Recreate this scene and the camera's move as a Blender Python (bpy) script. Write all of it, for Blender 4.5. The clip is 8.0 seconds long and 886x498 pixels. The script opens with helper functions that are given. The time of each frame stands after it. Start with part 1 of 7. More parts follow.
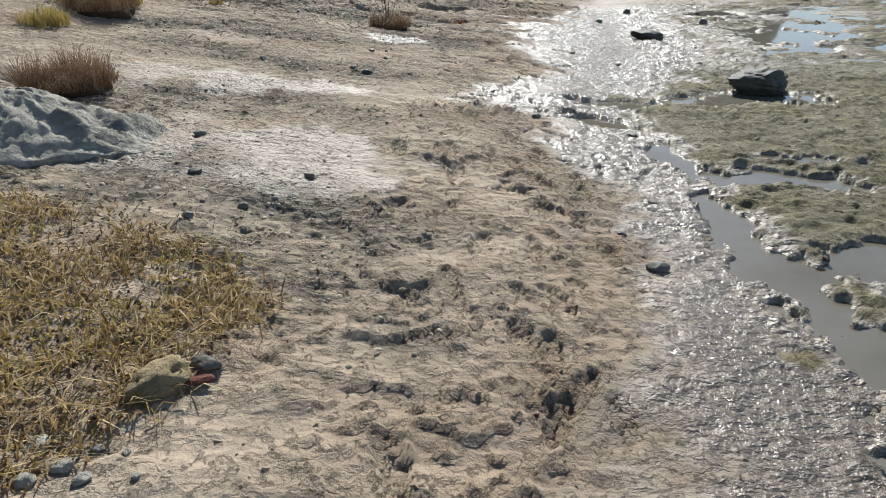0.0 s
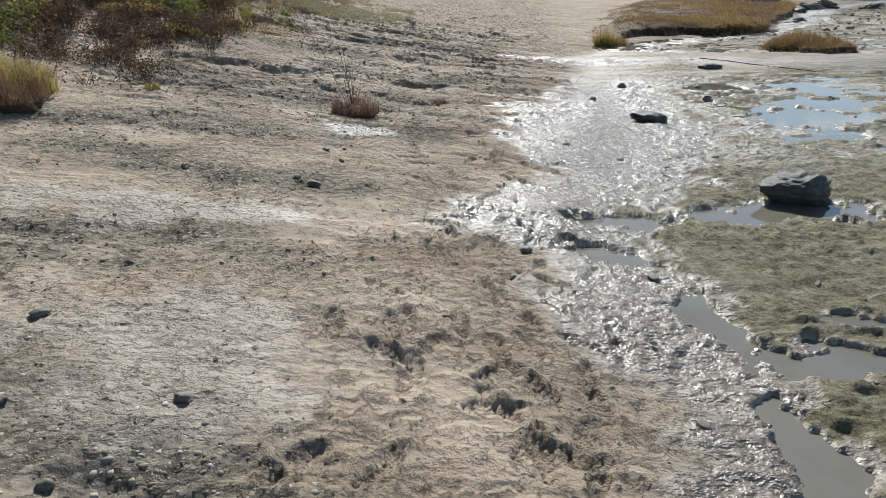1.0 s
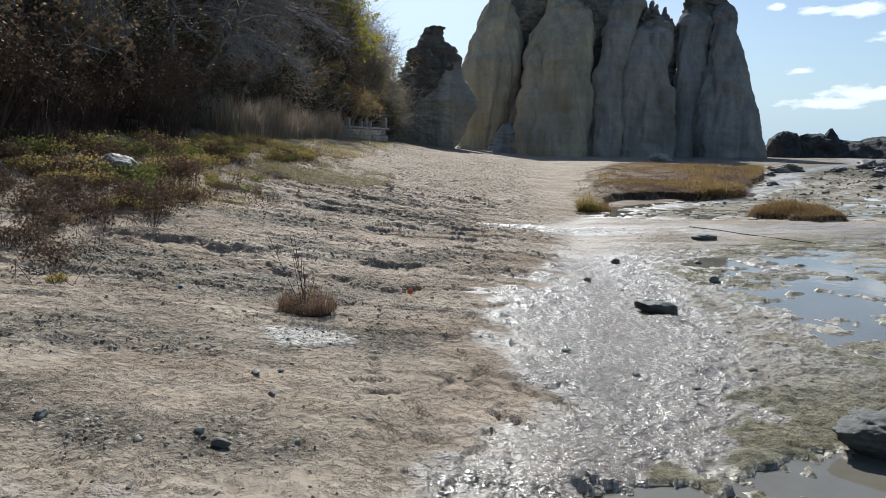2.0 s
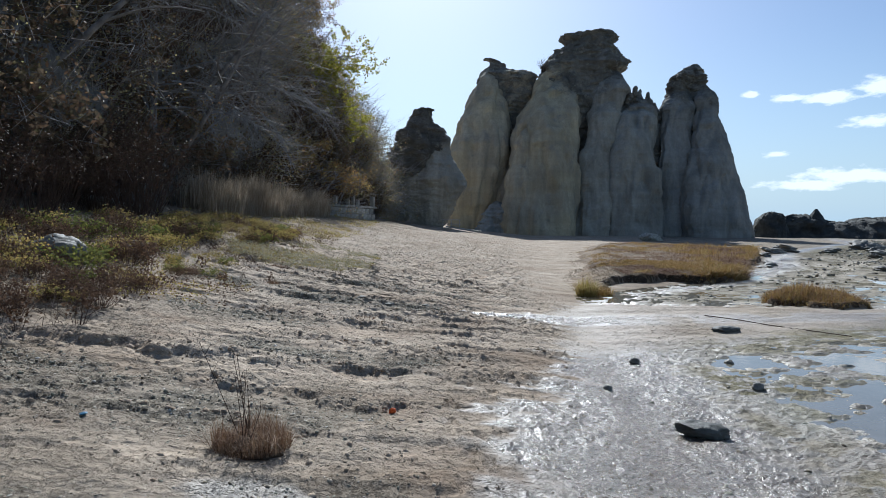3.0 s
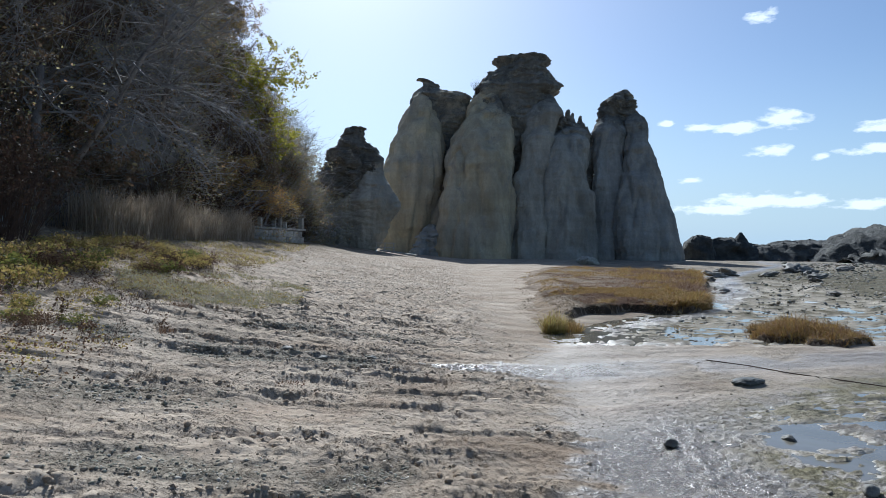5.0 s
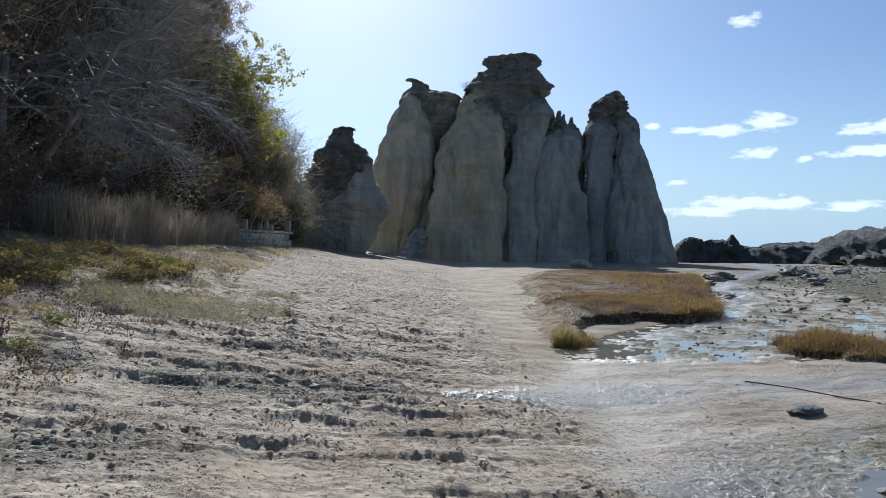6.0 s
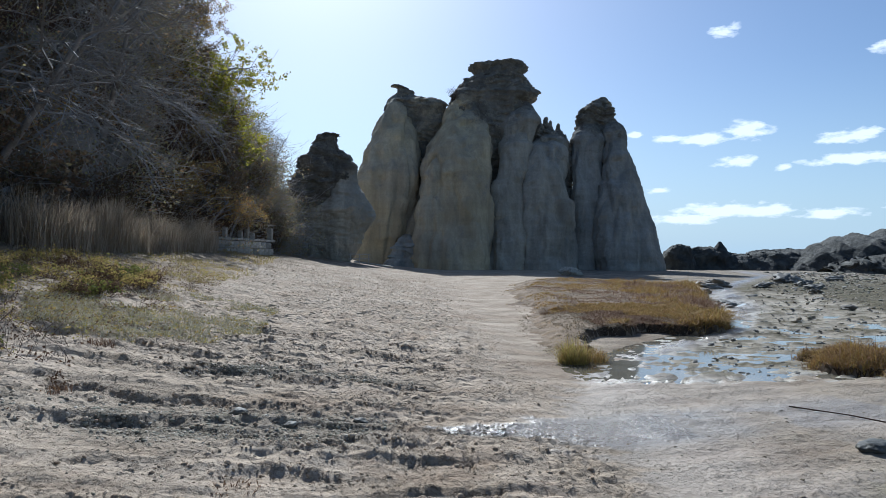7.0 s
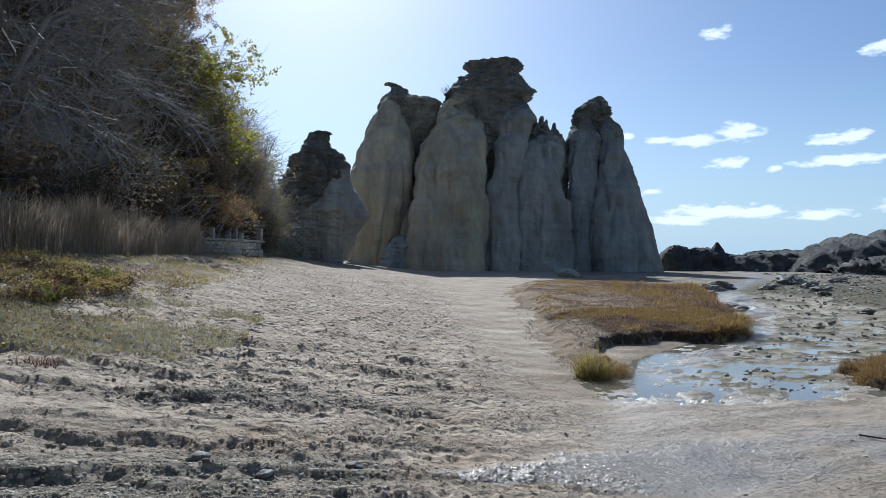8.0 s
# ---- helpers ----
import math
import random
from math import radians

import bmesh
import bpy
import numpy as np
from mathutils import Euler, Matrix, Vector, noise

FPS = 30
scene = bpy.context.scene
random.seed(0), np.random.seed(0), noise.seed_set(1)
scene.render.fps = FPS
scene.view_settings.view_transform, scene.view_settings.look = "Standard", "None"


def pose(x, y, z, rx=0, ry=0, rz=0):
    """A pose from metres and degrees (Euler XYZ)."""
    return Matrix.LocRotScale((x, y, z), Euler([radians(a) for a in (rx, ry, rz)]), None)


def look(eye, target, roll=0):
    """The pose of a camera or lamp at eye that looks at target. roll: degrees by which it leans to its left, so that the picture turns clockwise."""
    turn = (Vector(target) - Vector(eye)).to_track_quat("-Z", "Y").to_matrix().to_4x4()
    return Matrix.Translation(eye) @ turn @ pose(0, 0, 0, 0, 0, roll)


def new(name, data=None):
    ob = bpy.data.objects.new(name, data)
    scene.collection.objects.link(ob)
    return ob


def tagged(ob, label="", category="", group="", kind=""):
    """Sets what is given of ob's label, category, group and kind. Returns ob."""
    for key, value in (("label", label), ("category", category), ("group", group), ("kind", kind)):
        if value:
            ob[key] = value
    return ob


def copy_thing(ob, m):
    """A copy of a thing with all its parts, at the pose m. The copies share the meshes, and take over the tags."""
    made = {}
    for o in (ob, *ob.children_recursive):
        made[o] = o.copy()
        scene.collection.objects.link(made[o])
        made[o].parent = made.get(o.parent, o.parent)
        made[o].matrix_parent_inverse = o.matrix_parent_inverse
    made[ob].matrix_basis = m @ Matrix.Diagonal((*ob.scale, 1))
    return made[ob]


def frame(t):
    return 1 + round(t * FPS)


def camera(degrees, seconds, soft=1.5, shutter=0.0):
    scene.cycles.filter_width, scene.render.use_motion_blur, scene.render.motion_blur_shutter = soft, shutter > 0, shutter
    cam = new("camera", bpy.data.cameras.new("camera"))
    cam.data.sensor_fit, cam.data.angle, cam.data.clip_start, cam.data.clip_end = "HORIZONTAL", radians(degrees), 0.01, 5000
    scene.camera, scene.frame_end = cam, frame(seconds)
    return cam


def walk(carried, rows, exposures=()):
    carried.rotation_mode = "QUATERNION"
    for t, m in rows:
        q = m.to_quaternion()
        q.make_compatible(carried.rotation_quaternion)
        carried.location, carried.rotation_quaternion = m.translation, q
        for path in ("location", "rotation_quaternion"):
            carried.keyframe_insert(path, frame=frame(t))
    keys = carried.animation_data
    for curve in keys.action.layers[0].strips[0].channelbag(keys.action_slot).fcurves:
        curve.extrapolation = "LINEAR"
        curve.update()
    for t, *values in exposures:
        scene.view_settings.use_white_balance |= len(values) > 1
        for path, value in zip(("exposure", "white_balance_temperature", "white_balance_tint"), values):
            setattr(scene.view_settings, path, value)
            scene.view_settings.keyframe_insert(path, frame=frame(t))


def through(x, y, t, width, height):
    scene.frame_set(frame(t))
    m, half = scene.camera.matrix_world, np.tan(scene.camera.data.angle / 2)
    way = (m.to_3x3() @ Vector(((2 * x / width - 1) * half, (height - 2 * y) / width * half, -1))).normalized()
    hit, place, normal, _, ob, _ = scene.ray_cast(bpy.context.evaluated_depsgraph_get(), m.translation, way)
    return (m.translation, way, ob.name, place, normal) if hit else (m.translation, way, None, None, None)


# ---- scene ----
# ---------- camera and walk ----------
cam = camera(69.3, 8.0, soft=0.8)
METRES, EYE, TILT, LEAN, TURN = 10.5, 1.33, -27.0, 0.0, 0.0
ROWS = [
    (0.0, 0.0, 0.0, 0.0, -0.0, 0.0, 0.0),
    (0.5, 0.0087, 0.0602, 0.0319, 0.05, 1.12, -0.04),
    (1.0, 0.017, 0.1147, 0.0727, -0.77, 4.5, 0.45),
    (1.5, 0.0263, 0.1713, 0.1136, -1.63, 11.53, 0.76),
    (2.0, 0.0282, 0.2273, 0.1475, -2.35, 17.64, 0.67),
    (3.5, 0.0316, 0.3946, 0.2373, -4.21, 26.04, 1.4),
    (4.0, 0.0297, 0.4468, 0.2657, -5.67, 26.55, 2.11),
    (4.5, 0.0238, 0.4998, 0.2928, -7.74, 26.43, 3.12),
    (6.0, 0.0117, 0.6513, 0.381, -9.9, 26.47, 4.33),
    (6.5, 0.0115, 0.7042, 0.4083, -10.64, 26.86, 4.7),
    (7.0, 0.0172, 0.7589, 0.4341, -11.02, 27.11, 5.14),
    (7.5, 0.022, 0.8119, 0.4618, -11.35, 27.12, 5.23),
    (8.0, 0.0264, 0.865, 0.4892, -11.59, 27.14, 5.42),
]

walk(cam, [(t, pose(0, 0, EYE, TILT, LEAN, TURN) @ pose(METRES * x, METRES * y, METRES * z, 90 + pitch, roll, yaw)) for t, x, y, z, yaw, pitch, roll in ROWS],
     exposures=[(0.0, 0.44, 6100, 7), (1.0, 0.41, 5950, 6), (2.0, 0.34, 5850, 7), (3.5, 0.33, 5500, 7), (8.0, 0.31, 5450, 7)])

# ---------- world and sun ----------
SUN_AZ, SUN_EL = 0.0, 38.0          # degrees right of +y, degrees up
world = bpy.data.worlds.new("sky")
scene.world = world
world.use_nodes = True
wn, wl = world.node_tree.nodes, world.node_tree.links
wn.clear()
w_out, w_bg, w_sky = wn.new("ShaderNodeOutputWorld"), wn.new("ShaderNodeBackground"), wn.new("ShaderNodeTexSky")
w_sky.sky_type = "NISHITA"
w_sky.sun_disc = False
w_sky.sun_elevation, w_sky.sun_rotation = radians(SUN_EL), radians(SUN_AZ)
w_sky.air_density, w_sky.dust_density, w_sky.ozone_density = 0.95, 0.95, 2.0
w_bg.inputs["Strength"].default_value = 0.078
# fair-weather clouds: banks low over the sea, a few puffs above them
w_co = wn.new("ShaderNodeTexCoord")


def w_math(op, a, b=None, c=None):
    n = wn.new("ShaderNodeMath")
    n.operation = op
    for i, v in enumerate((a, b, c)):
        if v is None:
            continue
        if isinstance(v, (int, float)):
            n.inputs[i].default_value = v
        else:
            wl.new(v, n.inputs[i])
    return n.outputs[0]


w_sep = wn.new("ShaderNodeSeparateXYZ")
wl.new(w_co.outputs["Generated"], w_sep.inputs[0])
w_az = w_math("ARCTAN2", w_sep.outputs[0], w_sep.outputs[1])
w_el = w_math("ARCSINE", w_sep.outputs[2])
w_vec = wn.new("ShaderNodeCombineXYZ")
wl.new(w_math("MULTIPLY", w_az, 34.0), w_vec.inputs[0])
wl.new(w_math("MULTIPLY", w_el, 85.0), w_vec.inputs[1])
w_noise = wn.new("ShaderNodeTexNoise")
w_noise.inputs["Scale"].default_value = 1.0
w_noise.inputs["Detail"].default_value = 7.0
w_noise.inputs["Roughness"].default_value = 0.58
wl.new(w_vec.outputs[0], w_noise.inputs["Vector"])


def puff(az, el, ra, re):
    """How far inside a long flat cloud a direction lies: 1 in its middle, 0 and less outside."""
    a = w_math("DIVIDE", w_math("SUBTRACT", w_az, radians(az)), radians(ra))
    e = w_math("DIVIDE", w_math("SUBTRACT", w_el, radians(el)), radians(re))
    return w_math("SUBTRACT", 1.0, w_math("SQRT", w_math("ADD", w_math("MULTIPLY", a, a), w_math("MULTIPLY", e, e))))


CLOUDS = [(31.4, 9.9, 2.2, 0.5), (34.2, 9.75, 3.2, 0.75), (37.5, 10.25, 2.6, 1.05), (36.7, 7.8, 2.4, 0.7), (44.6, 9.15, 2.9, 0.75), (45.6, 9.4, 1.6, 0.6), (44.6, 7.5, 5.0, 0.65), (40.2, 7.2, 1.0, 0.4),
          (30.9, 5.65, 1.5, 0.38), (35.8, 3.9, 6.4, 0.95), (33.0, 3.3, 5.0, 0.7), (38.8, 3.8, 3.6, 0.8), (43.4, 3.5, 3.4, 0.6), (49.5, 4.0, 4.0, 1.0), (36.0, 18.0, 1.7, 0.8), (47.2, 15.4, 1.8, 0.8), (28.7, 10.4, 0.9, 0.4),
          (60.0, 8.0, 10.0, 2.0), (75.0, 4.0, 14.0, 2.5), (-60.0, 10.0, 14.0, 2.5), (120.0, 9.0, 16.0, 3.0)]
w_mask = puff(*CLOUDS[0])
for c in CLOUDS[1:]:
    w_mask = w_math("MAXIMUM", w_mask, puff(*c))
w_cloud = w_math("MULTIPLY", w_math("SUBTRACT", w_math("ADD", w_math("MULTIPLY", w_mask, 1.7), w_math("MULTIPLY", w_noise.outputs["Fac"], 3.2)), 2.05), 1.5)
w_clamp = wn.new("ShaderNodeClamp")
wl.new(w_cloud, w_clamp.inputs[0])
w_mix = wn.new("ShaderNodeMix")
w_mix.data_type = "RGBA"
w_mix.inputs["B"].default_value = (11.0, 11.3, 11.6, 1)
wl.new(w_math("MULTIPLY", w_clamp.outputs[0], 0.9), w_mix.inputs["Factor"])
# sea haze whitens the sky towards the horizon
w_haze = wn.new("ShaderNodeMix")
w_haze.data_type = "RGBA"
w_haze.inputs["B"].default_value = (5.3, 6.9, 8.0, 1)
wl.new(w_math("MULTIPLY", w_math("POWER", w_math("MAXIMUM", w_math("SUBTRACT", 1.0, w_math("MULTIPLY", w_math("ABSOLUTE", w_el), 3.6)), 0.0), 1.6), 0.92), w_haze.inputs["Factor"])
wl.new(w_sky.outputs[0], w_haze.inputs["A"])
wl.new(w_haze.outputs["Result"], w_mix.inputs["A"])
wl.new(w_mix.outputs["Result"], w_bg.inputs["Color"])
wl.new(w_bg.outputs[0], w_out.inputs["Surface"])

sun = new("sun", bpy.data.lights.new("sun", "SUN"))
sun.data.energy, sun.data.angle, sun.data.color = 5.0, radians(0.55), (1.0, 0.95, 0.87)
SUN = Vector((math.sin(radians(SUN_AZ)) * math.cos(radians(SUN_EL)), math.cos(radians(SUN_AZ)) * math.cos(radians(SUN_EL)), math.sin(radians(SUN_EL))))
sun.matrix_world = look(SUN * 200, (0, 0, 0))


# ---------- noise on arrays ----------
def hash01(ix, iy, iz, seed):
    h = (ix.astype(np.int64) * 374761393 + iy.astype(np.int64) * 668265263 + iz.astype(np.int64) * 2147483647 + seed * 144665) & 0xFFFFFFFF
    h = ((h ^ (h >> 13)) * 1274126177) & 0xFFFFFFFF
    h = ((h ^ (h >> 16)) * 2246822519) & 0xFFFFFFFF
    return ((h ^ (h >> 15)) & 0xFFFFFF) / float(0xFFFFFF)


def vnoise(x, y, z=0.0, seed=0):
    """Smooth value noise, -1 to 1, for arrays."""
    if np.ndim(z) == 0 and np.ndim(y) > 0 and np.ndim(x) > 0:
        ix, iy, iz = np.floor(x).astype(np.int64), np.floor(y).astype(np.int64), np.int64(math.floor(z))
        fx, fy = x - ix, y - iy
        fx, fy = fx * fx * (3 - 2 * fx), fy * fy * (3 - 2 * fy)
        a = hash01(ix, iy, iz, seed)
        b = hash01(ix, iy + 1, iz, seed)
        a = a + (hash01(ix + 1, iy, iz, seed) - a) * fx
        b = b + (hash01(ix + 1, iy + 1, iz, seed) - b) * fx
        return (a + (b - a) * fy) * 2 - 1
    x, y, z = np.broadcast_arrays(np.asarray(x, float), np.asarray(y, float), np.asarray(z, float))
    ix, iy, iz = np.floor(x), np.floor(y), np.floor(z)
    fx, fy, fz = x - ix, y - iy, z - iz
    fx, fy, fz = (f * f * f * (f * (f * 6 - 15) + 10) for f in (fx, fy, fz))
    r = 0
    for a in (0, 1):
        for b in (0, 1):
            for c in (0, 1):
                r = r + hash01(ix + a, iy + b, iz + c, seed) * (fx if a else 1 - fx) * (fy if b else 1 - fy) * (fz if c else 1 - fz)
    return r * 2 - 1


def fbm(x, y, z=0.0, seed=0, octaves=4, gain=0.5):
    r, a = 0, 1.0
    for i in range(octaves):
        k = 2.03 ** i
        r = r + a * vnoise(np.asarray(x) * k, np.asarray(y) * k, np.asarray(z) * k, seed + 17 * i)
        a *= gain
    return r


def worley(x, y, seed=0):
    """Distance to the nearest of scattered points, one a cell."""
    ix, iy = np.floor(x).astype(np.int64), np.floor(y).astype(np.int64)
    best = np.full(np.shape(x), 9.0)
    for a in (-1, 0, 1):
        for b in (-1, 0, 1):
            jx, jy = ix + a, iy + b
            dx, dy = jx + hash01(jx, jy, np.int64(1), seed) - x, jy + hash01(jx, jy, np.int64(2), seed) - y
            best = np.minimum(best, dx * dx + dy * dy)
    return np.sqrt(best)


def smooth(v, a, b):
    f = np.clip((v - a) / (b - a), 0, 1)
    return f * f * (3 - 2 * f)


# ---------- mesh helpers ----------
def fast_mesh(name, verts, faces, mats=(), attrs=None, shade=False, index=None):
    """A mesh from arrays; faces: one array of shape (n, 3 or 4)."""
    me = bpy.data.meshes.new(name)
    verts, faces = np.asarray(verts, np.float32), np.asarray(faces, np.int32)
    n, k = faces.shape
    me.vertices.add(len(verts))
    me.vertices.foreach_set("co", verts.ravel())
    me.loops.add(n * k)
    me.loops.foreach_set("vertex_index", faces.ravel())
    me.polygons.add(n)
    me.polygons.foreach_set("loop_start", np.arange(0, n * k, k, dtype=np.int32))
    me.polygons.foreach_set("loop_total", np.full(n, k, np.int32))
    me.polygons.foreach_set("use_smooth", np.full(n, shade))
    if index is not None:
        me.polygons.foreach_set("material_index", np.asarray(index, np.int32))
    for m in mats:
        me.materials.append(m)
    for key, v in (attrs or {}).items():
        me.attributes.new(key, "FLOAT", "POINT").data.foreach_set("value", np.asarray(v, np.float32).ravel())
    me.update(calc_edges=True)
    return me


def grid_faces(nu, nv, wrap=False):
    """Quads of a grid with nv rows of nu points; wrap closes each row."""
    i = np.arange(nu if wrap else nu - 1)
    j = np.arange(nv - 1)[:, None]
    a = j * nu + i
    b = j * nu + (i + 1) % nu
    return np.stack([a, b, b + nu, a + nu], -1).reshape(-1, 4)


def part(name, me, material, parent, label=""):
    """A mesh (or bmesh) as one part under a thing or under a part."""
    if isinstance(me, bmesh.types.BMesh):
        bm, me = me, bpy.data.meshes.new(name)
        bm.to_mesh(me)
        bm.free()
    if material is not None and not me.materials:
        me.materials.append(material)
    ob = new(name, me)
    ob.parent = parent
    if label:
        ob["label"] = label
    return ob


# ---------- materials ----------
class Nodes:
    """A short hand for building a material's nodes."""

    def __init__(self, name):
        self.mat = bpy.data.materials.new(name)
        self.mat.use_nodes = True
        self.tree = self.mat.node_tree
        self.n, self.l = self.tree.nodes, self.tree.links
        self.n.clear()
        self.out = self.n.new("ShaderNodeOutputMaterial")
        self.co = self.n.new("ShaderNodeTexCoord").outputs["Object"]

    def put(self, sock, v):
        if isinstance(v, bpy.types.NodeSocket):
            self.l.new(v, sock)
        elif isinstance(v, tuple) and len(v) == 3 and sock.type == "RGBA":
            sock.default_value = (*v, 1)
        else:
            sock.default_value = v

    def math(self, op, a, b=0.0, clamp=False):
        n = self.n.new("ShaderNodeMath")
        n.operation, n.use_clamp = op, clamp
        self.put(n.inputs[0], a)
        self.put(n.inputs[1], b)
        return n.outputs[0]

    def noise(self, scale, detail=4.0, rough=0.55, stretch=None, distort=0.0):
        co = self.co
        if stretch:
            m = self.n.new("ShaderNodeMapping")
            m.inputs["Scale"].default_value = stretch
            self.l.new(co, m.inputs["Vector"])
            co = m.outputs[0]
        n = self.n.new("ShaderNodeTexNoise")
        self.l.new(co, n.inputs["Vector"])
        n.inputs["Scale"].default_value, n.inputs["Detail"].default_value = scale, detail
        n.inputs["Roughness"].default_value, n.inputs["Distortion"].default_value = rough, distort
        return n.outputs["Fac"]

    def voronoi(self, scale, out="Distance", feature="F1"):
        n = self.n.new("ShaderNodeTexVoronoi")
        n.feature = feature
        self.l.new(self.co, n.inputs["Vector"])
        n.inputs["Scale"].default_value = scale
        return n.outputs[out]

    def ramp(self, fac, *stops):
        n = self.n.new("ShaderNodeValToRGB")
        el = n.color_ramp.elements
        while len(el) < len(stops):
            el.new(0.5)
        for e, (p, c) in zip(el, stops):
            e.position, e.color = p, (*c, 1) if isinstance(c, tuple) else (c, c, c, 1)
        self.l.new(fac, n.inputs[0])
        return n.outputs[0]

    def mix(self, fac, a, b, mode="MIX"):
        n = self.n.new("ShaderNodeMix")
        n.data_type, n.blend_type = "RGBA", mode
        self.put(n.inputs["Factor"], fac)
        self.put(n.inputs["A"], a)
        self.put(n.inputs["B"], b)
        return n.outputs["Result"]

    def attr(self, name):
        n = self.n.new("ShaderNodeAttribute")
        n.attribute_name = name
        return n.outputs["Fac"]

    def island(self):
        return self.n.new("ShaderNodeNewGeometry").outputs["Random Per Island"]

    def each(self):
        return self.n.new("ShaderNodeObjectInfo").outputs["Random"]

    def bump(self, height, strength=0.5, distance=0.02, below=None):
        n = self.n.new("ShaderNodeBump")
        n.inputs["Strength"].default_value = strength
        self.put(n.inputs["Distance"], distance)
        self.l.new(height, n.inputs["Height"])
        if below is not None:
            self.l.new(below, n.inputs["Normal"])
        return n.outputs[0]

    def surface(self, color, rough=0.85, normal=None, specular=0.3, metallic=0.0, coat=None):
        n = self.n.new("ShaderNodeBsdfPrincipled")
        self.put(n.inputs["Base Color"], color)
        self.put(n.inputs["Roughness"], rough)
        self.put(n.inputs["Specular IOR Level"], specular)
        self.put(n.inputs["Metallic"], metallic)
        if normal is not None:
            self.l.new(normal, n.inputs["Normal"])
        self.l.new(n.outputs[0], self.out.inputs["Surface"])
        return self.mat


def rough_stuff(name, dark, light, scale, rough=0.88, bump=0.6, distance=0.03, stain=None, random=False):
    """Stone, earth or bark: broad patches, fine grain, relief."""
    k = Nodes(name)
    base = k.ramp(k.noise(scale, 6, 0.62), (0.28, dark), (0.72, light))
    base = k.mix(0.5, base, k.ramp(k.noise(scale * 9, 4), (0.3, 0.55), (0.7, 1.0)), "MULTIPLY")
    if stain:
        base = k.mix(k.ramp(k.noise(scale * 0.6, 5, 0.65, distort=0.6), (0.5, 0.0), (0.66, 0.85)), base, stain)
    if random:
        base = k.mix(0.8, base, k.ramp(k.each(), (0.0, 0.6), (1.0, 1.25)), "MULTIPLY")
    nrm = k.bump(k.noise(scale * 3, 8, 0.66), bump, distance)
    return k.surface(base, rough, nrm, 0.25)


def leaf_material(name, *colours, through=0.45):
    """Leaves and blades: hue by leaf, light passes through them."""
    k = Nodes(name)
    col = k.ramp(k.island(), *[(i / max(1, len(colours) - 1), c) for i, c in enumerate(colours)])
    p, tr, mx = k.n.new("ShaderNodeBsdfPrincipled"), k.n.new("ShaderNodeBsdfTranslucent"), k.n.new("ShaderNodeMixShader")
    k.l.new(col, p.inputs["Base Color"])
    p.inputs["Roughness"].default_value = 0.65
    p.inputs["Specular IOR Level"].default_value = 0.18
    k.l.new(col, tr.inputs["Color"])
    mx.inputs[0].default_value = through
    k.l.new(p.outputs[0], mx.inputs[1])
    k.l.new(tr.outputs[0], mx.inputs[2])
    k.l.new(mx.outputs[0], k.out.inputs["Surface"])
    return k.mat


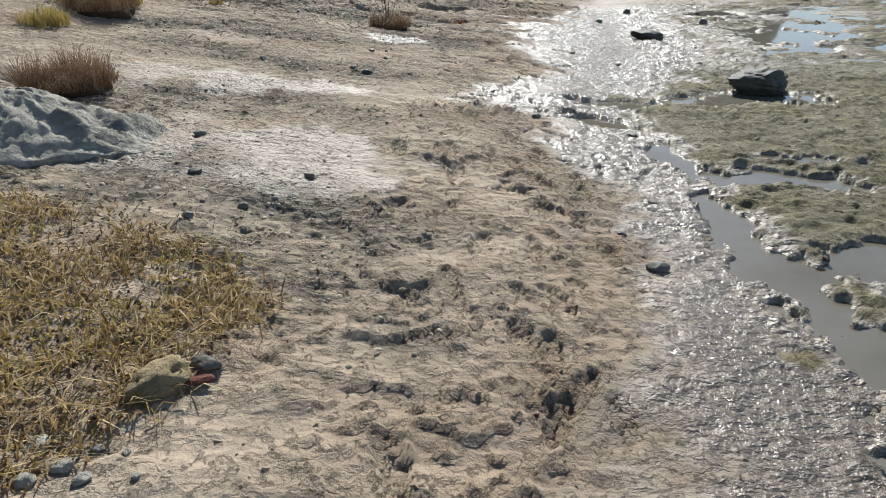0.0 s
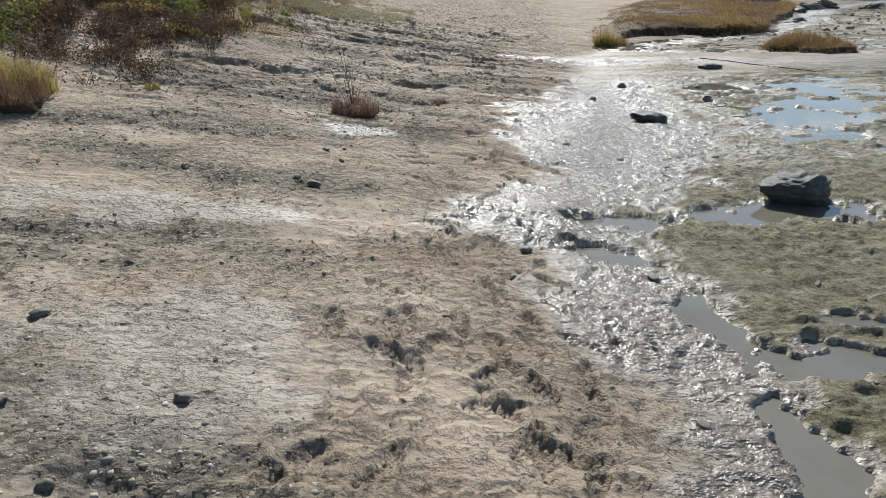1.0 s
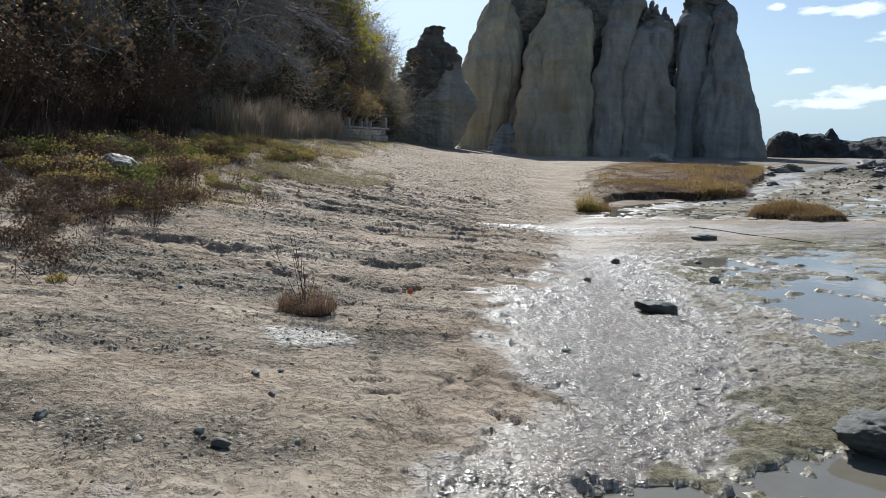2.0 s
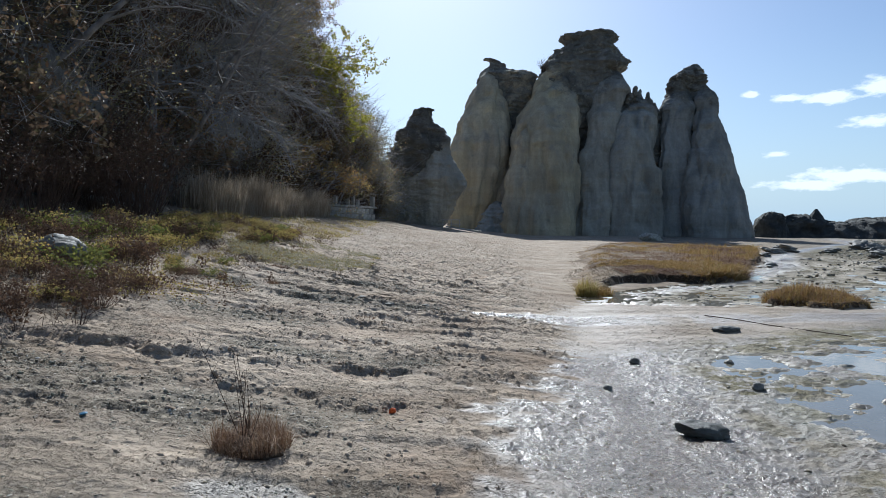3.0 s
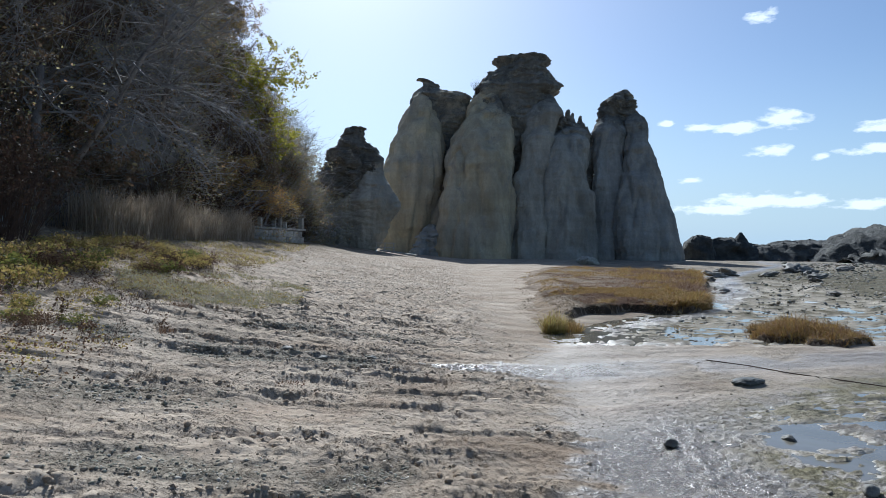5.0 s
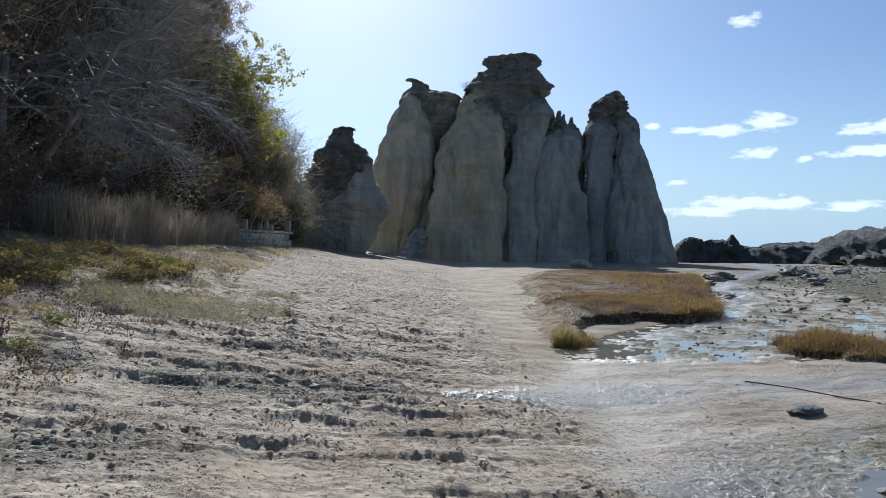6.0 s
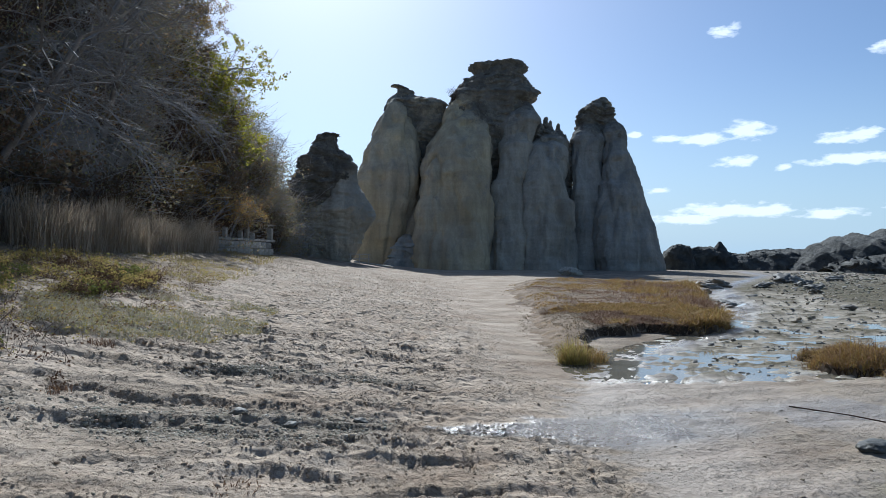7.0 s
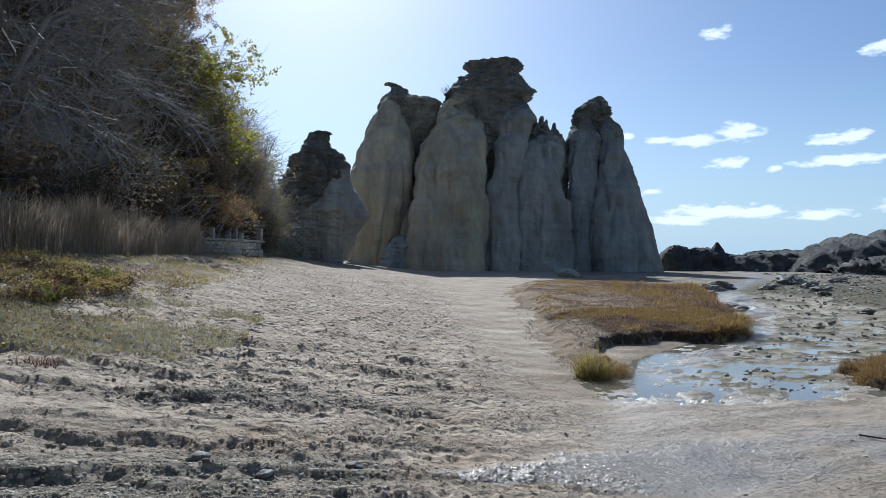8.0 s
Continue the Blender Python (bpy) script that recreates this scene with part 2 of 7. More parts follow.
def ground_material():
    k = Nodes("wet_and_dry_sand")
    wet, gravel, algae, weed, sheen, trod, silt = (k.attr(a) for a in ("wet", "gravel", "algae", "weed", "film", "trod", "silt"))
    mud = k.attr("mud")
    broad, grain, fine = k.noise(0.9, 5), k.noise(14, 6, 0.65), k.noise(150, 3, 0.7)
    sand = k.ramp(broad, (0.3, (0.325, 0.263, 0.194)), (0.5, (0.41, 0.334, 0.252)), (0.72, (0.49, 0.405, 0.315)))
    sand = k.mix(0.5, sand, k.ramp(grain, (0.3, 0.62), (0.62, 1.08)), "MULTIPLY")
    sand = k.mix(0.35, sand, k.ramp(fine, (0.3, 0.65), (0.7, 1.2)), "MULTIPLY")
    sand = k.mix(k.ramp(k.noise(85, 4, 0.8), (0.66, 0.0), (0.70, 0.7)), sand, (0.13, 0.11, 0.085))
    sand = k.mix(k.ramp(k.noise(0.7, 7, 0.66, stretch=(0.7, 1.4, 1), distort=0.4), (0.50, 0.0), (0.64, 0.6)), sand, k.mix(1.0, sand, (0.66, 0.57, 0.50), "MULTIPLY"))
    cells = k.voronoi(26, "Color")
    grit = k.ramp(cells, (0.1, (0.14, 0.118, 0.09)), (0.5, (0.25, 0.212, 0.16)), (0.9, (0.37, 0.318, 0.245)))
    grit = k.mix(0.6, grit, k.ramp(k.voronoi(26), (0.0, 1.1), (0.55, 0.5)), "MULTIPLY")
    col = k.mix(gravel, sand, grit)
    green = k.ramp(k.noise(9, 8, 0.75), (0.30, (0.08, 0.072, 0.04)), (0.44, (0.21, 0.19, 0.115)), (0.56, (0.32, 0.295, 0.195)), (0.70, (0.44, 0.405, 0.30)))
    green = k.mix(k.ramp(k.noise(2.2, 5, 0.6), (0.45, 0.0), (0.65, 0.6)), green, k.mix(1.0, green, (0.95, 0.92, 0.62), "MULTIPLY"))
    col = k.mix(algae, col, green)
    ooze = k.ramp(k.noise(2.6, 8, 0.7), (0.34, (0.07, 0.062, 0.04)), (0.5, (0.17, 0.15, 0.095)), (0.68, (0.28, 0.25, 0.18)))
    col = k.mix(mud, col, ooze)
    soil = k.ramp(k.noise(11, 6, 0.7), (0.3, (0.13, 0.095, 0.06)), (0.7, (0.33, 0.26, 0.18)))
    col = k.mix(weed, col, soil)
    col = k.mix(k.math("MULTIPLY", sheen, 0.8), col, k.mix(1.0, col, (0.70, 0.67, 0.64), "MULTIPLY"))
    damp = k.math("MULTIPLY", wet, 0.85)
    col = k.mix(damp, col, k.mix(1.0, col, (0.42, 0.42, 0.42), "MULTIPLY"))
    col = k.mix(silt, col, k.ramp(k.noise(3.5, 5), (0.3, (0.36, 0.31, 0.235)), (0.7, (0.46, 0.41, 0.33))))
    rough = k.math("SUBTRACT", 0.92, k.math("MULTIPLY", wet, 0.64))
    rough = k.math("ADD", rough, k.math("MULTIPLY", k.math("SUBTRACT", k.noise(23, 5), 0.5), 0.16))
    rough = k.math("MAXIMUM", rough, 0.10)
    crumbs = k.noise(40, 7, 0.70)
    flakes = k.ramp(k.noise(19, 8, 0.72), (0.40, 0.0), (0.46, 1.0))
    creases = k.ramp(k.math("ABSOLUTE", k.math("SUBTRACT", k.noise(8, 5, 0.6), 0.5)), (0.0, 0.0), (0.035, 1.0))
    relief = k.math("ADD", k.math("MULTIPLY", crumbs, 0.5), k.math("MULTIPLY", flakes, 0.42))
    relief = k.math("ADD", relief, k.math("MULTIPLY", creases, 0.16))
    relief = k.math("ADD", relief, k.math("MULTIPLY", k.voronoi(21), -0.2))
    relief = k.math("ADD", relief, k.math("MULTIPLY", k.voronoi(26), k.math("MULTIPLY", gravel, -0.4)))
    lumps = k.math("MULTIPLY", k.noise(6.5, 5, 0.7), k.math("SUBTRACT", 1.1, wet))
    relief = k.math("ADD", relief, k.math("MULTIPLY", lumps, 1.2))
    relief = k.math("MULTIPLY", relief, k.ramp(k.noise(1.2, 5, 0.6, stretch=(0.7, 1.3, 1)), (0.38, 0.22), (0.60, 1.15)))
    relief = k.math("ADD", relief, k.math("MULTIPLY", k.math("MULTIPLY", k.noise(31, 7, 0.75), algae), 0.9))
    n1 = k.bump(relief, 1.0, k.math("SUBTRACT", 0.032, k.math("MULTIPLY", wet, 0.026)))
    prints = k.math("ADD", k.ramp(k.voronoi(4.4), (0.12, 0.0), (0.5, 1.0)), k.math("MULTIPLY", k.ramp(k.voronoi(9.0), (0.1, 0.0), (0.5, 1.0)), 0.5))
    n1 = k.bump(k.math("MULTIPLY", prints, trod), 1.0, 0.075, n1)
    n2 = k.bump(k.math("ADD", k.math("MULTIPLY", fine, 0.3), k.math("MULTIPLY", k.noise(55, 3, 0.6, stretch=(0.75, 1.3, 1)), k.math("MULTIPLY", wet, 1.7))), 0.9, 0.005, n1)
    n2 = k.bump(k.math("MULTIPLY", k.noise(24, 3, 0.6, stretch=(0.85, 1.2, 1)), wet), 1.0, 0.031, n2)
    rough = k.math("MAXIMUM", rough, k.math("MULTIPLY", mud, 0.85))
    spec = k.math("MULTIPLY", k.math("ADD", 0.15, k.math("MULTIPLY", wet, 0.7)), k.math("SUBTRACT", 1.0, k.math("MULTIPLY", mud, 0.75)))
    return k.surface(col, rough, n2, spec)


def water_material():
    """Shallow water clouded with silt, mirroring the sky."""
    k = Nodes("silty_water")
    col = k.ramp(k.noise(1.3, 5, 0.6), (0.3, (0.12, 0.105, 0.07)), (0.55, (0.165, 0.15, 0.12)), (0.75, (0.15, 0.135, 0.09)))
    return k.surface(col, 0.04, k.bump(k.noise(7, 3, 0.5), 0.10, 0.01), 0.55)


def cliff_material():
    """Pale weathered tuff, ochre in places, with darker, broken rock on the heads and dark seeps down the face."""
    k = Nodes("weathered_tuff")
    cap, warm = k.attr("cap"), k.attr("warm")
    grey = k.ramp(k.noise(0.16, 5, 0.55), (0.3, (0.235, 0.24, 0.235)), (0.5, (0.325, 0.325, 0.31)), (0.7, (0.42, 0.41, 0.38)))
    ochre = k.ramp(k.noise(0.12, 6, 0.55), (0.3, (0.42, 0.35, 0.24)), (0.5, (0.56, 0.46, 0.29)), (0.7, (0.68, 0.56, 0.35)))
    pale = k.mix(k.math("MULTIPLY", warm, k.ramp(k.noise(0.1, 4, 0.5), (0.3, 0.45), (0.6, 1.0))), grey, ochre)
    pale = k.mix(k.ramp(k.noise(0.35, 6, 0.6, distort=0.8), (0.58, 0.0), (0.7, 0.6)), pale, (0.30, 0.285, 0.255))
    seep = k.ramp(k.noise(0.7, 6, 0.65, stretch=(1, 1, 0.07)), (0.40, 0.58), (0.60, 1.0))
    pale = k.mix(0.6, pale, seep, "MULTIPLY")
    pale = k.mix(0.4, pale, k.ramp(k.noise(4.0, 7, 0.72), (0.3, 0.55), (0.7, 1.1)), "MULTIPLY")
    dark = k.ramp(k.noise(0.7, 7, 0.7), (0.3, (0.10, 0.095, 0.085)), (0.7, (0.26, 0.235, 0.19)))
    dark = k.mix(k.ramp(k.noise(1.3, 6, 0.72), (0.55, 0.0), (0.66, 0.75)), dark, (0.40, 0.355, 0.27))
    edge = k.math("ADD", cap, k.math("MULTIPLY", k.math("SUBTRACT", k.noise(0.3, 9, 0.72, distort=0.6), 0.5), 2.0))
    col = k.mix(k.ramp(edge, (0.40, 0.0), (0.66, 0.95)), pale, dark)
    bands = k.ramp(k.noise(0.8, 5, 0.6, stretch=(0.05, 0.05, 1.3)), (0.42, 0.74), (0.55, 1.0))
    col = k.mix(0.3, col, bands, "MULTIPLY")
    nrm = k.bump(k.noise(0.9, 9, 0.66), 0.6, 0.4)
    nrm = k.bump(k.noise(2.2, 7, 0.62, stretch=(1, 1, 0.22)), 0.4, 0.2, nrm)
    nrm = k.bump(k.math("MULTIPLY", k.noise(1.6, 8, 0.7, stretch=(0.6, 0.6, 1.8)), cap), 1.0, 0.7, nrm)
    return k.surface(col, 0.93, nrm, 0.15)


M_GROUND, M_WATER, M_CLIFF = ground_material(), water_material(), cliff_material()
M_DARKROCK = rough_stuff("dark_shore_rock", (0.03, 0.033, 0.032), (0.10, 0.10, 0.092), 0.9, 0.85, 0.9, 0.2, (0.12, 0.118, 0.10))
M_BOULDER = rough_stuff("pale_boulder", (0.30, 0.285, 0.24), (0.60, 0.565, 0.48), 5.0, 0.88, 1.0, 0.05, (0.17, 0.165, 0.14))
M_STONE = rough_stuff("grey_stone", (0.10, 0.095, 0.082), (0.28, 0.265, 0.23), 8.0, 0.6, 0.7, 0.012, None, True)
M_SLATE = rough_stuff("layered_slate", (0.05, 0.05, 0.043), (0.15, 0.148, 0.13), 6.0, 0.55, 0.8, 0.02)
M_PEAT = rough_stuff("peaty_turf_edge", (0.03, 0.022, 0.015), (0.13, 0.09, 0.055), 5.0, 0.95, 0.9, 0.05)
M_TURF = rough_stuff("brown_marsh_turf", (0.14, 0.10, 0.066), (0.38, 0.295, 0.21), 2.2, 0.95, 1.0, 0.08, (0.21, 0.14, 0.07))
M_HILL = rough_stuff("shaded_hill_earth", (0.14, 0.13, 0.12), (0.34, 0.31, 0.27), 0.5, 0.95, 0.9, 0.4, (0.05, 0.05, 0.03))
M_BARK = rough_stuff("grey_bark", (0.13, 0.12, 0.114), (0.34, 0.325, 0.31), 3.0, 0.9, 0.6, 0.02)
M_BROWNTWIG = rough_stuff("brown_twig", (0.28, 0.26, 0.25), (0.56, 0.52, 0.49), 2.0, 0.85, 0.3, 0.01)
M_TWIG = rough_stuff("reddish_twig", (0.045, 0.028, 0.02), (0.14, 0.09, 0.065), 5.0, 0.85, 0.4, 0.01)

# ---------- ground ----------
WATER = -0.15


def inland(x, y):
    """Distance up the beach from the edge of the tidal flat."""
    return 1.2 + 0.17 * y - x


def shore(x, y):
    """Distance from the wet flat's edge, which swings out round the turf bank."""
    return np.interp(y, [-800, -7, 17, 20, 24, 31, 41, 60, 80, 3500], [0.0, 0.0, 4.1, 6.0, 11.0, 17.0, 23.0, 41.0, 52.0, 300.0]) - x


def lie(x, y):
    """The broad lie of the land."""
    s = inland(x, y)
    k = 0.8 + 0.2 * np.clip((y - 5) / 7, 0, 1)
    q = np.clip(s, 0, 13)
    z = k * (0.09 * q + 0.0063 * q * q) + np.clip(s - 13, 0, 60) * 0.1
    far = np.clip((y - 20) / 50, 0, 1)
    return WATER + z * (1 - 0.35 * far) + 0.45 * far


POOLS = [(1.6, 5.78, 0.38, 0.13, 0.1), (1.25, 5.15, 0.24, 0.13, -0.4), (1.62, 4.2, 0.12, 0.34, 0.15), (2.1, 3.9, 0.55, 0.17, -0.2), (2.45, 4.25, 0.3, 0.1, -0.2), (1.58, 3.2, 0.12, 0.4, 0.1), (1.6, 2.5, 0.16, 0.5, 0.12),
         (1.72, 1.9, 0.16, 0.4, 0.15), (3.05, 6.0, 0.62, 0.2, 0), (2.3, 5.9, 0.3, 0.14, 0), (2.15, 2.75, 0.22, 0.16, 0.2), (1.5, 1.2, 0.2, 0.4, 0)]


def pools(x, y):
    """How deep in a pool a place lies: above 0 under water."""
    edge = 0.5 * fbm(x * 6.5, y * 6.5, 0, 3, 5, 0.65)
    v = np.full(np.shape(x), -1.0)
    for cx, cy, rx, ry, turn in POOLS:
        c, s = math.cos(turn), math.sin(turn)
        a, b = ((x - cx) * c + (y - cy) * s) / rx, ((y - cy) * c - (x - cx) * s) / ry
        v = np.maximum(v, 1 - np.sqrt(a * a + b * b))
    v = v + edge
    # thin sheets of water over the algae, and the creek past the turf bank
    sheet = smooth(x, 3.1, 4.6) * smooth(y, 7.0, 8.6) * (1 - smooth(y - 0.28 * x, 11.2, 12.4)) * smooth(x, 2.6 + 0.1 * y, 4.2 + 0.1 * y)
    creek = smooth(y + 0.1 * x, 18.0, 19.2) * (1 - smooth(y, 34, 44)) * smooth(x - 0.35 * (y - 20), 4.6, 6.0) * (1 - smooth(x - 0.5 * (y - 20), 13, 18))
    spread = fbm(x * 0.9, y * 1.3, 0, 5, 4, 0.55)
    return np.maximum(v, np.maximum(sheet * (0.82 + 0.8 * spread + 0.8 * fbm(x * 2.6, y * 4.2, 0, 9, 4, 0.6)) - 0.38, creek * (0.93 + 0.5 * spread + 1.2 * fbm(x * 1.9, y * 2.8, 0, 8, 6, 0.72)) - 0.4))


def mats(x, y):
    """Mats of algae lying in the thin sheets of water."""
    m = smooth(fbm(x * 3.0, y * 5.6, 0, 17, 4, 0.7), 0.0, 0.14) * smooth(vnoise(x * 0.7, y * 0.9, 0, 18), -0.45, 0.1)
    return m * smooth(y, 7.0, 8.5) * (1 - 0.35 * smooth(y, 16, 19))


def crusted(x, y):
    """Crust of dried algae beyond the shining strip of mud."""
    edge = np.interp(y, [0, 3.3, 3.7, 4.1, 4.7, 5.4, 6.0, 6.5, 7.0, 8.5], [-0.15, -0.08, 0.0, 0.15, 0.3, 0.45, 0.5, 0.0, -0.45, -0.6])
    return smooth(edge - shore(x, y) + 0.35 * fbm(x * 3.0, y * 3.0, 0, 15, 4, 0.65), -0.1, 0.12) * (1 - 0.7 * smooth(y, 6.6, 8.2))


def wetness(x, y):
    s = shore(x, y)
    reach = np.interp(y, [0, 3.0, 3.4, 3.9, 4.35, 4.8, 5.3, 5.8, 6.8, 7.3, 8.3, 8.8, 9.5, 9.9, 10.5, 12, 16], [0.6, 0.64, 0.67, 0.84, 1.12, 1.4, 1.6, 1.6, 1.4, 1.4, 1.55, 1.7, 1.95, 1.85, 1.4, 1.0, 0.8])
    reach = reach + 0.22 * fbm(x * 2.2, y * 3.2, 0, 12, 4, 0.6) + 0.22 * vnoise(x * 0.5, y * 2.4, 0, 11) + 1.5 * np.exp(-((y - 15.4 - 0.1 * (x - 2)) / 0.3) ** 2) + 0.4 * fbm(x * 1.2, y * 6.0, 0, 14, 3) * smooth(y, 8, 10)
    wet = 1 - smooth(s, reach - 0.25, reach + 0.25)
    bar = smooth(y - 0.42 * x, 11.0, 12.0) * (1 - smooth(y + 0.05 * x, 18.2, 19.4))
    wet = wet * (1 - 0.55 * bar * smooth(abs(y - 15.4 - 0.1 * (x - 2)), 0.35, 0.8))
    for cx, cy, rx, ry, d in ((-1.0, 3.75, 1.0, 0.6, 0.5), (-0.6, 7.75, 0.4, 0.2, 0.6), (-1.6, 5.2, 1.1, 0.35, 0.5)):
        q = np.sqrt(((x - cx) / rx) ** 2 + ((y - cy) / ry) ** 2) + 0.5 * fbm(x * 3, y * 3, 0, 13, 3)
        wet = np.maximum(wet, d * (1 - smooth(q, 0.5, 1.1)))
    crust = crusted(x, y)
    crust = np.maximum(crust, 0.8 * smooth(fbm(x * 0.8, y * 0.9, 0, 71, 4), -0.05, 0.35) * smooth(-s, 0.6, 1.6))
    wet = wet * (1 - 0.6 * smooth(y, 17.8, 20) * smooth(-s, 0.0, 0.8))
    return wet * (1 - 0.76 * crust) * (1 - smooth(y, 60, 90))


WANDER_X = np.arange(-6, 6, 0.02)


def gravelly(x, y):
    """Strips of pebbles washed out of the sand, along the foot of the small ledges."""
    g = 0
    for cy, slope, x0, x1, w in ((3.35, -0.25, -2.4, -0.1, 0.42), (4.6, 0.05, -3.2, -0.5, 0.3), (6.1, -0.1, -2.8, -0.2, 0.38), (7.3, 0.1, -3.2, 0.4, 0.35), (9.4, -0.12, -3.2, 0.2, 0.62),
                                 (11.1, 0.05, -1.5, 0.8, 0.3), (12.6, 0.0, -2.6, -0.8, 0.35), (15.1, 0.05, -2.9, 0.9, 0.5), (17.1, 0.1, -1.0, 1.6, 0.3), (2.6, -0.6, -1.4, -0.1, 0.2)):
        mid = cy + slope * (x - x0) + 0.3 * np.interp(x, WANDER_X, vnoise(WANDER_X * 0.9, cy))
        g = np.maximum(g, np.exp(-((y - mid) / w) ** 2) * smooth(x, x0 - 0.5, x0 + 0.3) * (1 - smooth(x, x1 - 0.5, x1 + 0.4)))
    rocks = smooth(y, 18.5, 22) * (1 - smooth(y, 75, 95)) * smooth(x - 0.42 * (y - 24), 5, 8) * (0.45 + 0.55 * smooth(y, 24, 34))
    return np.clip(np.maximum(g, 0.8 * rocks) * (1.0 + 0.7 * fbm(x * 3, y * 3, 0, 21, 3)), 0, 1)


def ledges(x, y):
    """Small steps cut by run-off: each rises sharply away from the water's way and falls back slowly."""
    r = 0
    for period, amp, seed, thr in ((0.8, 0.035, 37, -0.15), (0.42, 0.022, 41, -0.1), (0.23, 0.013, 43, -0.1)):
        ph = (y - 0.06 * x + 0.5 * period * vnoise(x * 0.5, y * 0.35, 0, seed) + 0.03 * period * fbm(x * 3.1, y * 3.1, 0, seed + 2, 3)) / period
        f = ph - np.floor(ph)
        on = smooth(vnoise(x * 0.7, np.floor(ph) * 3.1, 0, seed + 1), thr, thr + 0.5)
        r = r + amp * on * (smooth(f, 0.0, 0.09) * (1 - f) ** 1.4 - 0.25)
    return r


LEDGES = [(2.45, -0.35, -0.5, 0.7, 0.022), (3.1, -0.2, -1.2, 0.2, 0.025), (4.15, -0.12, -1.0, 0.9, 0.02), (5.1, 0.02, -3.2, -0.9, 0.04), (7.15, 0.04, -3.6, -1.0, 0.05), (9.05, -0.08, -3.2, -0.2, 0.05), (9.9, -0.03, -1.6, 0.9, 0.04),
          (10.7, -0.02, -3.4, 0.5, 0.07), (11.9, 0.03, -1.6, 1.2, 0.045), (13.0, 0.05, -2.6, 0.6, 0.06), (14.0, 0.02, -1.4, 1.3, 0.05), (14.75, 0.1, -2.4, 1.9, 0.055), (15.85, 0.06, -2.4, 1.75, 0.075), (16.9, 0.05, -2.0, 2.1, 0.06), (18.15, 0.0, -3.4, 2.1, 0.08), (19.3, 0.04, -2.4, 2.4, 0.07), (20.6, 0.03, -1.0, 2.6, 0.05)]


def cuts(x, y):
    """Longer steps where run-off has cut back the sand: each drops towards the lower beach's way and fills up again below."""
    r = np.zeros(np.shape(x))
    for (y0, *_, amp), edge, on in CUTS:
        m = (y < y0 + 0.9) & (y > y0 - 3.0) & (x > -4.5) & (x < 4.0)
        d = np.interp(x[m], CUT_X, edge) - y[m]
        d = d + 0.05 * fbm(x[m] * 7, y[m] * 9, 0, 49, 3, 0.6)
        r[m] -= 1.45 * amp * np.interp(x[m], CUT_X, on) * smooth(d, 0.0, 0.15) * np.exp(-np.clip(d, 0, 9) / 0.6)
    return r


CUT_X = np.arange(-4.6, 4.1, 0.01)
CUTS = []
for y0, slope, x0, x1, amp in LEDGES:
    edge = y0 + slope * (CUT_X - x0) + 0.3 * vnoise(CUT_X * 0.8, y0, 0, 45) + 0.10 * fbm(CUT_X * 3.0, y0, 0, 46, 4, 0.55)
    on = smooth(CUT_X + 0.3 * vnoise(CUT_X * 3, y0, 0, 47), x0 - 0.2, x0 + 0.3) * (1 - smooth(CUT_X, x1 - 0.5, x1 + 0.1)) * (0.45 + 0.55 * smooth(vnoise(CUT_X * 1.3, y0, 0, 48), -0.4, 0.2))
    CUTS.append(((y0, amp), edge, on))


rng = np.random.default_rng(7)
PRINTS = []
for i in range(26):
    y0 = 0.9 + i * 0.6
    for side in (-1, 1):
        PRINTS.append((0.42 + 0.06 * y0 + 0.14 * side + rng.normal(0, 0.1), y0 + 0.3 * (side > 0) + rng.normal(0, 0.08), rng.normal(0, 0.25)))
        if rng.random() < 0.75:
            PRINTS.append((0.75 + 0.05 * y0 + rng.normal(0, 0.4), y0 + rng.normal(0, 0.3), rng.normal(0.1, 0.6)))


for i in range(70):
    PRINTS.append((rng.uniform(-0.35, 1.35), rng.uniform(1.1, 7.5), rng.normal(0.2, 0.8)))


def footprints(x, y):
    r = np.zeros_like(x)
    for px, py, turn in PRINTS:
        near = np.nonzero((abs(x - px) < 0.24) & (abs(y - py) < 0.24))
        if not len(near[0]):
            continue
        c, s = math.cos(turn), math.sin(turn)
        a, b = (x[near] - px) * c + (y[near] - py) * s, (y[near] - py) * c - (x[near] - px) * s
        q = np.sqrt((a / (0.048 + 0.012 * np.tanh(b * 14))) ** 2 + (b / 0.145) ** 2)
        sole = 1 - smooth(q, 0.82, 1.0)
        lugs = 0.75 * smooth(np.sin(b * 190 + 8 * abs(a)), -0.2, 0.5) * (0.4 + 0.6 * (abs(a) > 0.01))
        rim = np.exp(-((q - 1.12) / 0.12) ** 2)
        r[near] += -0.026 * sole * (1 - lugs) + 0.008 * rim
    return r


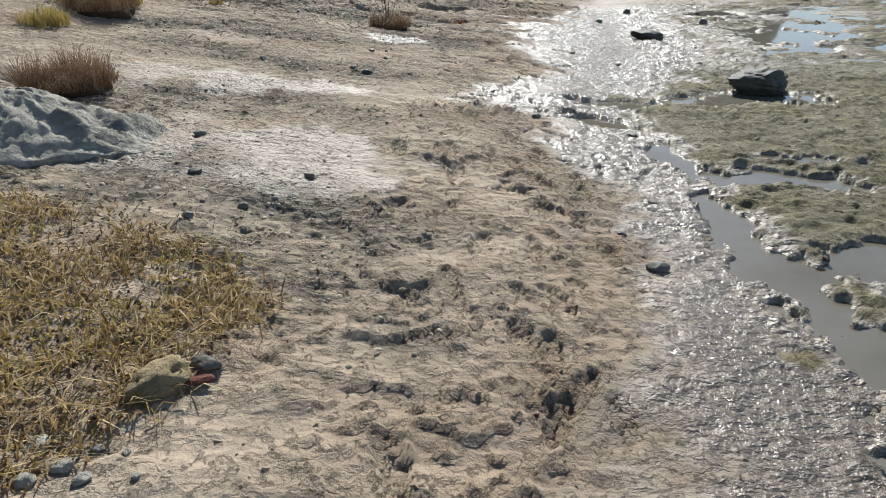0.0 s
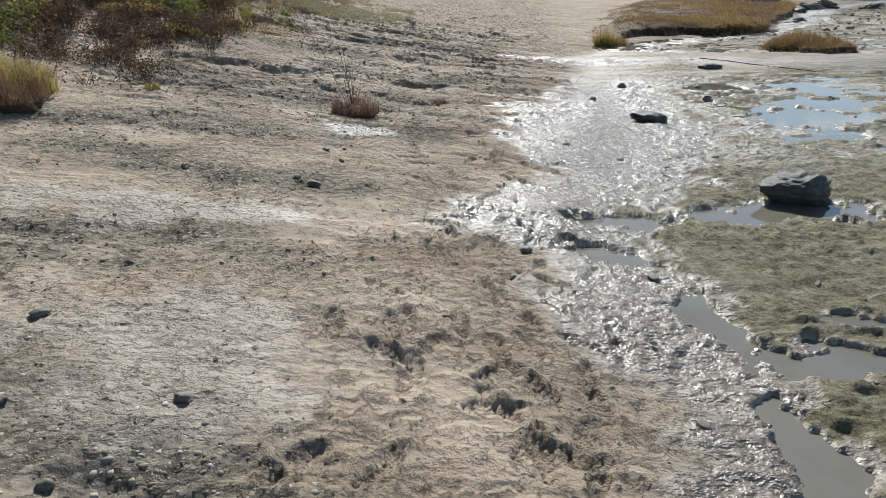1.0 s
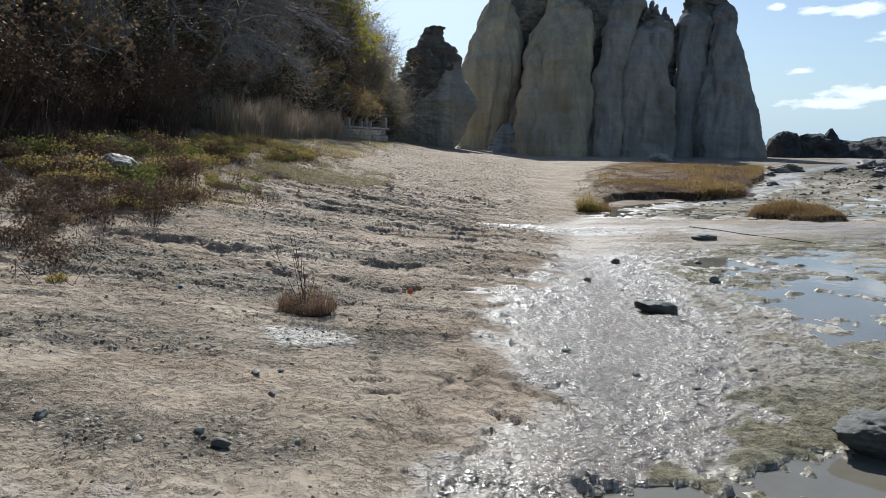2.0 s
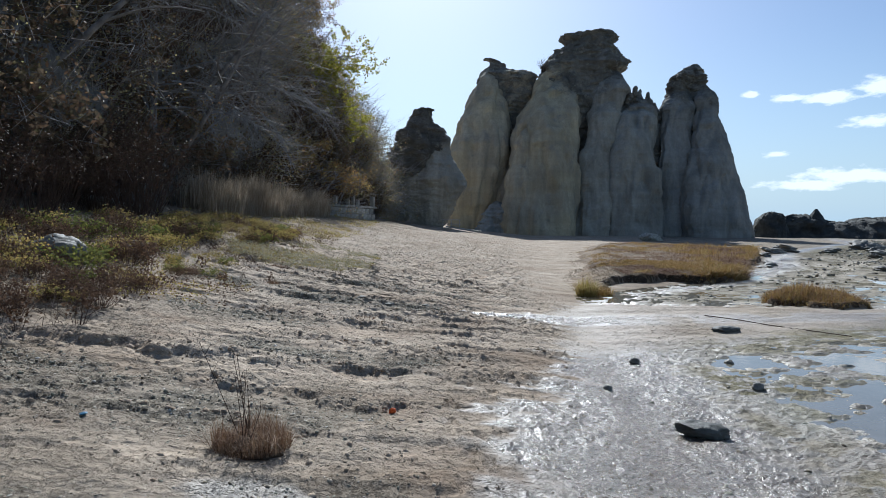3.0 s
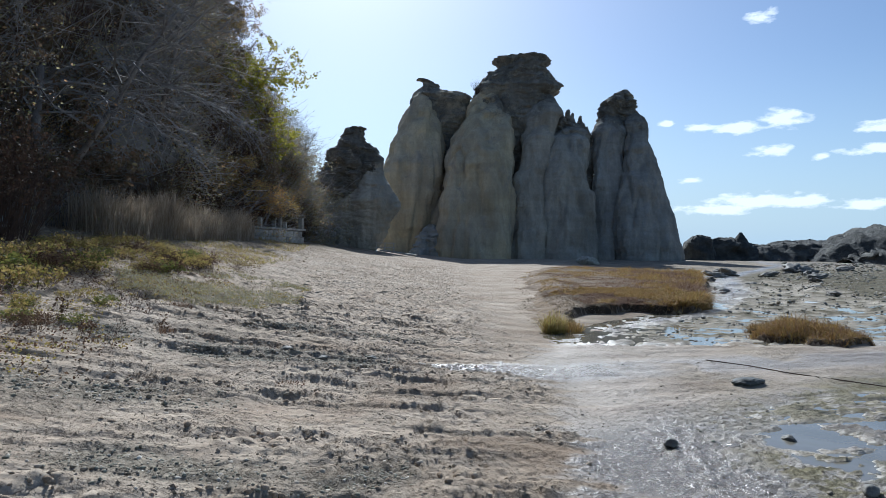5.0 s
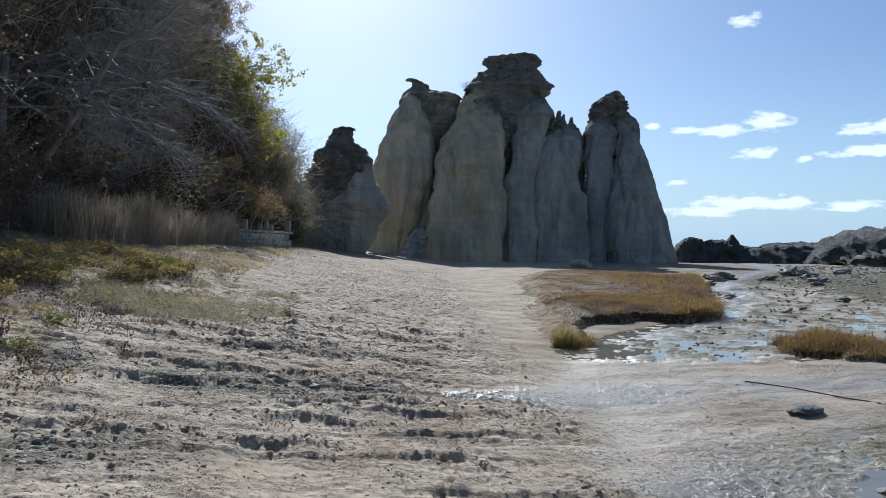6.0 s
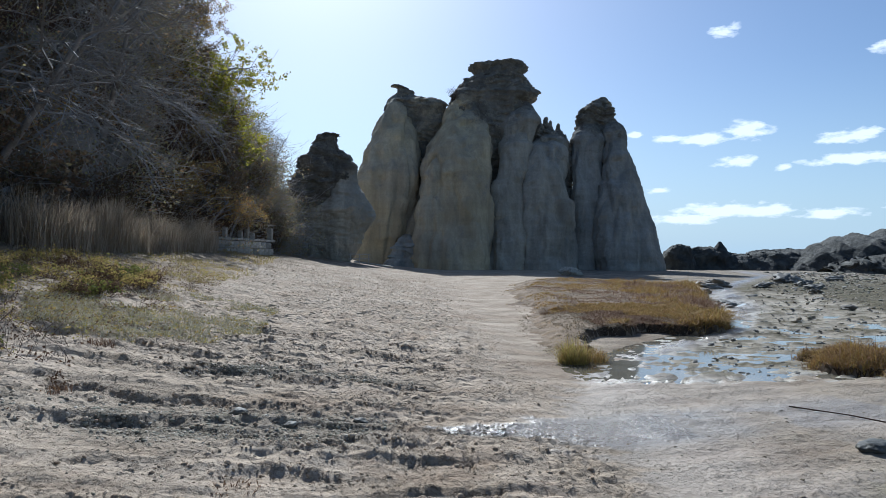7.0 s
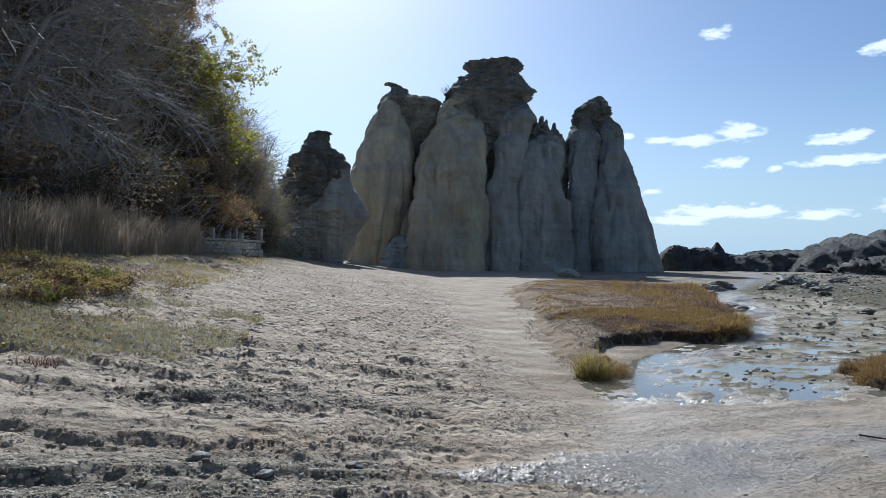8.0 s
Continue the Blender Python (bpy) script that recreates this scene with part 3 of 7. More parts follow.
def relief(x, y, p=None):
    """The whole shape of the ground."""
    s = inland(x, y)
    z = lie(x, y)
    sand = smooth(s, -0.2, 1.2) * (1 - smooth(y, 40, 80))
    z = z + sand * 0.014 * fbm(x * 1.5, y * 1.5, 0, 51, 3)
    z = z + (0.35 + 0.65 * sand) * 0.006 * fbm(x * 11, y * 11, 0, 53, 3) * (1 - smooth(y, 30, 50))
    rough = smooth(s, 0.7, 2.2) * (0.25 + 0.75 * smooth(y, 6.5, 10.5)) * (1 - smooth(y, 19, 24)) * (1 - 0.8 * smooth(s, 6.5, 8))
    z = z + 1.4 * ledges(x, y) * rough
    # trampled sand: crumbs, scuffs and small sharp pits
    tread = (0.35 + 0.65 * smooth(vnoise(x * 0.8, y * 0.55, 0, 61), -0.4, 0.35)) * smooth(s, 0.3, 0.9) * (1 - smooth(y, 30, 45))
    scuff = 1 - smooth(abs(fbm(x * 5.0, y * 8.0, 0, 57, 3, 0.6)), 0.0, 0.09)
    crumb = smooth(fbm(x * 13, y * 18, 0, 58, 3, 0.65), 0.28, 0.55)
    clump = smooth(fbm(x * 3.2, y * 5.0, 0, 60, 2), 0.0, 0.4)
    z = z + tread * (0.005 * fbm(x * 9, y * 12, 0, 56, 3, 0.65) + 0.018 * crumb * clump - 0.016 * scuff * smooth(vnoise(x * 2.2, y * 2.2, 0, 62), 0.0, 0.5))
    z = z + cuts(x, y) * (1 - smooth(y, 24, 30))
    near = (y > 0.8) & (y < 24) & (x > -5) & (x < 5) & (s > 0.2)
    lump = np.zeros(np.shape(x))
    xn, yn = x[near], y[near]
    xn, yn = xn + 0.05 * vnoise(xn * 9, yn * 9, 0, 83), yn + 0.05 * vnoise(xn * 9, yn * 9, 0, 84)
    big, small = worley(xn * 6.5, yn * 8.5, 81), worley(xn * 15, yn * 19, 82)
    churn = smooth(fbm(xn * 0.9, yn * 1.3, 0, 85, 3), -0.15, 0.3) * smooth(yn, 7.5, 11)
    lump[near] = 0.045 * churn * np.clip(1 - (big / 0.62) ** 2, 0, 1) * (0.5 + 0.5 * vnoise(xn * 3, yn * 3, 0, 86)) + (0.004 + 0.010 * churn) * np.clip(1 - (small / 0.6) ** 2, 0, 1) * smooth(vnoise(xn * 2.5, yn * 3.5, 0, 87), -0.3, 0.3)
    z = z + lump * smooth(s, 0.3, 1.0)
    z = z + gravelly(x, y) * (0.006 * vnoise(x * 30, y * 30, 0, 63) - 0.012)
    z = z + (0.036 * fbm(x * 2.6, y * 2.6, 0, 65, 3, 0.6) + 0.045 * np.clip(fbm(x * 6, y * 6, 0, 66, 2), 0, 1)) * smooth(y, 15.5, 21) * (1 - smooth(y, 45, 60)) * smooth(s, 0.3, 1.5)
    # the tidal flat: a hand's width of uneven mud with pools and crusts
    flat = 1 - smooth(shore(x, y) - 0.6 * (1 - smooth(y, 6.3, 8.2)) * smooth(y, 2.0, 3.5), -0.1, 0.7)
    p = pools(x, y) if p is None else p
    crust = 0.011 * np.clip(fbm(x * 3.2, y * 4.4, 0, 67, 4), -0.9, 1) + 0.015 * np.clip(fbm(x * 13, y * 17, 0, 68, 3, 0.6), -0.5, 1) + 0.018
    bar = smooth(y - 0.42 * x, 11.0, 12.0) * (1 - smooth(y + 0.05 * x, 18.2, 19.4))
    crust = crust + crusted(x, y) * (0.007 + 0.014 * np.clip(fbm(x * 9, y * 13, 0, 74, 4, 0.62), -0.4, 1))
    level = WATER + crust * (1 - 0.5 * bar) + 0.05 * bar + 0.006 * np.sin((y - 0.12 * x + 0.25 * vnoise(x, y)) * 14) * bar
    far = np.clip((y - 20) / 50, 0, 1)
    level = level + 0.45 * far + 0.05 * smooth(y, 26, 40) * fbm(x * 0.7, y * 0.7, 0, 69, 4) + 0.014 * smooth(y, 18, 22) * np.clip(fbm(x * 3.4, y * 3.4, 0, 75, 4, 0.65), -0.3, 1)
    z = z * (1 - flat) + level * flat
    deep = smooth(p, -0.22, 0.12) * smooth(-shore(x, y), -1.7, -1.1)
    deep = deep * (1 - mats(x, y))
    z = z * (1 - deep) + (np.minimum(WATER - 0.010 - 0.012 * deep, z)) * deep
    foot = footprints(x, y)
    return z + foot * (1 - deep) * smooth(shore(x, y), 0.5, 1.1)


def spread_lines(lo, a, b, hi, step, grow):
    """Grid lines: even from a to b, widening outwards to lo and hi."""
    mid = np.arange(a, b, step)
    up, dn = [mid[-1]], [mid[0]]
    d = step
    while up[-1] < hi:
        d *= grow
        up.append(up[-1] + d)
    d = step
    while dn[-1] > lo:
        d *= grow
        dn.append(dn[-1] - d)
    return np.concatenate([dn[:0:-1], mid, up[1:]])


xs = np.unique(np.concatenate([spread_lines(-1500, -2.4, -0.4, -0.41, 0.024, 1.06), np.arange(-0.4, 1.7, 0.016), spread_lines(1.7, 1.7, 4.2, 2500, 0.024, 1.03)]).round(5))
ya = np.arange(1.0, 4.4, 0.0145)
ys = np.concatenate([spread_lines(-800, 1.0, 1.2, 1.19, 0.03, 1.09)[:-8], ya, spread_lines(4.4, 4.4, 15.8, 3500, 0.029, 1.015)])
ys = np.unique(ys.round(5))
GX, GY = np.meshgrid(xs, ys)
GP = pools(GX, GY)
GZ = relief(GX, GY, GP)
s_, sh = inland(GX, GY), shore(GX, GY)
a_wet = np.clip(wetness(GX, GY), 0, 1)
a_algae = np.maximum(smooth(fbm(GX * 0.8, GY * 0.9, 0, 71, 4), -0.2, 0.35) * (1 - smooth(sh, -1.4, -0.4)), crusted(GX, GY)) * (1 - smooth(GY, 45, 60))
a_algae = np.maximum(a_algae, smooth(fbm(GX * 1.4, GY * 1.8, 0, 72, 4), -0.35, 0.2) * (1 - smooth(sh, -1.6, -0.6)) * smooth(GY, 17, 19) * (1 - smooth(GY, 36, 46)))
a_algae = a_algae * (1 - 0.9 * smooth(GY - 0.42 * GX, 11.0, 12.0) * (1 - smooth(GY + 0.05 * GX, 18.2, 19.4)))
a_mats = mats(GX, GY) * smooth(-sh, 0.2, 1.0) * (1 - smooth(GY, 50, 70)) * (1 - smooth(GY - 0.42 * GX, 11.0, 12.0) * (1 - smooth(GY + 0.05 * GX, 18.2, 19.4)))
a_algae = np.maximum(a_algae, a_mats)
PATCH = [(-2.6, 2.6), (-1.75, 2.85), (-1.2, 2.65), (-0.84, 2.3), (-0.58, 2.15), (-0.64, 1.9), (-0.76, 1.7), (-0.86, 1.45), (-1.02, 1.25), (-1.2, 1.0), (-2.6, 0.7)]


def inside(x, y, poly):
    r = np.zeros(np.shape(x), bool)
    for (ax, ay), (bx, by) in zip(poly, np.roll(poly, -1, axis=0)):
        r ^= ((ay > y) != (by > y)) & (x < (bx - ax) * (y - ay) / (by - ay + 1e-12) + ax)
    return r


a_weed = 0.9 * smooth(s_ + 2.0 * (1 - smooth(GY, 11.5, 14)) * smooth(GY, 8, 9.5) + 1.6 * fbm(GX * 0.8, GY * 0.8, 0, 73, 4, 0.6), 8.2, 10.6)
a_weed = np.maximum(a_weed, 0.65 * smooth(fbm(GX * 6, GY * 6, 0, 95, 3), -0.5, 0.3) * inside(GX + 0.05 * vnoise(GX * 9, GY * 9), GY, np.array(PATCH)))
ground = new("ground", fast_mesh("ground", np.stack([GX, GY, GZ], -1).reshape(-1, 3), grid_faces(len(xs), len(ys)), [M_GROUND],
                                 {"wet": np.maximum(a_wet, smooth(GP, -0.3, 0.0) * (sh < 1.2)) * (1 - 0.85 * a_mats), "gravel": gravelly(GX, GY), "algae": a_algae, "weed": a_weed, "mud": 0.9 * smooth(GY + 0.1 * GX, 18.3, 20) * smooth(-sh, 0.0, 1.2) * (1 - smooth(GY, 42, 60)), "silt": smooth(GP, -0.25, 0.0) * (sh < 1.2) * (1 - 0.8 * a_mats), "trod": smooth(s_, 0.8, 2.2) * (0.35 * smooth(GY, 6, 9) + 0.65 * smooth(GY, 14, 19)) * (1 - smooth(GY, 55, 80)) * (0.75 + 0.25 * vnoise(GX * 0.4, GY * 0.3, 0, 97)), "film": (1 - smooth(sh + 0.9 * (1 - smooth(GY, 5, 8)) + 0.7 * fbm(GX * 1.1, GY * 1.6, 0, 77, 4), 1.2, 3.0)) * (1 - smooth(GY, 40, 60)) * (1 - 0.75 * smooth(GY - 0.42 * GX, 11.0, 12.0) * (1 - smooth(GY + 0.05 * GX, 18.2, 19.4)))}, True))
tagged(ground, "beach of trampled tan sand running down to a wet tidal flat", "beach", kind="structure")

water = new("water", fast_mesh("water", np.array([(0.4, -40, WATER), (2400, -40, WATER), (2400, 3400, WATER), (0.4, 3400, WATER)]), np.array([(0, 1, 2, 3)]), [M_WATER]))
tagged(water, "still shallow water in pools and creek on the flat", "water", kind="structure")


def drop(x, y):
    """The ground's height at one place."""
    return float(relief(np.array([x], float), np.array([y], float))[0])


# ---------- cliffs ----------
YAW = -12.8
FAR = pose(0.28, 10.42, 0, 0, 0, YAW)     # the cliffs' own axes: x along their face, y away


def pillar(name, rows, parent, seed, warm=0.0, dark=0.0, flute=0.3, depth=0.8, ragged=0.0, ref=68.0, label="", cap=None, square=0.8, nv=170, pointed=0.0):
    """A rock pillar or fin, lofted through rows of (height, left, right, middle's depth); sizes are given as they stand at the depth ref.
    ragged: how far broken beds stick out; cap: gives the share of dark rock from the places along and up, else dark all over."""
    rows = np.array(rows, float)
    grow = rows[:, 3] / ref
    rows[:, 0], rows[:, 1], rows[:, 2] = 1.78 + (rows[:, 0] - 1.78) * grow, rows[:, 1] * grow, rows[:, 2] * grow
    nu = 144
    h = np.linspace(rows[0, 0], rows[-1, 0], nv)
    lt, rt, dp = (np.interp(h, rows[:, 0], rows[:, i]) for i in (1, 2, 3))
    th = np.linspace(0, 2 * math.pi, nu, endpoint=False)
    c, s = np.cos(th), np.sin(th)
    cx, sy = np.sign(c) * abs(c) ** square, np.sign(s) * abs(s) ** square
    mid, half = (lt + rt) / 2, (rt - lt) / 2
    body = np.maximum(half * depth, 0.3)
    if pointed:
        over = np.clip((h - h[-1] + pointed) / pointed, 0, 1)
        half, body, dp = half * (1 - over ** 2.5) ** 0.6 + 0.02, body * (1 - over ** 1.6) ** 0.8 + 0.02, dp + over * 1.2
    X = mid[:, None] + half[:, None] * cx
    Y = dp[:, None] + body[:, None] * sy
    H = np.repeat(h[:, None], nu, 1)
    g = np.mean(grow)
    tone = np.full(X.shape, dark) if cap is None else cap(X / g, 1.78 + (H - 1.78) / g)
    bent = 0.3 * vnoise(H * 0.22, seed * 1.7, 0.3 * Y, seed + 1)
    crease = abs(fbm((X + bent) * 0.30, Y * 0.30, H * 0.035, seed, 3, 0.5))
    groove = flute * (3.0 * np.minimum(crease, 0.45) - 0.75) + 0.45 * flute * fbm(X * 0.8, Y * 0.8, H * 0.16, seed + 2, 4, 0.6)
    groove = groove + 0.35 * flute * np.sign(vnoise(X * 0.5, H * 0.42, Y * 0.3, seed + 4)) * smooth(abs(vnoise(X * 0.5, H * 0.42, Y * 0.3, seed + 4)), 0.0, 0.2)
    crag = fbm(X * 0.6, Y * 0.6, H * 0.75, seed + 5, 5, 0.62) * (0.10 + 0.5 * ragged)
    beds = vnoise(H * 1.5 + 0.2 * X, 0.3 * X + seed, 0.2 * Y, seed + 8) + 0.7 * vnoise(H * 3.9 + 0.3 * X, 0.6 * X + seed, 0.4 * Y, seed + 9)
    strata = 0.36 * ragged * np.sign(beds) * smooth(abs(beds), 0.0, 0.08)
    fine = 0.18 * ragged * fbm(X * 2.6, Y * 2.6, H * 3.2, seed + 11, 3, 0.6)
    close = np.minimum(1, half / 1.2)[:, None]
    push = (groove + crag + strata + fine) * close
    X, Y = X + c * push, Y + s * push
    H = H + ragged * 0.35 * fbm(X * 0.7, Y * 0.7, 0, seed + 9, 4, 0.6) * smooth(H, h[0], h[-1])
    V = np.stack([X, Y, H], -1).reshape(-1, 3)
    V = np.vstack([V, [[X[-1].mean(), Y[-1].mean(), H[-1].mean() + 0.1]]])
    n = (nv - 1) * nu
    lid = np.array([(n + i, n + (i + 1) % nu, nv * nu) for i in range(nu)])
    F = grid_faces(nu, nv, True)
    F = np.vstack([F[:, [0, 1, 2]], F[:, [0, 2, 3]], lid])
    t = np.append(tone.ravel(), tone[-1].mean())
    return part(name, fast_mesh(name, V, F, [M_CLIFF], {"cap": t, "warm": np.full(len(V), warm)}, True), None, parent, label)


def darker_up(at_, slant=0.0, middle=0.0, span=4.0):
    """Dark rock above a height, which climbs along the face by slant."""
    return lambda x, h: smooth(h - at_ - slant * (x - middle), -span, span)


cliff = tagged(new("rock_pillars"), "tall cluster of fluted pale tuff pillars with dark craggy heads", "cliff")
cliff.matrix_world = FAR
# pale fins in front
pillar("pillar", [(-1, -10.5, -4.9, 74), (0.4, -10.35, -4.9, 74), (3, -10.25, -4.8, 74), (6, -10.1, -4.2, 74.3), (9, -9.95, -3.4, 74.6), (10.6, -9.9, -3.1, 75), (12.5, -9.25, -3.05, 75.6), (15.3, -8.2, -3.7, 76.6), (17.7, -7.1, -4.3, 77.4), (18.8, -6.5, -4.7, 78), (20.0, -6.0, -5.0, 78)],
       cliff, 101, 1.0, 0, 0.36, cap=darker_up(20.5, 0.8, -6.0, 6.0), pointed=2.5)
pillar("pillar", [(-1, -5.4, -3.0, 73), (2, -5.2, -3.1, 73), (4.5, -4.7, -3.2, 73.4), (7, -4.0, -3.2, 74), (10, -3.5, -3.1, 74.6)], cliff, 111, 0.8, 0, 0.25, cap=darker_up(14), pointed=4)
pillar("pillar", [(-1, -3.9, 4.5, 71), (0.4, -3.75, 4.4, 71), (6.3, -3.3, 4.6, 72), (9.9, -2.9, 4.9, 73), (13.8, -2.0, 4.8, 75), (16.2, -0.95, 4.2, 77), (17.2, -0.4, 3.9, 77.6), (18.35, 0.3, 3.6, 78.2), (20.3, 1.4, 3.0, 79)],
       cliff, 131, 0.95, 0, 0.55, cap=darker_up(19.2, -0.9, 2.0, 6.5), pointed=3.5)
pillar("pillar", [(-1, 4.0, 8.5, 72), (0.5, 4.05, 8.4, 72), (4, 4.3, 8.25, 72.5), (9.3, 4.95, 8.1, 73.8), (13.3, 5.65, 8.6, 75.2), (16.3, 6.3, 9.1, 76.6), (17.5, 6.9, 8.95, 77.2), (19.4, 7.6, 8.6, 78)],
       cliff, 161, 0.4, 0, 0.5, cap=darker_up(17.5, 0.5, 7.5, 6.0), pointed=3.5)
pillar("pillar", [(-1, 7.9, 13.7, 72.5), (0.5, 8.0, 13.5, 72.5), (5, 8.15, 13.25, 73), (9.4, 8.0, 12.95, 74.2), (12.4, 8.4, 12.8, 75.4), (14.0, 8.9, 12.6, 76.2), (15.8, 9.6, 11.9, 77)], cliff, 171, 0.3, 0, 0.55, cap=darker_up(15.8, 0.0, 0.0, 5.0), pointed=3)
pillar("pillar", [(-1, 12.9, 16.8, 75), (5, 12.95, 16.5, 75.3), (10, 13.15, 16.4, 76), (14.2, 13.4, 16.6, 77), (17.2, 14.6, 16.4, 78)], cliff, 181, 0.15, 0, 0.4, cap=darker_up(15.0, 0.0, 0.0, 6.0), pointed=4)
pillar("pillar", [(-1, 15.8, 23.2, 73), (0.5, 15.9, 22.7, 73), (3.5, 16.0, 21.8, 73.4), (6.8, 16.1, 21.05, 74), (9.4, 16.25, 20.3, 74.8), (11.3, 16.4, 19.8, 75.5), (13.6, 16.6, 19.1, 76.6), (15.8, 16.7, 18.4, 77.6), (17.6, 16.9, 17.7, 78.4)],
       cliff, 191, 0.25, 0, 0.5, cap=darker_up(16.5, -0.6, 17.0, 6.0), pointed=3)
# the dark broken mass behind them, with its heads
pillar("head", [(6, -5.2, -1.2, 78), (14, -5.7, -0.6, 78.6), (16.6, -6.6, -0.45, 79), (17.8, -6.2, -0.5, 79), (18.3, -6.0, -0.7, 79), (18.6, -5.9, -1.6, 79), (18.9, -5.8, -3.2, 79), (19.5, -5.7, -3.8, 79), (19.85, -5.75, -4.3, 79), (20.05, -6.5, -4.5, 79), (20.2, -6.3, -4.8, 79)],
       cliff, 211, 0.6, 0.6, 0.4, 0.6, 0.32, nv=230)
pillar("head", [(4, 2.2, 8.2, 79), (12, 0.6, 8.6, 79.3), (15.0, -0.7, 9.0, 79.6), (16.0, -0.6, 9.1, 79.6), (17.2, -0.3, 8.7, 79.6), (18.3, -0.1, 8.4, 79.6), (18.7, 0.0, 9.1, 79.6), (19.0, 0.1, 9.35, 79.6), (19.8, 0.9, 8.8, 80), (20.6, 1.8, 8.35, 80), (21.1, 2.4, 7.75, 80), (21.4, 2.75, 7.75, 80), (21.8, 2.65, 7.9, 80), (22.15, 2.25, 8.0, 80), (22.45, 2.2, 7.8, 80), (22.6, 2.9, 7.5, 80)],
       cliff, 221, 0.5, 0.6, 0.4, 0.6, 0.42, nv=300)
pillar("head", [(5, 8.0, 13.2, 78), (12, 8.6, 13.1, 78), (13.8, 8.9, 12.9, 78), (14.6, 9.1, 12.2, 78), (15.3, 9.2, 11.5, 78)], cliff, 231, 0.3, 0.5, 0.3, 0.6, 0.35)
pillar("head", [(5, 13.2, 18.9, 79), (12, 13.4, 18.7, 79), (14.2, 13.5, 18.4, 79), (15.7, 13.8, 18.1, 79), (16.8, 14.0, 17.8, 79), (17.6, 14.1, 17.5, 79), (17.9, 14.6, 17.4, 79), (18.3, 15.3, 17.1, 79), (18.7, 15.8, 16.8, 79), (19.0, 16.2, 16.6, 79)], cliff, 241, 0.4, 0.7, 0.35, 0.6, 0.42, nv=260)
for x0, x1, top, wide, sd in ((9.2, 10.0, 16.7, 0.35, 251), (10.0, 10.7, 16.85, 0.3, 253), (10.5, 11.2, 16.4, 0.3, 257), (11.2, 12.2, 16.1, 0.25, 259), (11.9, 12.9, 15.0, 0.3, 263), (-7.2, -6.3, 18.2, 0.4, 267)):
    m = (x0 + x1) / 2
    pillar("spire", [(top - 3.2, x0 - 0.5, x1 + 0.5, 78), (top - 1.2, x0 - 0.1, x1 + 0.1, 78), (top - 0.4, m - wide, m + wide * 0.8, 78), (top, m - wide * 0.4, m + wide * 0.5, 78)], cliff, sd, 0.3, 0.6, 0.15, 0.8, 0.3, nv=60)

stack = tagged(new("rock_stack"), "leaning sea stack of grey tuff with a dark overgrown top", "rock")
stack.matrix_world = FAR
pillar("prow", [(-0.5, -12.4, -8.7, 60), (1.1, -12.4, -8.55, 60), (2, -12.3, -8.0, 60), (3.2, -12.2, -7.5, 60), (4.3, -12.2, -6.9, 60), (5.1, -12.1, -6.2, 60), (5.5, -12.0, -6.1, 60), (6.0, -11.9, -6.5, 60.2), (7.4, -11.7, -7.6, 60.5), (9.0, -11.3, -7.95, 60.8), (10.0, -10.8, -8.4, 61)],
       stack, 271, 0.45, flute=0.35, depth=0.55, ragged=0.1, ref=53.0, square=0.85, cap=lambda x, h: 0.9 * smooth(h - 7.4 - 0.8 * np.maximum(x + 10.2, 0), -0.6, 0.8))
pillar("overgrown_top", [(5.6, -13.4, -10.2, 60), (6.4, -13.9, -9.6, 60), (7.2, -13.7, -8.9, 60), (8.4, -12.9, -8.25, 60.3), (9.3, -12.4, -8.1, 60.4), (10.2, -11.9, -8.3, 60.5), (10.7, -11.4, -8.7, 60.5), (10.95, -11.2, -9.2, 60.5), (11.4, -11.05, -9.25, 60.5), (11.9, -11.0, -9.2, 60.5), (12.05, -10.8, -9.4, 60.5)],
       stack, 281, 0.1, 0.85, 0.3, 0.62, 0.5, 53.0, nv=220)
pillar("shoulder", [(-0.5, -17.0, -11.2, 60.5), (2, -16.8, -11.3, 60.5), (4.4, -16.2, -11.3, 60.8), (6.2, -15.0, -11.4, 61), (7.0, -14.2, -11.8, 61)], stack, 291, 0.15, flute=0.5, ragged=0.2, ref=53.0, cap=darker_up(7.5, 0.0, 0.0, 2.5))
pillar("foot_mound", [(-0.5, -6.6, -3.0, 70), (1.2, -6.4, -3.1, 70), (2.6, -5.9, -3.3, 70.3), (3.6, -5.4, -3.7, 70.8), (4.1, -5.0, -4.1, 71)], cliff, 297, 0.0, flute=0.4, depth=0.6, ragged=0.35, cap=darker_up(5.0, 0.0, 0.0, 4.0), nv=70)


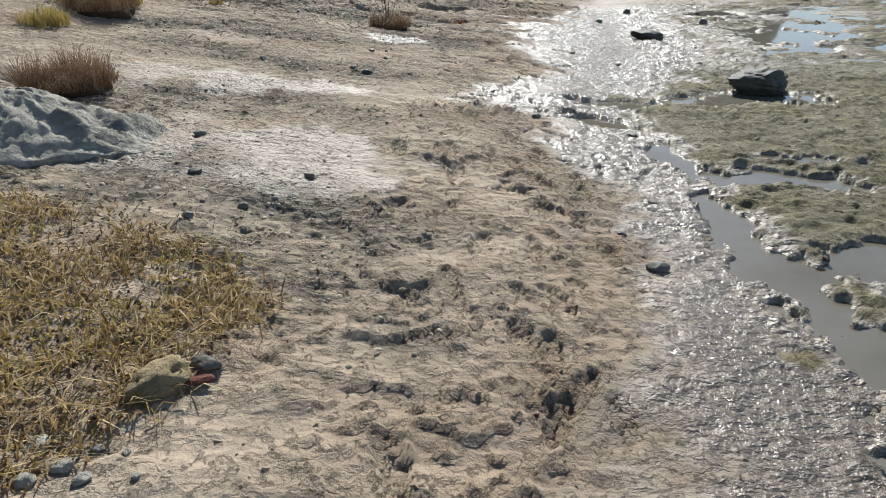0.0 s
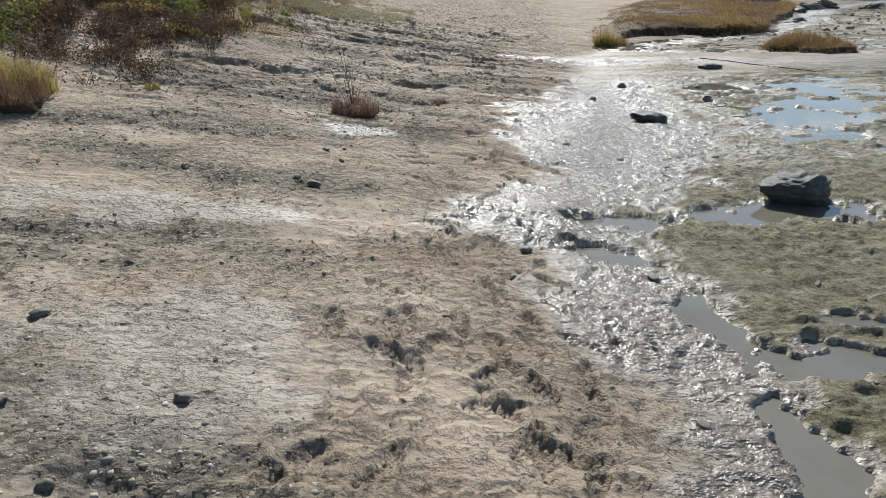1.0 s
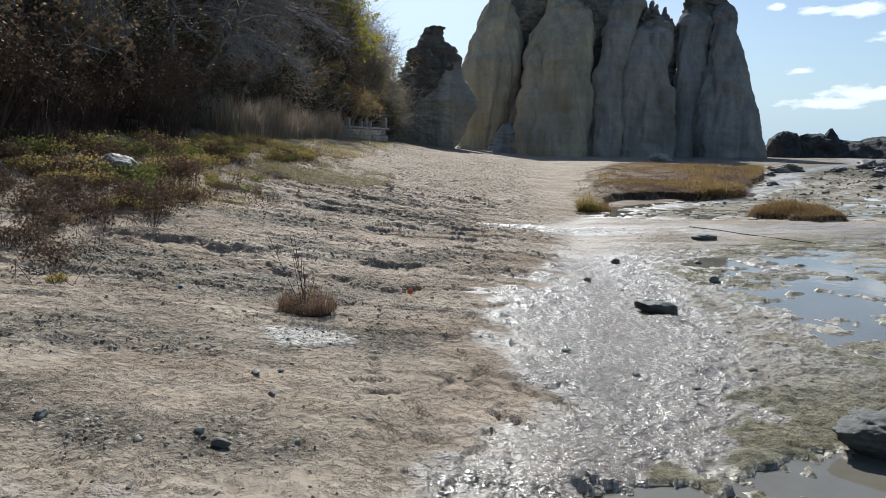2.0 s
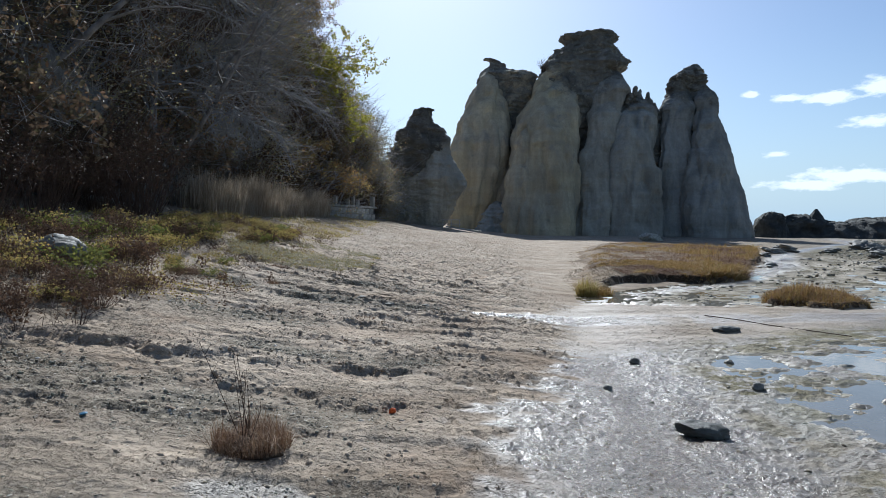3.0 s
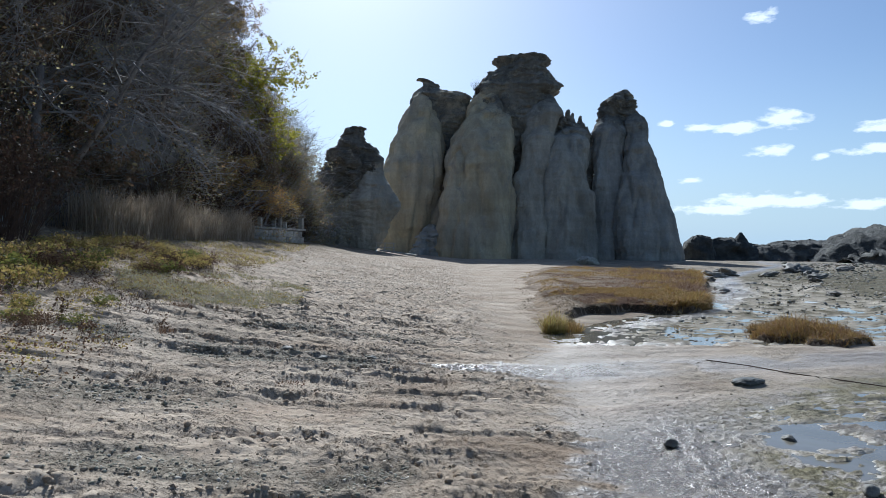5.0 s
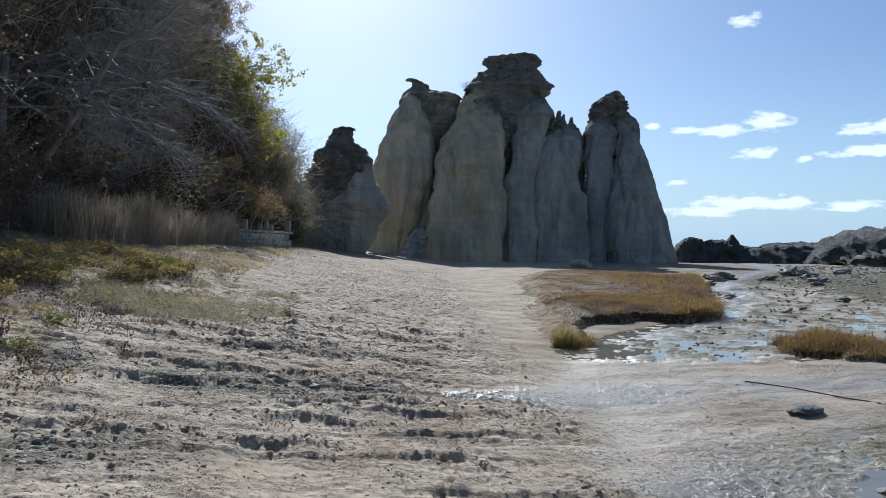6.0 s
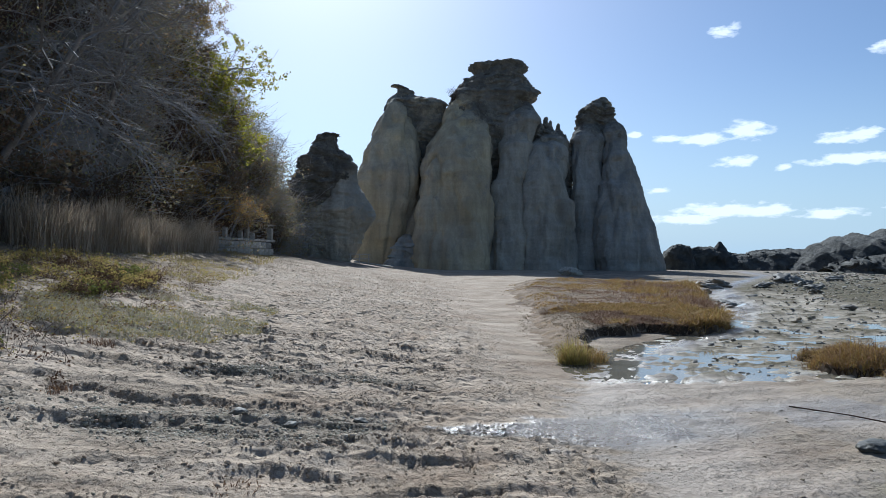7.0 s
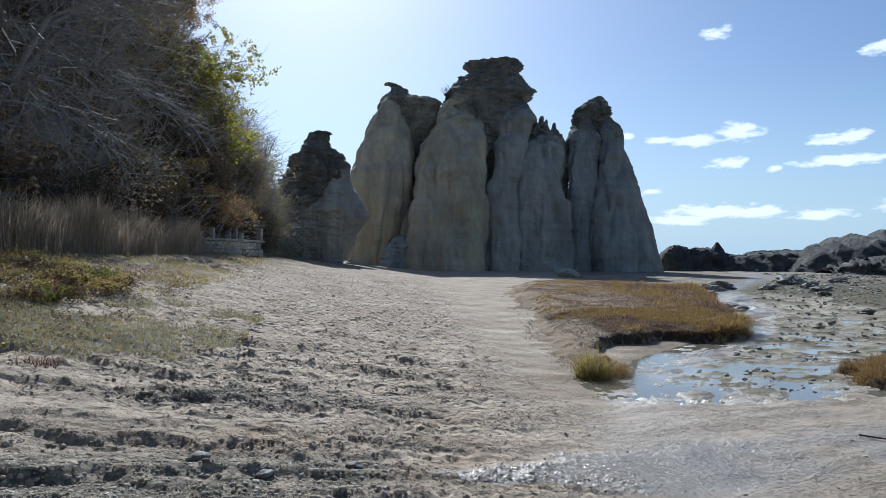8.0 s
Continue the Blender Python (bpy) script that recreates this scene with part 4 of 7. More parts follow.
def ridge(name, rows, seed, label, mat, rough=0.2, segs=260, ribs=0.0):
    """A long low outcrop through rows of (along, away, height, half width); ribs: depth of the gullies down its sides."""
    rows = np.array(rows, float)
    u = np.linspace(rows[0, 0], rows[-1, 0], segs)
    X, Y, H, W = (np.interp(u, rows[:, 0], rows[:, i]) for i in range(4))
    v = np.linspace(-1, 1, 72)
    prof = np.clip(1 - abs(v) ** 3.4, 0, 1) ** 0.6
    PX = X[:, None] + 0 * v
    PY = Y[:, None] + W[:, None] * v
    PZ = -0.4 + (H[:, None] + 0.4) * prof
    lump = fbm(PX * 0.3, PY * 0.3, PZ * 0.3, seed, 4, 0.5) * rough + (0.35 - abs(fbm(PX * 1.1, PY * 1.1, PZ * 1.1, seed + 3, 4, 0.55))) * rough
    gully = (abs(vnoise(PX * 1.15 + 0.3 * vnoise(PX * 2, PZ * 0.8, 0.5, seed + 5), PY * 0.25, PZ * 0.12, seed + 6)) - 0.4) * ribs
    PZ = PZ + (lump + gully) * prof ** 0.5
    PY = PY + (fbm(PX * 0.7, PZ * 0.9, 3.3, seed + 7, 4) * rough * 2.2 - gully * 1.2) * np.sign(v)
    ob = new(name, fast_mesh(name, np.stack([PX, PY, PZ], -1).reshape(-1, 3), grid_faces(72, segs), [mat], None, True))
    ob.matrix_world = FAR
    return tagged(ob, label, "rock")


ridge("dark_knoll", [(26.4, 79, 0.9, 1.2), (27.0, 79, 2.5, 1.7), (27.8, 79, 3.2, 2.0), (28.6, 79, 3.45, 2.0), (29.7, 79, 3.25, 2.0), (30.4, 79, 1.6, 1.4), (30.6, 79, 0.6, 0.6)], 299, "dark rounded knob of rock beside the pillars", M_DARKROCK, 0.22, 120)
ridge("rock_outcrop", [(24, 81.5, 0.7, 2.0), (29, 81.5, 2.4, 2.2), (31.5, 81, 3.1, 2.6), (33.2, 81, 3.0, 3), (35.6, 81, 2.6, 4), (38.5, 80.5, 2.4, 5), (41.3, 80, 2.85, 5), (43.4, 80, 2.65, 5), (46.2, 79.5, 2.75, 5), (52, 79, 2.6, 5), (66, 78, 2.6, 5), (90, 74, 2.2, 6)], 301, "low dark outcrop of lumpy wave-worn rock", M_DARKROCK, 0.3, 420)
ridge("rock_mound", [(40, 75.5, 0.5, 2), (42.5, 75, 2.6, 4), (44.2, 74.5, 3.6, 5), (46.0, 74, 4.5, 7), (48.0, 74, 4.9, 8), (51, 74, 4.8, 8), (57, 73, 4.9, 8), (64, 71, 4.4, 8), (75, 66, 3.0, 8), (90, 60, 1.0, 6)], 331, "broad ribbed mound of dark grey rock above the flat", M_DARKROCK, 0.16, 420, 1.1)
ridge("rock_shelf", [(41, 68.5, 0.5, 1.5), (43, 68, 1.6, 3), (46, 67.5, 2.1, 4), (50, 67, 2.0, 4), (58, 66, 1.8, 4), (70, 62, 1.0, 4)], 351, "broken dark rock shelf before the ribbed mound", M_DARKROCK, 0.75, 300)

# ---------- hill ----------
hy = np.linspace(-6, 78, 170)
hb = np.interp(hy, [-6, 8, 14, 20, 28, 36, 44, 52, 60, 68, 78], [-11, -10, -10, -10.5, -9.6, -7.8, -6.2, -4.6, -2.8, -0.6, 1.5])
ht = np.interp(hy, [-6, 10, 28, 36, 44, 52, 60, 68, 78], [28, 28, 27, 25, 21.5, 17, 13, 10.5, 8])
hv = np.concatenate([np.linspace(0, 1, 60), 1 + np.geomspace(0.02, 12, 20)])
HY = np.repeat(hy[:, None], len(hv), 1)
rise = np.clip(hv, 0, 1)
HZ = lie(hb, hy)[:, None] * (1 - rise) - 0.5 + ht[:, None] * rise + np.clip(hv - 1, 0, 20) * 2.0
HX = hb[:, None] - 3.6 * rise ** 1.2 - np.clip(hv - 1, 0, 20) * 8
bulge = fbm(HY * 0.2, HZ * 0.2, 0, 401, 4) * 1.4 + fbm(HY * 1.1, HZ * 1.1, 0, 403, 4) * 0.35
hill = new("hill", fast_mesh("hill", np.stack([HX + bulge, HY, HZ], -1).reshape(-1, 3), grid_faces(len(hv), len(hy)), [M_HILL], None, True))
tagged(hill, "steep shaded wooded hillside rising from the beach", "hill", kind="structure")

# ---------- makers of plants and stones ----------
def turns(n, rng, tilt=math.pi):
    """Random rotation matrices, n of them."""
    a, b, c = rng.uniform(0, 2 * math.pi, n), rng.uniform(-tilt, tilt, n), rng.uniform(-tilt, tilt, n)
    ca, sa, cb, sb, cc, sc = np.cos(a), np.sin(a), np.cos(b), np.sin(b), np.cos(c), np.sin(c)
    o, i = np.zeros(n), np.ones(n)
    rz = np.stack([ca, -sa, o, sa, ca, o, o, o, i], -1).reshape(n, 3, 3)
    rx = np.stack([i, o, o, o, cb, -sb, o, sb, cb], -1).reshape(n, 3, 3)
    ry = np.stack([cc, o, sc, o, i, o, -sc, o, cc], -1).reshape(n, 3, 3)
    return rz @ rx @ ry


def blades(base, height, width, lean, rng, up=None):
    """Bent grass blades: vertices and quads."""
    n = len(base)
    az, face = rng.uniform(0, 2 * math.pi, n), rng.uniform(0, 2 * math.pi, n)
    d = np.stack([np.cos(az), np.sin(az), np.zeros(n)], -1)
    w = np.stack([np.cos(face), np.sin(face), np.zeros(n)], -1) * (width * rng.uniform(0.6, 1.3, n))[:, None]
    h = (height * np.ones(n))[:, None]
    bend = (lean * np.abs(rng.normal(0.6, 0.5, n)))[:, None]
    z = np.array([0, 0, 1.0])
    mid = base + z * h * 0.6 + d * h * bend * 0.35
    tip = base + z * h * np.clip(1 - 0.35 * bend, 0.25, 1) + d * h * bend
    V = np.stack([base - w, base + w, mid - w * 0.8, mid + w * 0.8, tip - w * 0.15, tip + w * 0.15], 1).reshape(-1, 3)
    o = np.arange(n)[:, None] * 6
    F = np.concatenate([o + [0, 1, 3, 2], o + [2, 3, 5, 4]])
    return V, F


def leaves(at_, size, rng, tilt=math.pi):
    """Small folded leaves: vertices and quads."""
    n = len(at_)
    t = np.array([(-0.5, 0, 0), (0, -0.32, 0.08), (0.5, 0, 0), (0, 0.32, 0.08)])
    V = np.einsum("nij,kj->nki", turns(n, rng, tilt), t) * (size * np.ones(n))[:, None, None] + at_[:, None]
    return V.reshape(-1, 3), (np.arange(n)[:, None] * 4 + [0, 1, 2, 3])


def sticks(a, b, ra, rb, sides=3):
    """Tapered sticks from a to b: vertices and quads."""
    n = len(a)
    d = b - a
    d = d / np.maximum(np.linalg.norm(d, axis=1), 1e-6)[:, None]
    ref = np.where(abs(d[:, 2:]) > 0.9, [[1.0, 0, 0]], [[0, 0, 1.0]])
    u = np.cross(d, ref)
    u /= np.linalg.norm(u, axis=1)[:, None]
    v = np.cross(d, u)
    th = np.arange(sides) * 2 * math.pi / sides
    ring = u[:, None] * np.cos(th)[None, :, None] + v[:, None] * np.sin(th)[None, :, None]
    V = np.concatenate([a[:, None] + ring * (ra * np.ones(n))[:, None, None], b[:, None] + ring * (rb * np.ones(n))[:, None, None]], 1)
    o = np.arange(n)[:, None] * 2 * sides
    F = np.concatenate([o + [i, (i + 1) % sides, sides + (i + 1) % sides, sides + i] for i in range(sides)])
    return V.reshape(-1, 3), F


def joined(*pieces):
    vs, fs, o = [], [], 0
    for v, f in pieces:
        vs.append(v)
        fs.append(f + o)
        o += len(v)
    return np.vstack(vs), np.vstack(fs)


ICO = bmesh.new()
bmesh.ops.create_icosphere(ICO, subdivisions=1, radius=1)
BALL_V = np.array([v.co[:] for v in ICO.verts])
BALL_F = np.array([[v.index for v in f.verts] for f in ICO.faces])
ICO.free()


OCT_V = np.array([(1, 0, 0), (-1, 0, 0), (0, 1, 0), (0, -1, 0), (0, 0, 1), (0, 0, -1.0)])
OCT_F = np.array([(0, 2, 4), (2, 1, 4), (1, 3, 4), (3, 0, 4), (2, 0, 5), (1, 2, 5), (3, 1, 5), (0, 3, 5)])


def pebbles(at_, size, rng, flat=0.6, crude=False):
    """Many small stones: vertices and triangles."""
    n = len(at_)
    ICO_V, ICO_F = (OCT_V, OCT_F) if crude else (BALL_V, BALL_F)
    v = ICO_V[None] * rng.uniform(0.72, 1.15, (n, len(ICO_V), 1)) * np.stack([rng.uniform(0.75, 1.35, n), rng.uniform(0.6, 1.0, n), flat * rng.uniform(0.6, 1.1, n)], -1)[:, None]
    v = np.einsum("nij,nkj->nki", turns(n, rng, 0.35), v) * (size * np.ones(n))[:, None, None] + at_[:, None]
    return v.reshape(-1, 3), (np.arange(n)[:, None, None] * len(ICO_V) + ICO_F[None]).reshape(-1, 3)


def on_ground(x, y, sink=0.0):
    return np.stack([x, y, relief(np.asarray(x), np.asarray(y)) - sink], -1)


def rock(name, x, y, size, seed, mat, label, turn=0.0, sink=0.3, facets=9, rough=0.12, layered=0.0, tilt=(0, 0), category="stone", group="", z=None, detail=4):
    """A broken stone: a ball cut by random planes, then weathered."""
    r = np.random.default_rng(seed)
    bm = bmesh.new()
    bmesh.ops.create_icosphere(bm, subdivisions=detail, radius=1)
    v = np.array([w.co[:] for w in bm.verts])
    for i in range(facets):
        n = r.normal(0, 1, 3)
        n /= np.linalg.norm(n)
        d = r.uniform(0.55, 0.88)
        over = np.clip(v @ n - d, 0, None)
        v = v - over[:, None] * n * 0.92
    nrm = v / np.linalg.norm(v, axis=1)[:, None]
    push = rough * fbm(v[:, 0] * 2.3, v[:, 1] * 2.3, v[:, 2] * 2.3, seed, 5, 0.6)
    if layered:
        push = push + layered * np.sign(vnoise(v[:, 2] * 7 + v[:, 0] * 0.6, 0.5, 0, seed + 3)) * smooth(abs(vnoise(v[:, 2] * 7 + v[:, 0] * 0.6, 0.5, 0, seed + 3)), 0.05, 0.3)
    v = (v + nrm * push[:, None]) * np.array(size)
    for w, c in zip(bm.verts, v):
        w.co = c
    for f in bm.faces:
        f.smooth = detail > 2
    me = bpy.data.meshes.new(name)
    bm.to_mesh(me)
    bm.free()
    if mat:
        me.materials.append(mat)
    ob = new(name, me)
    base = drop(x, y) if z is None else z
    ob.matrix_world = pose(x, y, base + size[2] * (1 - 2 * sink) * 0.8, tilt[0], tilt[1], turn)
    return tagged(ob, label, category, group)


def shrub(name, label, rng, radius, height, stems, leaf_n, leaf_size, stem_mat, leaf_mat, thick=0.006, arch=0.5, category="shrub", where="all"):
    """A bush: many thin forked stems from one foot, with leaves along them."""
    top = new(name)
    az = rng.uniform(0, 2 * math.pi, stems)
    out = radius * np.sqrt(rng.uniform(0.02, 1, stems))
    foot = np.stack([np.cos(az) * out * 0.3, np.sin(az) * out * 0.3, np.full(stems, -0.03)], -1)
    hh = height * rng.uniform(0.55, 1.05, stems) * (1 - 0.35 * (out / radius) ** 2)
    tip = np.stack([np.cos(az) * out, np.sin(az) * out, hh], -1)
    mid = foot * 0.45 + tip * 0.55 + np.stack([0 * az, 0 * az, hh * 0.18 * arch], -1) + rng.normal(0, radius * 0.06, (stems, 3))
    k = 2
    src = np.repeat(np.arange(stems), k)
    f = rng.uniform(0.2, 1, stems * k)[:, None]
    s0 = mid[src] * (1 - f) + tip[src] * f
    s1 = s0 + rng.normal(0, 1, (stems * k, 3)) * radius * 0.22 + np.array([0, 0, height * 0.12])
    s1[:, 2] = np.maximum(s1[:, 2], 0.01)
    tangle = part("stem_tangle", fast_mesh("stem_tangle", *joined(sticks(foot, mid, thick, thick * 0.75), sticks(mid, tip, thick * 0.75, thick * 0.35), sticks(s0, s1, thick * 0.5, thick * 0.25)), [stem_mat]), None, top)
    tangle["kind"] = "stuff"
    if leaf_n:
        i = rng.integers(0, stems * k, leaf_n)
        g = rng.uniform(0, 1, leaf_n)[:, None]
        p = s0[i] * (1 - g) + s1[i] * g + rng.normal(0, radius * 0.05, (leaf_n, 3))
        p[:, 2] = np.maximum(p[:, 2], 0.01)
        part("foliage", fast_mesh("foliage", *leaves(p, leaf_size * rng.uniform(0.6, 1.3, leaf_n), rng), [leaf_mat]), None, top)
    return tagged(top, label, category)


def tree(name, label, seed, height, lean, spread, leaf_n, leaf_size, leaf_mat, bark=None, levels=4, droop=0.0, trunk=0.16, splits=(4, 4, 4), twist=0.5):
    """A tree grown branch from branch: trunk, limbs, twigs, and leaves at the twigs."""
    r = np.random.default_rng(seed)
    segs, ends = [], []

    def grow(p, d, length, rad, level, limb=-1):
        steps = 4 if level < 2 else 3
        pts = [p]
        for i in range(steps):
            d = d + r.normal(0, 0.16 + 0.06 * level, 3) + np.array([lean[0] * 0.12, lean[1] * 0.12, (0.10 if level < 2 else 0.02) - droop * 0.16 * level])
            d = d / np.linalg.norm(d)
            q = p + d * length / steps
            r0, r1 = rad * (1 - 0.6 * i / steps), rad * (1 - 0.6 * (i + 1) / steps)
            segs.append((p, q, r0, r1, limb))
            p = q
            pts.append(p)
        if level >= levels - 1:
            ends.append((pts[1], p))
            return
        n = splits[min(level, len(splits) - 1)]
        for j in range(n):
            f = (0.35 + 0.65 * (j + r.uniform(0.2, 0.9)) / n) if level == 0 else (0.15 + 0.85 * (j + r.uniform(0, 0.9)) / n)
            i = min(int(f * steps), steps - 1)
            o = pts[i] + (pts[i + 1] - pts[i]) * (f * steps - i)
            side = r.normal(0, 1, 3) * np.array([1, 1, twist]) + np.array([lean[0], lean[1], 0]) * 0.5
            side = side / np.linalg.norm(side)
            nd = d * 0.55 + side * spread
            grow(o, nd / np.linalg.norm(nd), length * r.uniform(0.42, 0.66), rad * 0.5 * (1 - 0.4 * f), level + 1, j if level == 0 else limb)

    grow(np.array([0, 0, -0.3]), np.array([lean[0] * 0.5, lean[1] * 0.5, 1.0]), height * 0.62, trunk, 0)
    a, b = np.array([s[0] for s in segs]), np.array([s[1] for s in segs])
    ra, rb = np.maximum([s[2] for s in segs], 0.006), np.maximum([s[3] for s in segs], 0.004)
    top = new(name)
    limb = np.array([s[4] for s in segs])
    for i in range(-1, limb.max() + 1):
        m = limb == i
        piece = "trunk" if i < 0 else "limb"
        part(piece, fast_mesh(piece, *sticks(a[m], b[m], ra[m] * 1.02, rb[m], 8 if i < 0 else 3), [bark or M_BARK], None, i < 0), None, top)
    if leaf_n:
        e0, e1 = np.array([e[0] for e in ends]), np.array([e[1] for e in ends])
        i = r.integers(0, len(ends), leaf_n)
        g = r.uniform(0, 1.1, leaf_n)[:, None]
        p = e0[i] * (1 - g) + e1[i] * g + r.normal(0, 0.10, (leaf_n, 3))
        part("crown", fast_mesh("crown", *leaves(p, leaf_size * r.uniform(0.6, 1.3, leaf_n), r), [leaf_mat]), None, top)
    return tagged(top, label, "tree")


L_DRYGRASS = leaf_material("dry_grass", (0.30, 0.18, 0.075), (0.52, 0.39, 0.19), (0.11, 0.065, 0.035), (0.36, 0.27, 0.08), (0.60, 0.48, 0.30), (0.34, 0.25, 0.08), (0.15, 0.085, 0.04), through=0.3)
L_MOSS = leaf_material("mossy_tufts", (0.40, 0.31, 0.06), (0.27, 0.23, 0.05), (0.46, 0.34, 0.09), (0.20, 0.15, 0.05), through=0.35)
L_RUST = leaf_material("rusty_dry_grass", (0.10, 0.055, 0.035), (0.20, 0.12, 0.075), (0.30, 0.20, 0.12), (0.13, 0.075, 0.045), through=0.3)
L_MARSH = leaf_material("autumn_marsh_grass", (0.34, 0.20, 0.06), (0.26, 0.15, 0.06), (0.40, 0.27, 0.09), (0.24, 0.19, 0.06), (0.17, 0.09, 0.04), through=0.4)
L_PALEMARSH = leaf_material("bleached_marsh_grass", (0.30, 0.24, 0.165), (0.20, 0.15, 0.10), (0.38, 0.32, 0.235), (0.16, 0.12, 0.075), through=0.3)
L_DUN = leaf_material("dun_marsh_grass", (0.24, 0.15, 0.085), (0.15, 0.095, 0.06), (0.30, 0.20, 0.11), (0.19, 0.125, 0.085), through=0.35)
L_BEACH = leaf_material("grey_green_beach_grass", (0.30, 0.29, 0.18), (0.22, 0.20, 0.12), (0.42, 0.40, 0.29), (0.26, 0.22, 0.14), through=0.35)
L_GREEN = leaf_material("green_weeds", (0.09, 0.115, 0.035), (0.15, 0.17, 0.045), (0.24, 0.23, 0.06), (0.08, 0.085, 0.03), through=0.45)
L_YELLOW = leaf_material("yellow_weeds", (0.42, 0.35, 0.09), (0.30, 0.25, 0.08), (0.46, 0.33, 0.12), (0.22, 0.15, 0.07), (0.33, 0.32, 0.08), through=0.45)
L_BROWN = leaf_material("withered_leaves", (0.0616, 0.0358, 0.0246), (0.123, 0.0728, 0.0448), (0.19, 0.123, 0.0784), (0.0896, 0.056, 0.0392), through=0.3)
L_AUTUMN = leaf_material("autumn_leaves", (0.46, 0.25, 0.09), (0.32, 0.19, 0.09), (0.48, 0.36, 0.11), (0.26, 0.18, 0.10), (0.38, 0.32, 0.10), through=0.45)
L_CROWN = leaf_material("yellowing_leaves", (0.26, 0.27, 0.045), (0.40, 0.37, 0.06), (0.17, 0.185, 0.04), (0.42, 0.32, 0.07), through=0.6)
L_DULL = leaf_material("dull_dark_leaves", (0.12, 0.105, 0.07), (0.16, 0.12, 0.08), (0.20, 0.125, 0.08), (0.12, 0.11, 0.06), through=0.35)
L_REED = leaf_material("pale_reeds", (0.42, 0.34, 0.25), (0.55, 0.46, 0.35), (0.26, 0.205, 0.145), (0.36, 0.29, 0.20), through=0.5)
# shrub leaves: the deep shade on the bank is put into these dark colours
L_SHADELEAF = leaf_material("shaded_withered_leaves", (0.04, 0.027, 0.02), (0.09, 0.052, 0.036), (0.06, 0.05, 0.03), (0.12, 0.065, 0.045), through=0.25)
L_SHADEOLIVE = leaf_material("shaded_olive_leaves", (0.05, 0.052, 0.028), (0.10, 0.09, 0.045), (0.14, 0.085, 0.04), (0.06, 0.05, 0.03), through=0.25)
L_HILL = leaf_material("hillside_leaves", (0.29, 0.23, 0.16), (0.43, 0.37, 0.17), (0.25, 0.25, 0.19), (0.50, 0.29, 0.15), (0.36, 0.36, 0.16), (0.30, 0.26, 0.22), through=0.4)

# ---------- turf bank and islet ----------


def to_line(x, y, line):
    """Distance from places to a broken line."""
    best = np.full(np.shape(x), 1e9)
    for (ax, ay), (bx, by) in zip(line[:-1], line[1:]):
        dx, dy = bx - ax, by - ay
        t = np.clip(((x - ax) * dx + (y - ay) * dy) / (dx * dx + dy * dy), 0, 1)
        best = np.minimum(best, np.hypot(x - ax - t * dx, y - ay - t * dy))
    return best


def bank_height(x, y, outline, tail, height, seed):
    """Height of a turf bank over the flat, and the distance in from its edge."""
    wx, wy = x + 0.22 * fbm(x * 1.3, y * 1.3, 0, seed, 3), y + 0.22 * fbm(x * 1.3, y * 1.3, 0, seed + 1, 3)
    P = np.array(outline, float)
    d = to_line(wx, wy, np.vstack([P, P[:1]]))
    d = np.where(inside(wx, wy, P), d, -d)
    h = height * smooth(d, -0.02, 0.12) * (0.85 + 0.15 * smooth(d, 0, 1)) + 0.04 * fbm(x * 1.7, y * 1.7, 0, seed + 4, 3) * smooth(d, 0, 0.4)
    if tail:
        h = h * smooth(to_line(wx, wy, np.array(tail, float)), 0.05, 1.6)
    return h, d


def bank(name, outline, tail, height, seed, label, step):
    P = np.array(outline, float)
    (x0, y0), (x1, y1) = P.min(0) - 0.6, P.max(0) + 0.6
    ny = int((y1 - y0) / step)
    X, Y = np.meshgrid(np.arange(x0, x1, step), y0 + (y1 - y0) * np.linspace(0, 1, ny) ** 1.5)
    h, d = bank_height(X, Y, outline, tail, height, seed)
    Z = np.where(d < -0.03, lie(X, Y) - 0.15, relief(X, Y) - 0.06 + 1.3 * h + 0.07 * fbm(X * 1.1, Y * 0.8, 0, seed + 6, 4, 0.6) * (h < 0.14) * (tail is not None))
    F = grid_faces(X.shape[1], X.shape[0])
    dm = d.ravel()[F].mean(1)
    F, dm = F[dm > -0.25], dm[dm > -0.25]
    hm = h.ravel()[F].mean(1)
    ob = new(name, fast_mesh(name, np.stack([X, Y, Z], -1).reshape(-1, 3), F, [M_PEAT, M_TURF], None, True, ((dm > 0.13) | (hm < 0.07)).astype(int)))
    return tagged(ob, label, "turf", kind="structure")


BANK = [(4.7, 20.6), (5.15, 20.0), (5.5, 20.5), (6.0, 21.9), (7.2, 23.2), (8.4, 23.7), (9.6, 23.4), (10.8, 23.9), (12.4, 25.8), (13.6, 28.5), (15.9, 31.8), (19, 37), (21.6, 41.5), (20.5, 48), (17, 51), (12.5, 47), (8.6, 36), (6.6, 28), (5.0, 23)]
TAIL = [(5.2, 19.9), (4.7, 20.6), (5.0, 23), (6.6, 28), (8.6, 36), (12.5, 47), (17, 51), (20.5, 48)]
bank("turf_bank", BANK, TAIL, 0.25, 501, "raised bank of brown marsh turf with an undercut edge", 0.09)
ISLET = [(8.75, 18.7), (8.9, 17.7), (9.6, 17.1), (10.5, 17.3), (11.0, 18.3), (10.9, 19.5), (10.2, 20.1), (9.2, 19.8)]
bank("turf_islet", ISLET, None, 0.16, 521, "small islet of rusty marsh grass in the creek", 0.06)


def scatter_in(poly, n, rng):
    P = np.array(poly, float)
    lo, hi = P.min(0), P.max(0)
    q = rng.uniform(lo, hi, (int(n * 2.6), 2))
    return q[inside(q[:, 0], q[:, 1], P)][:n]


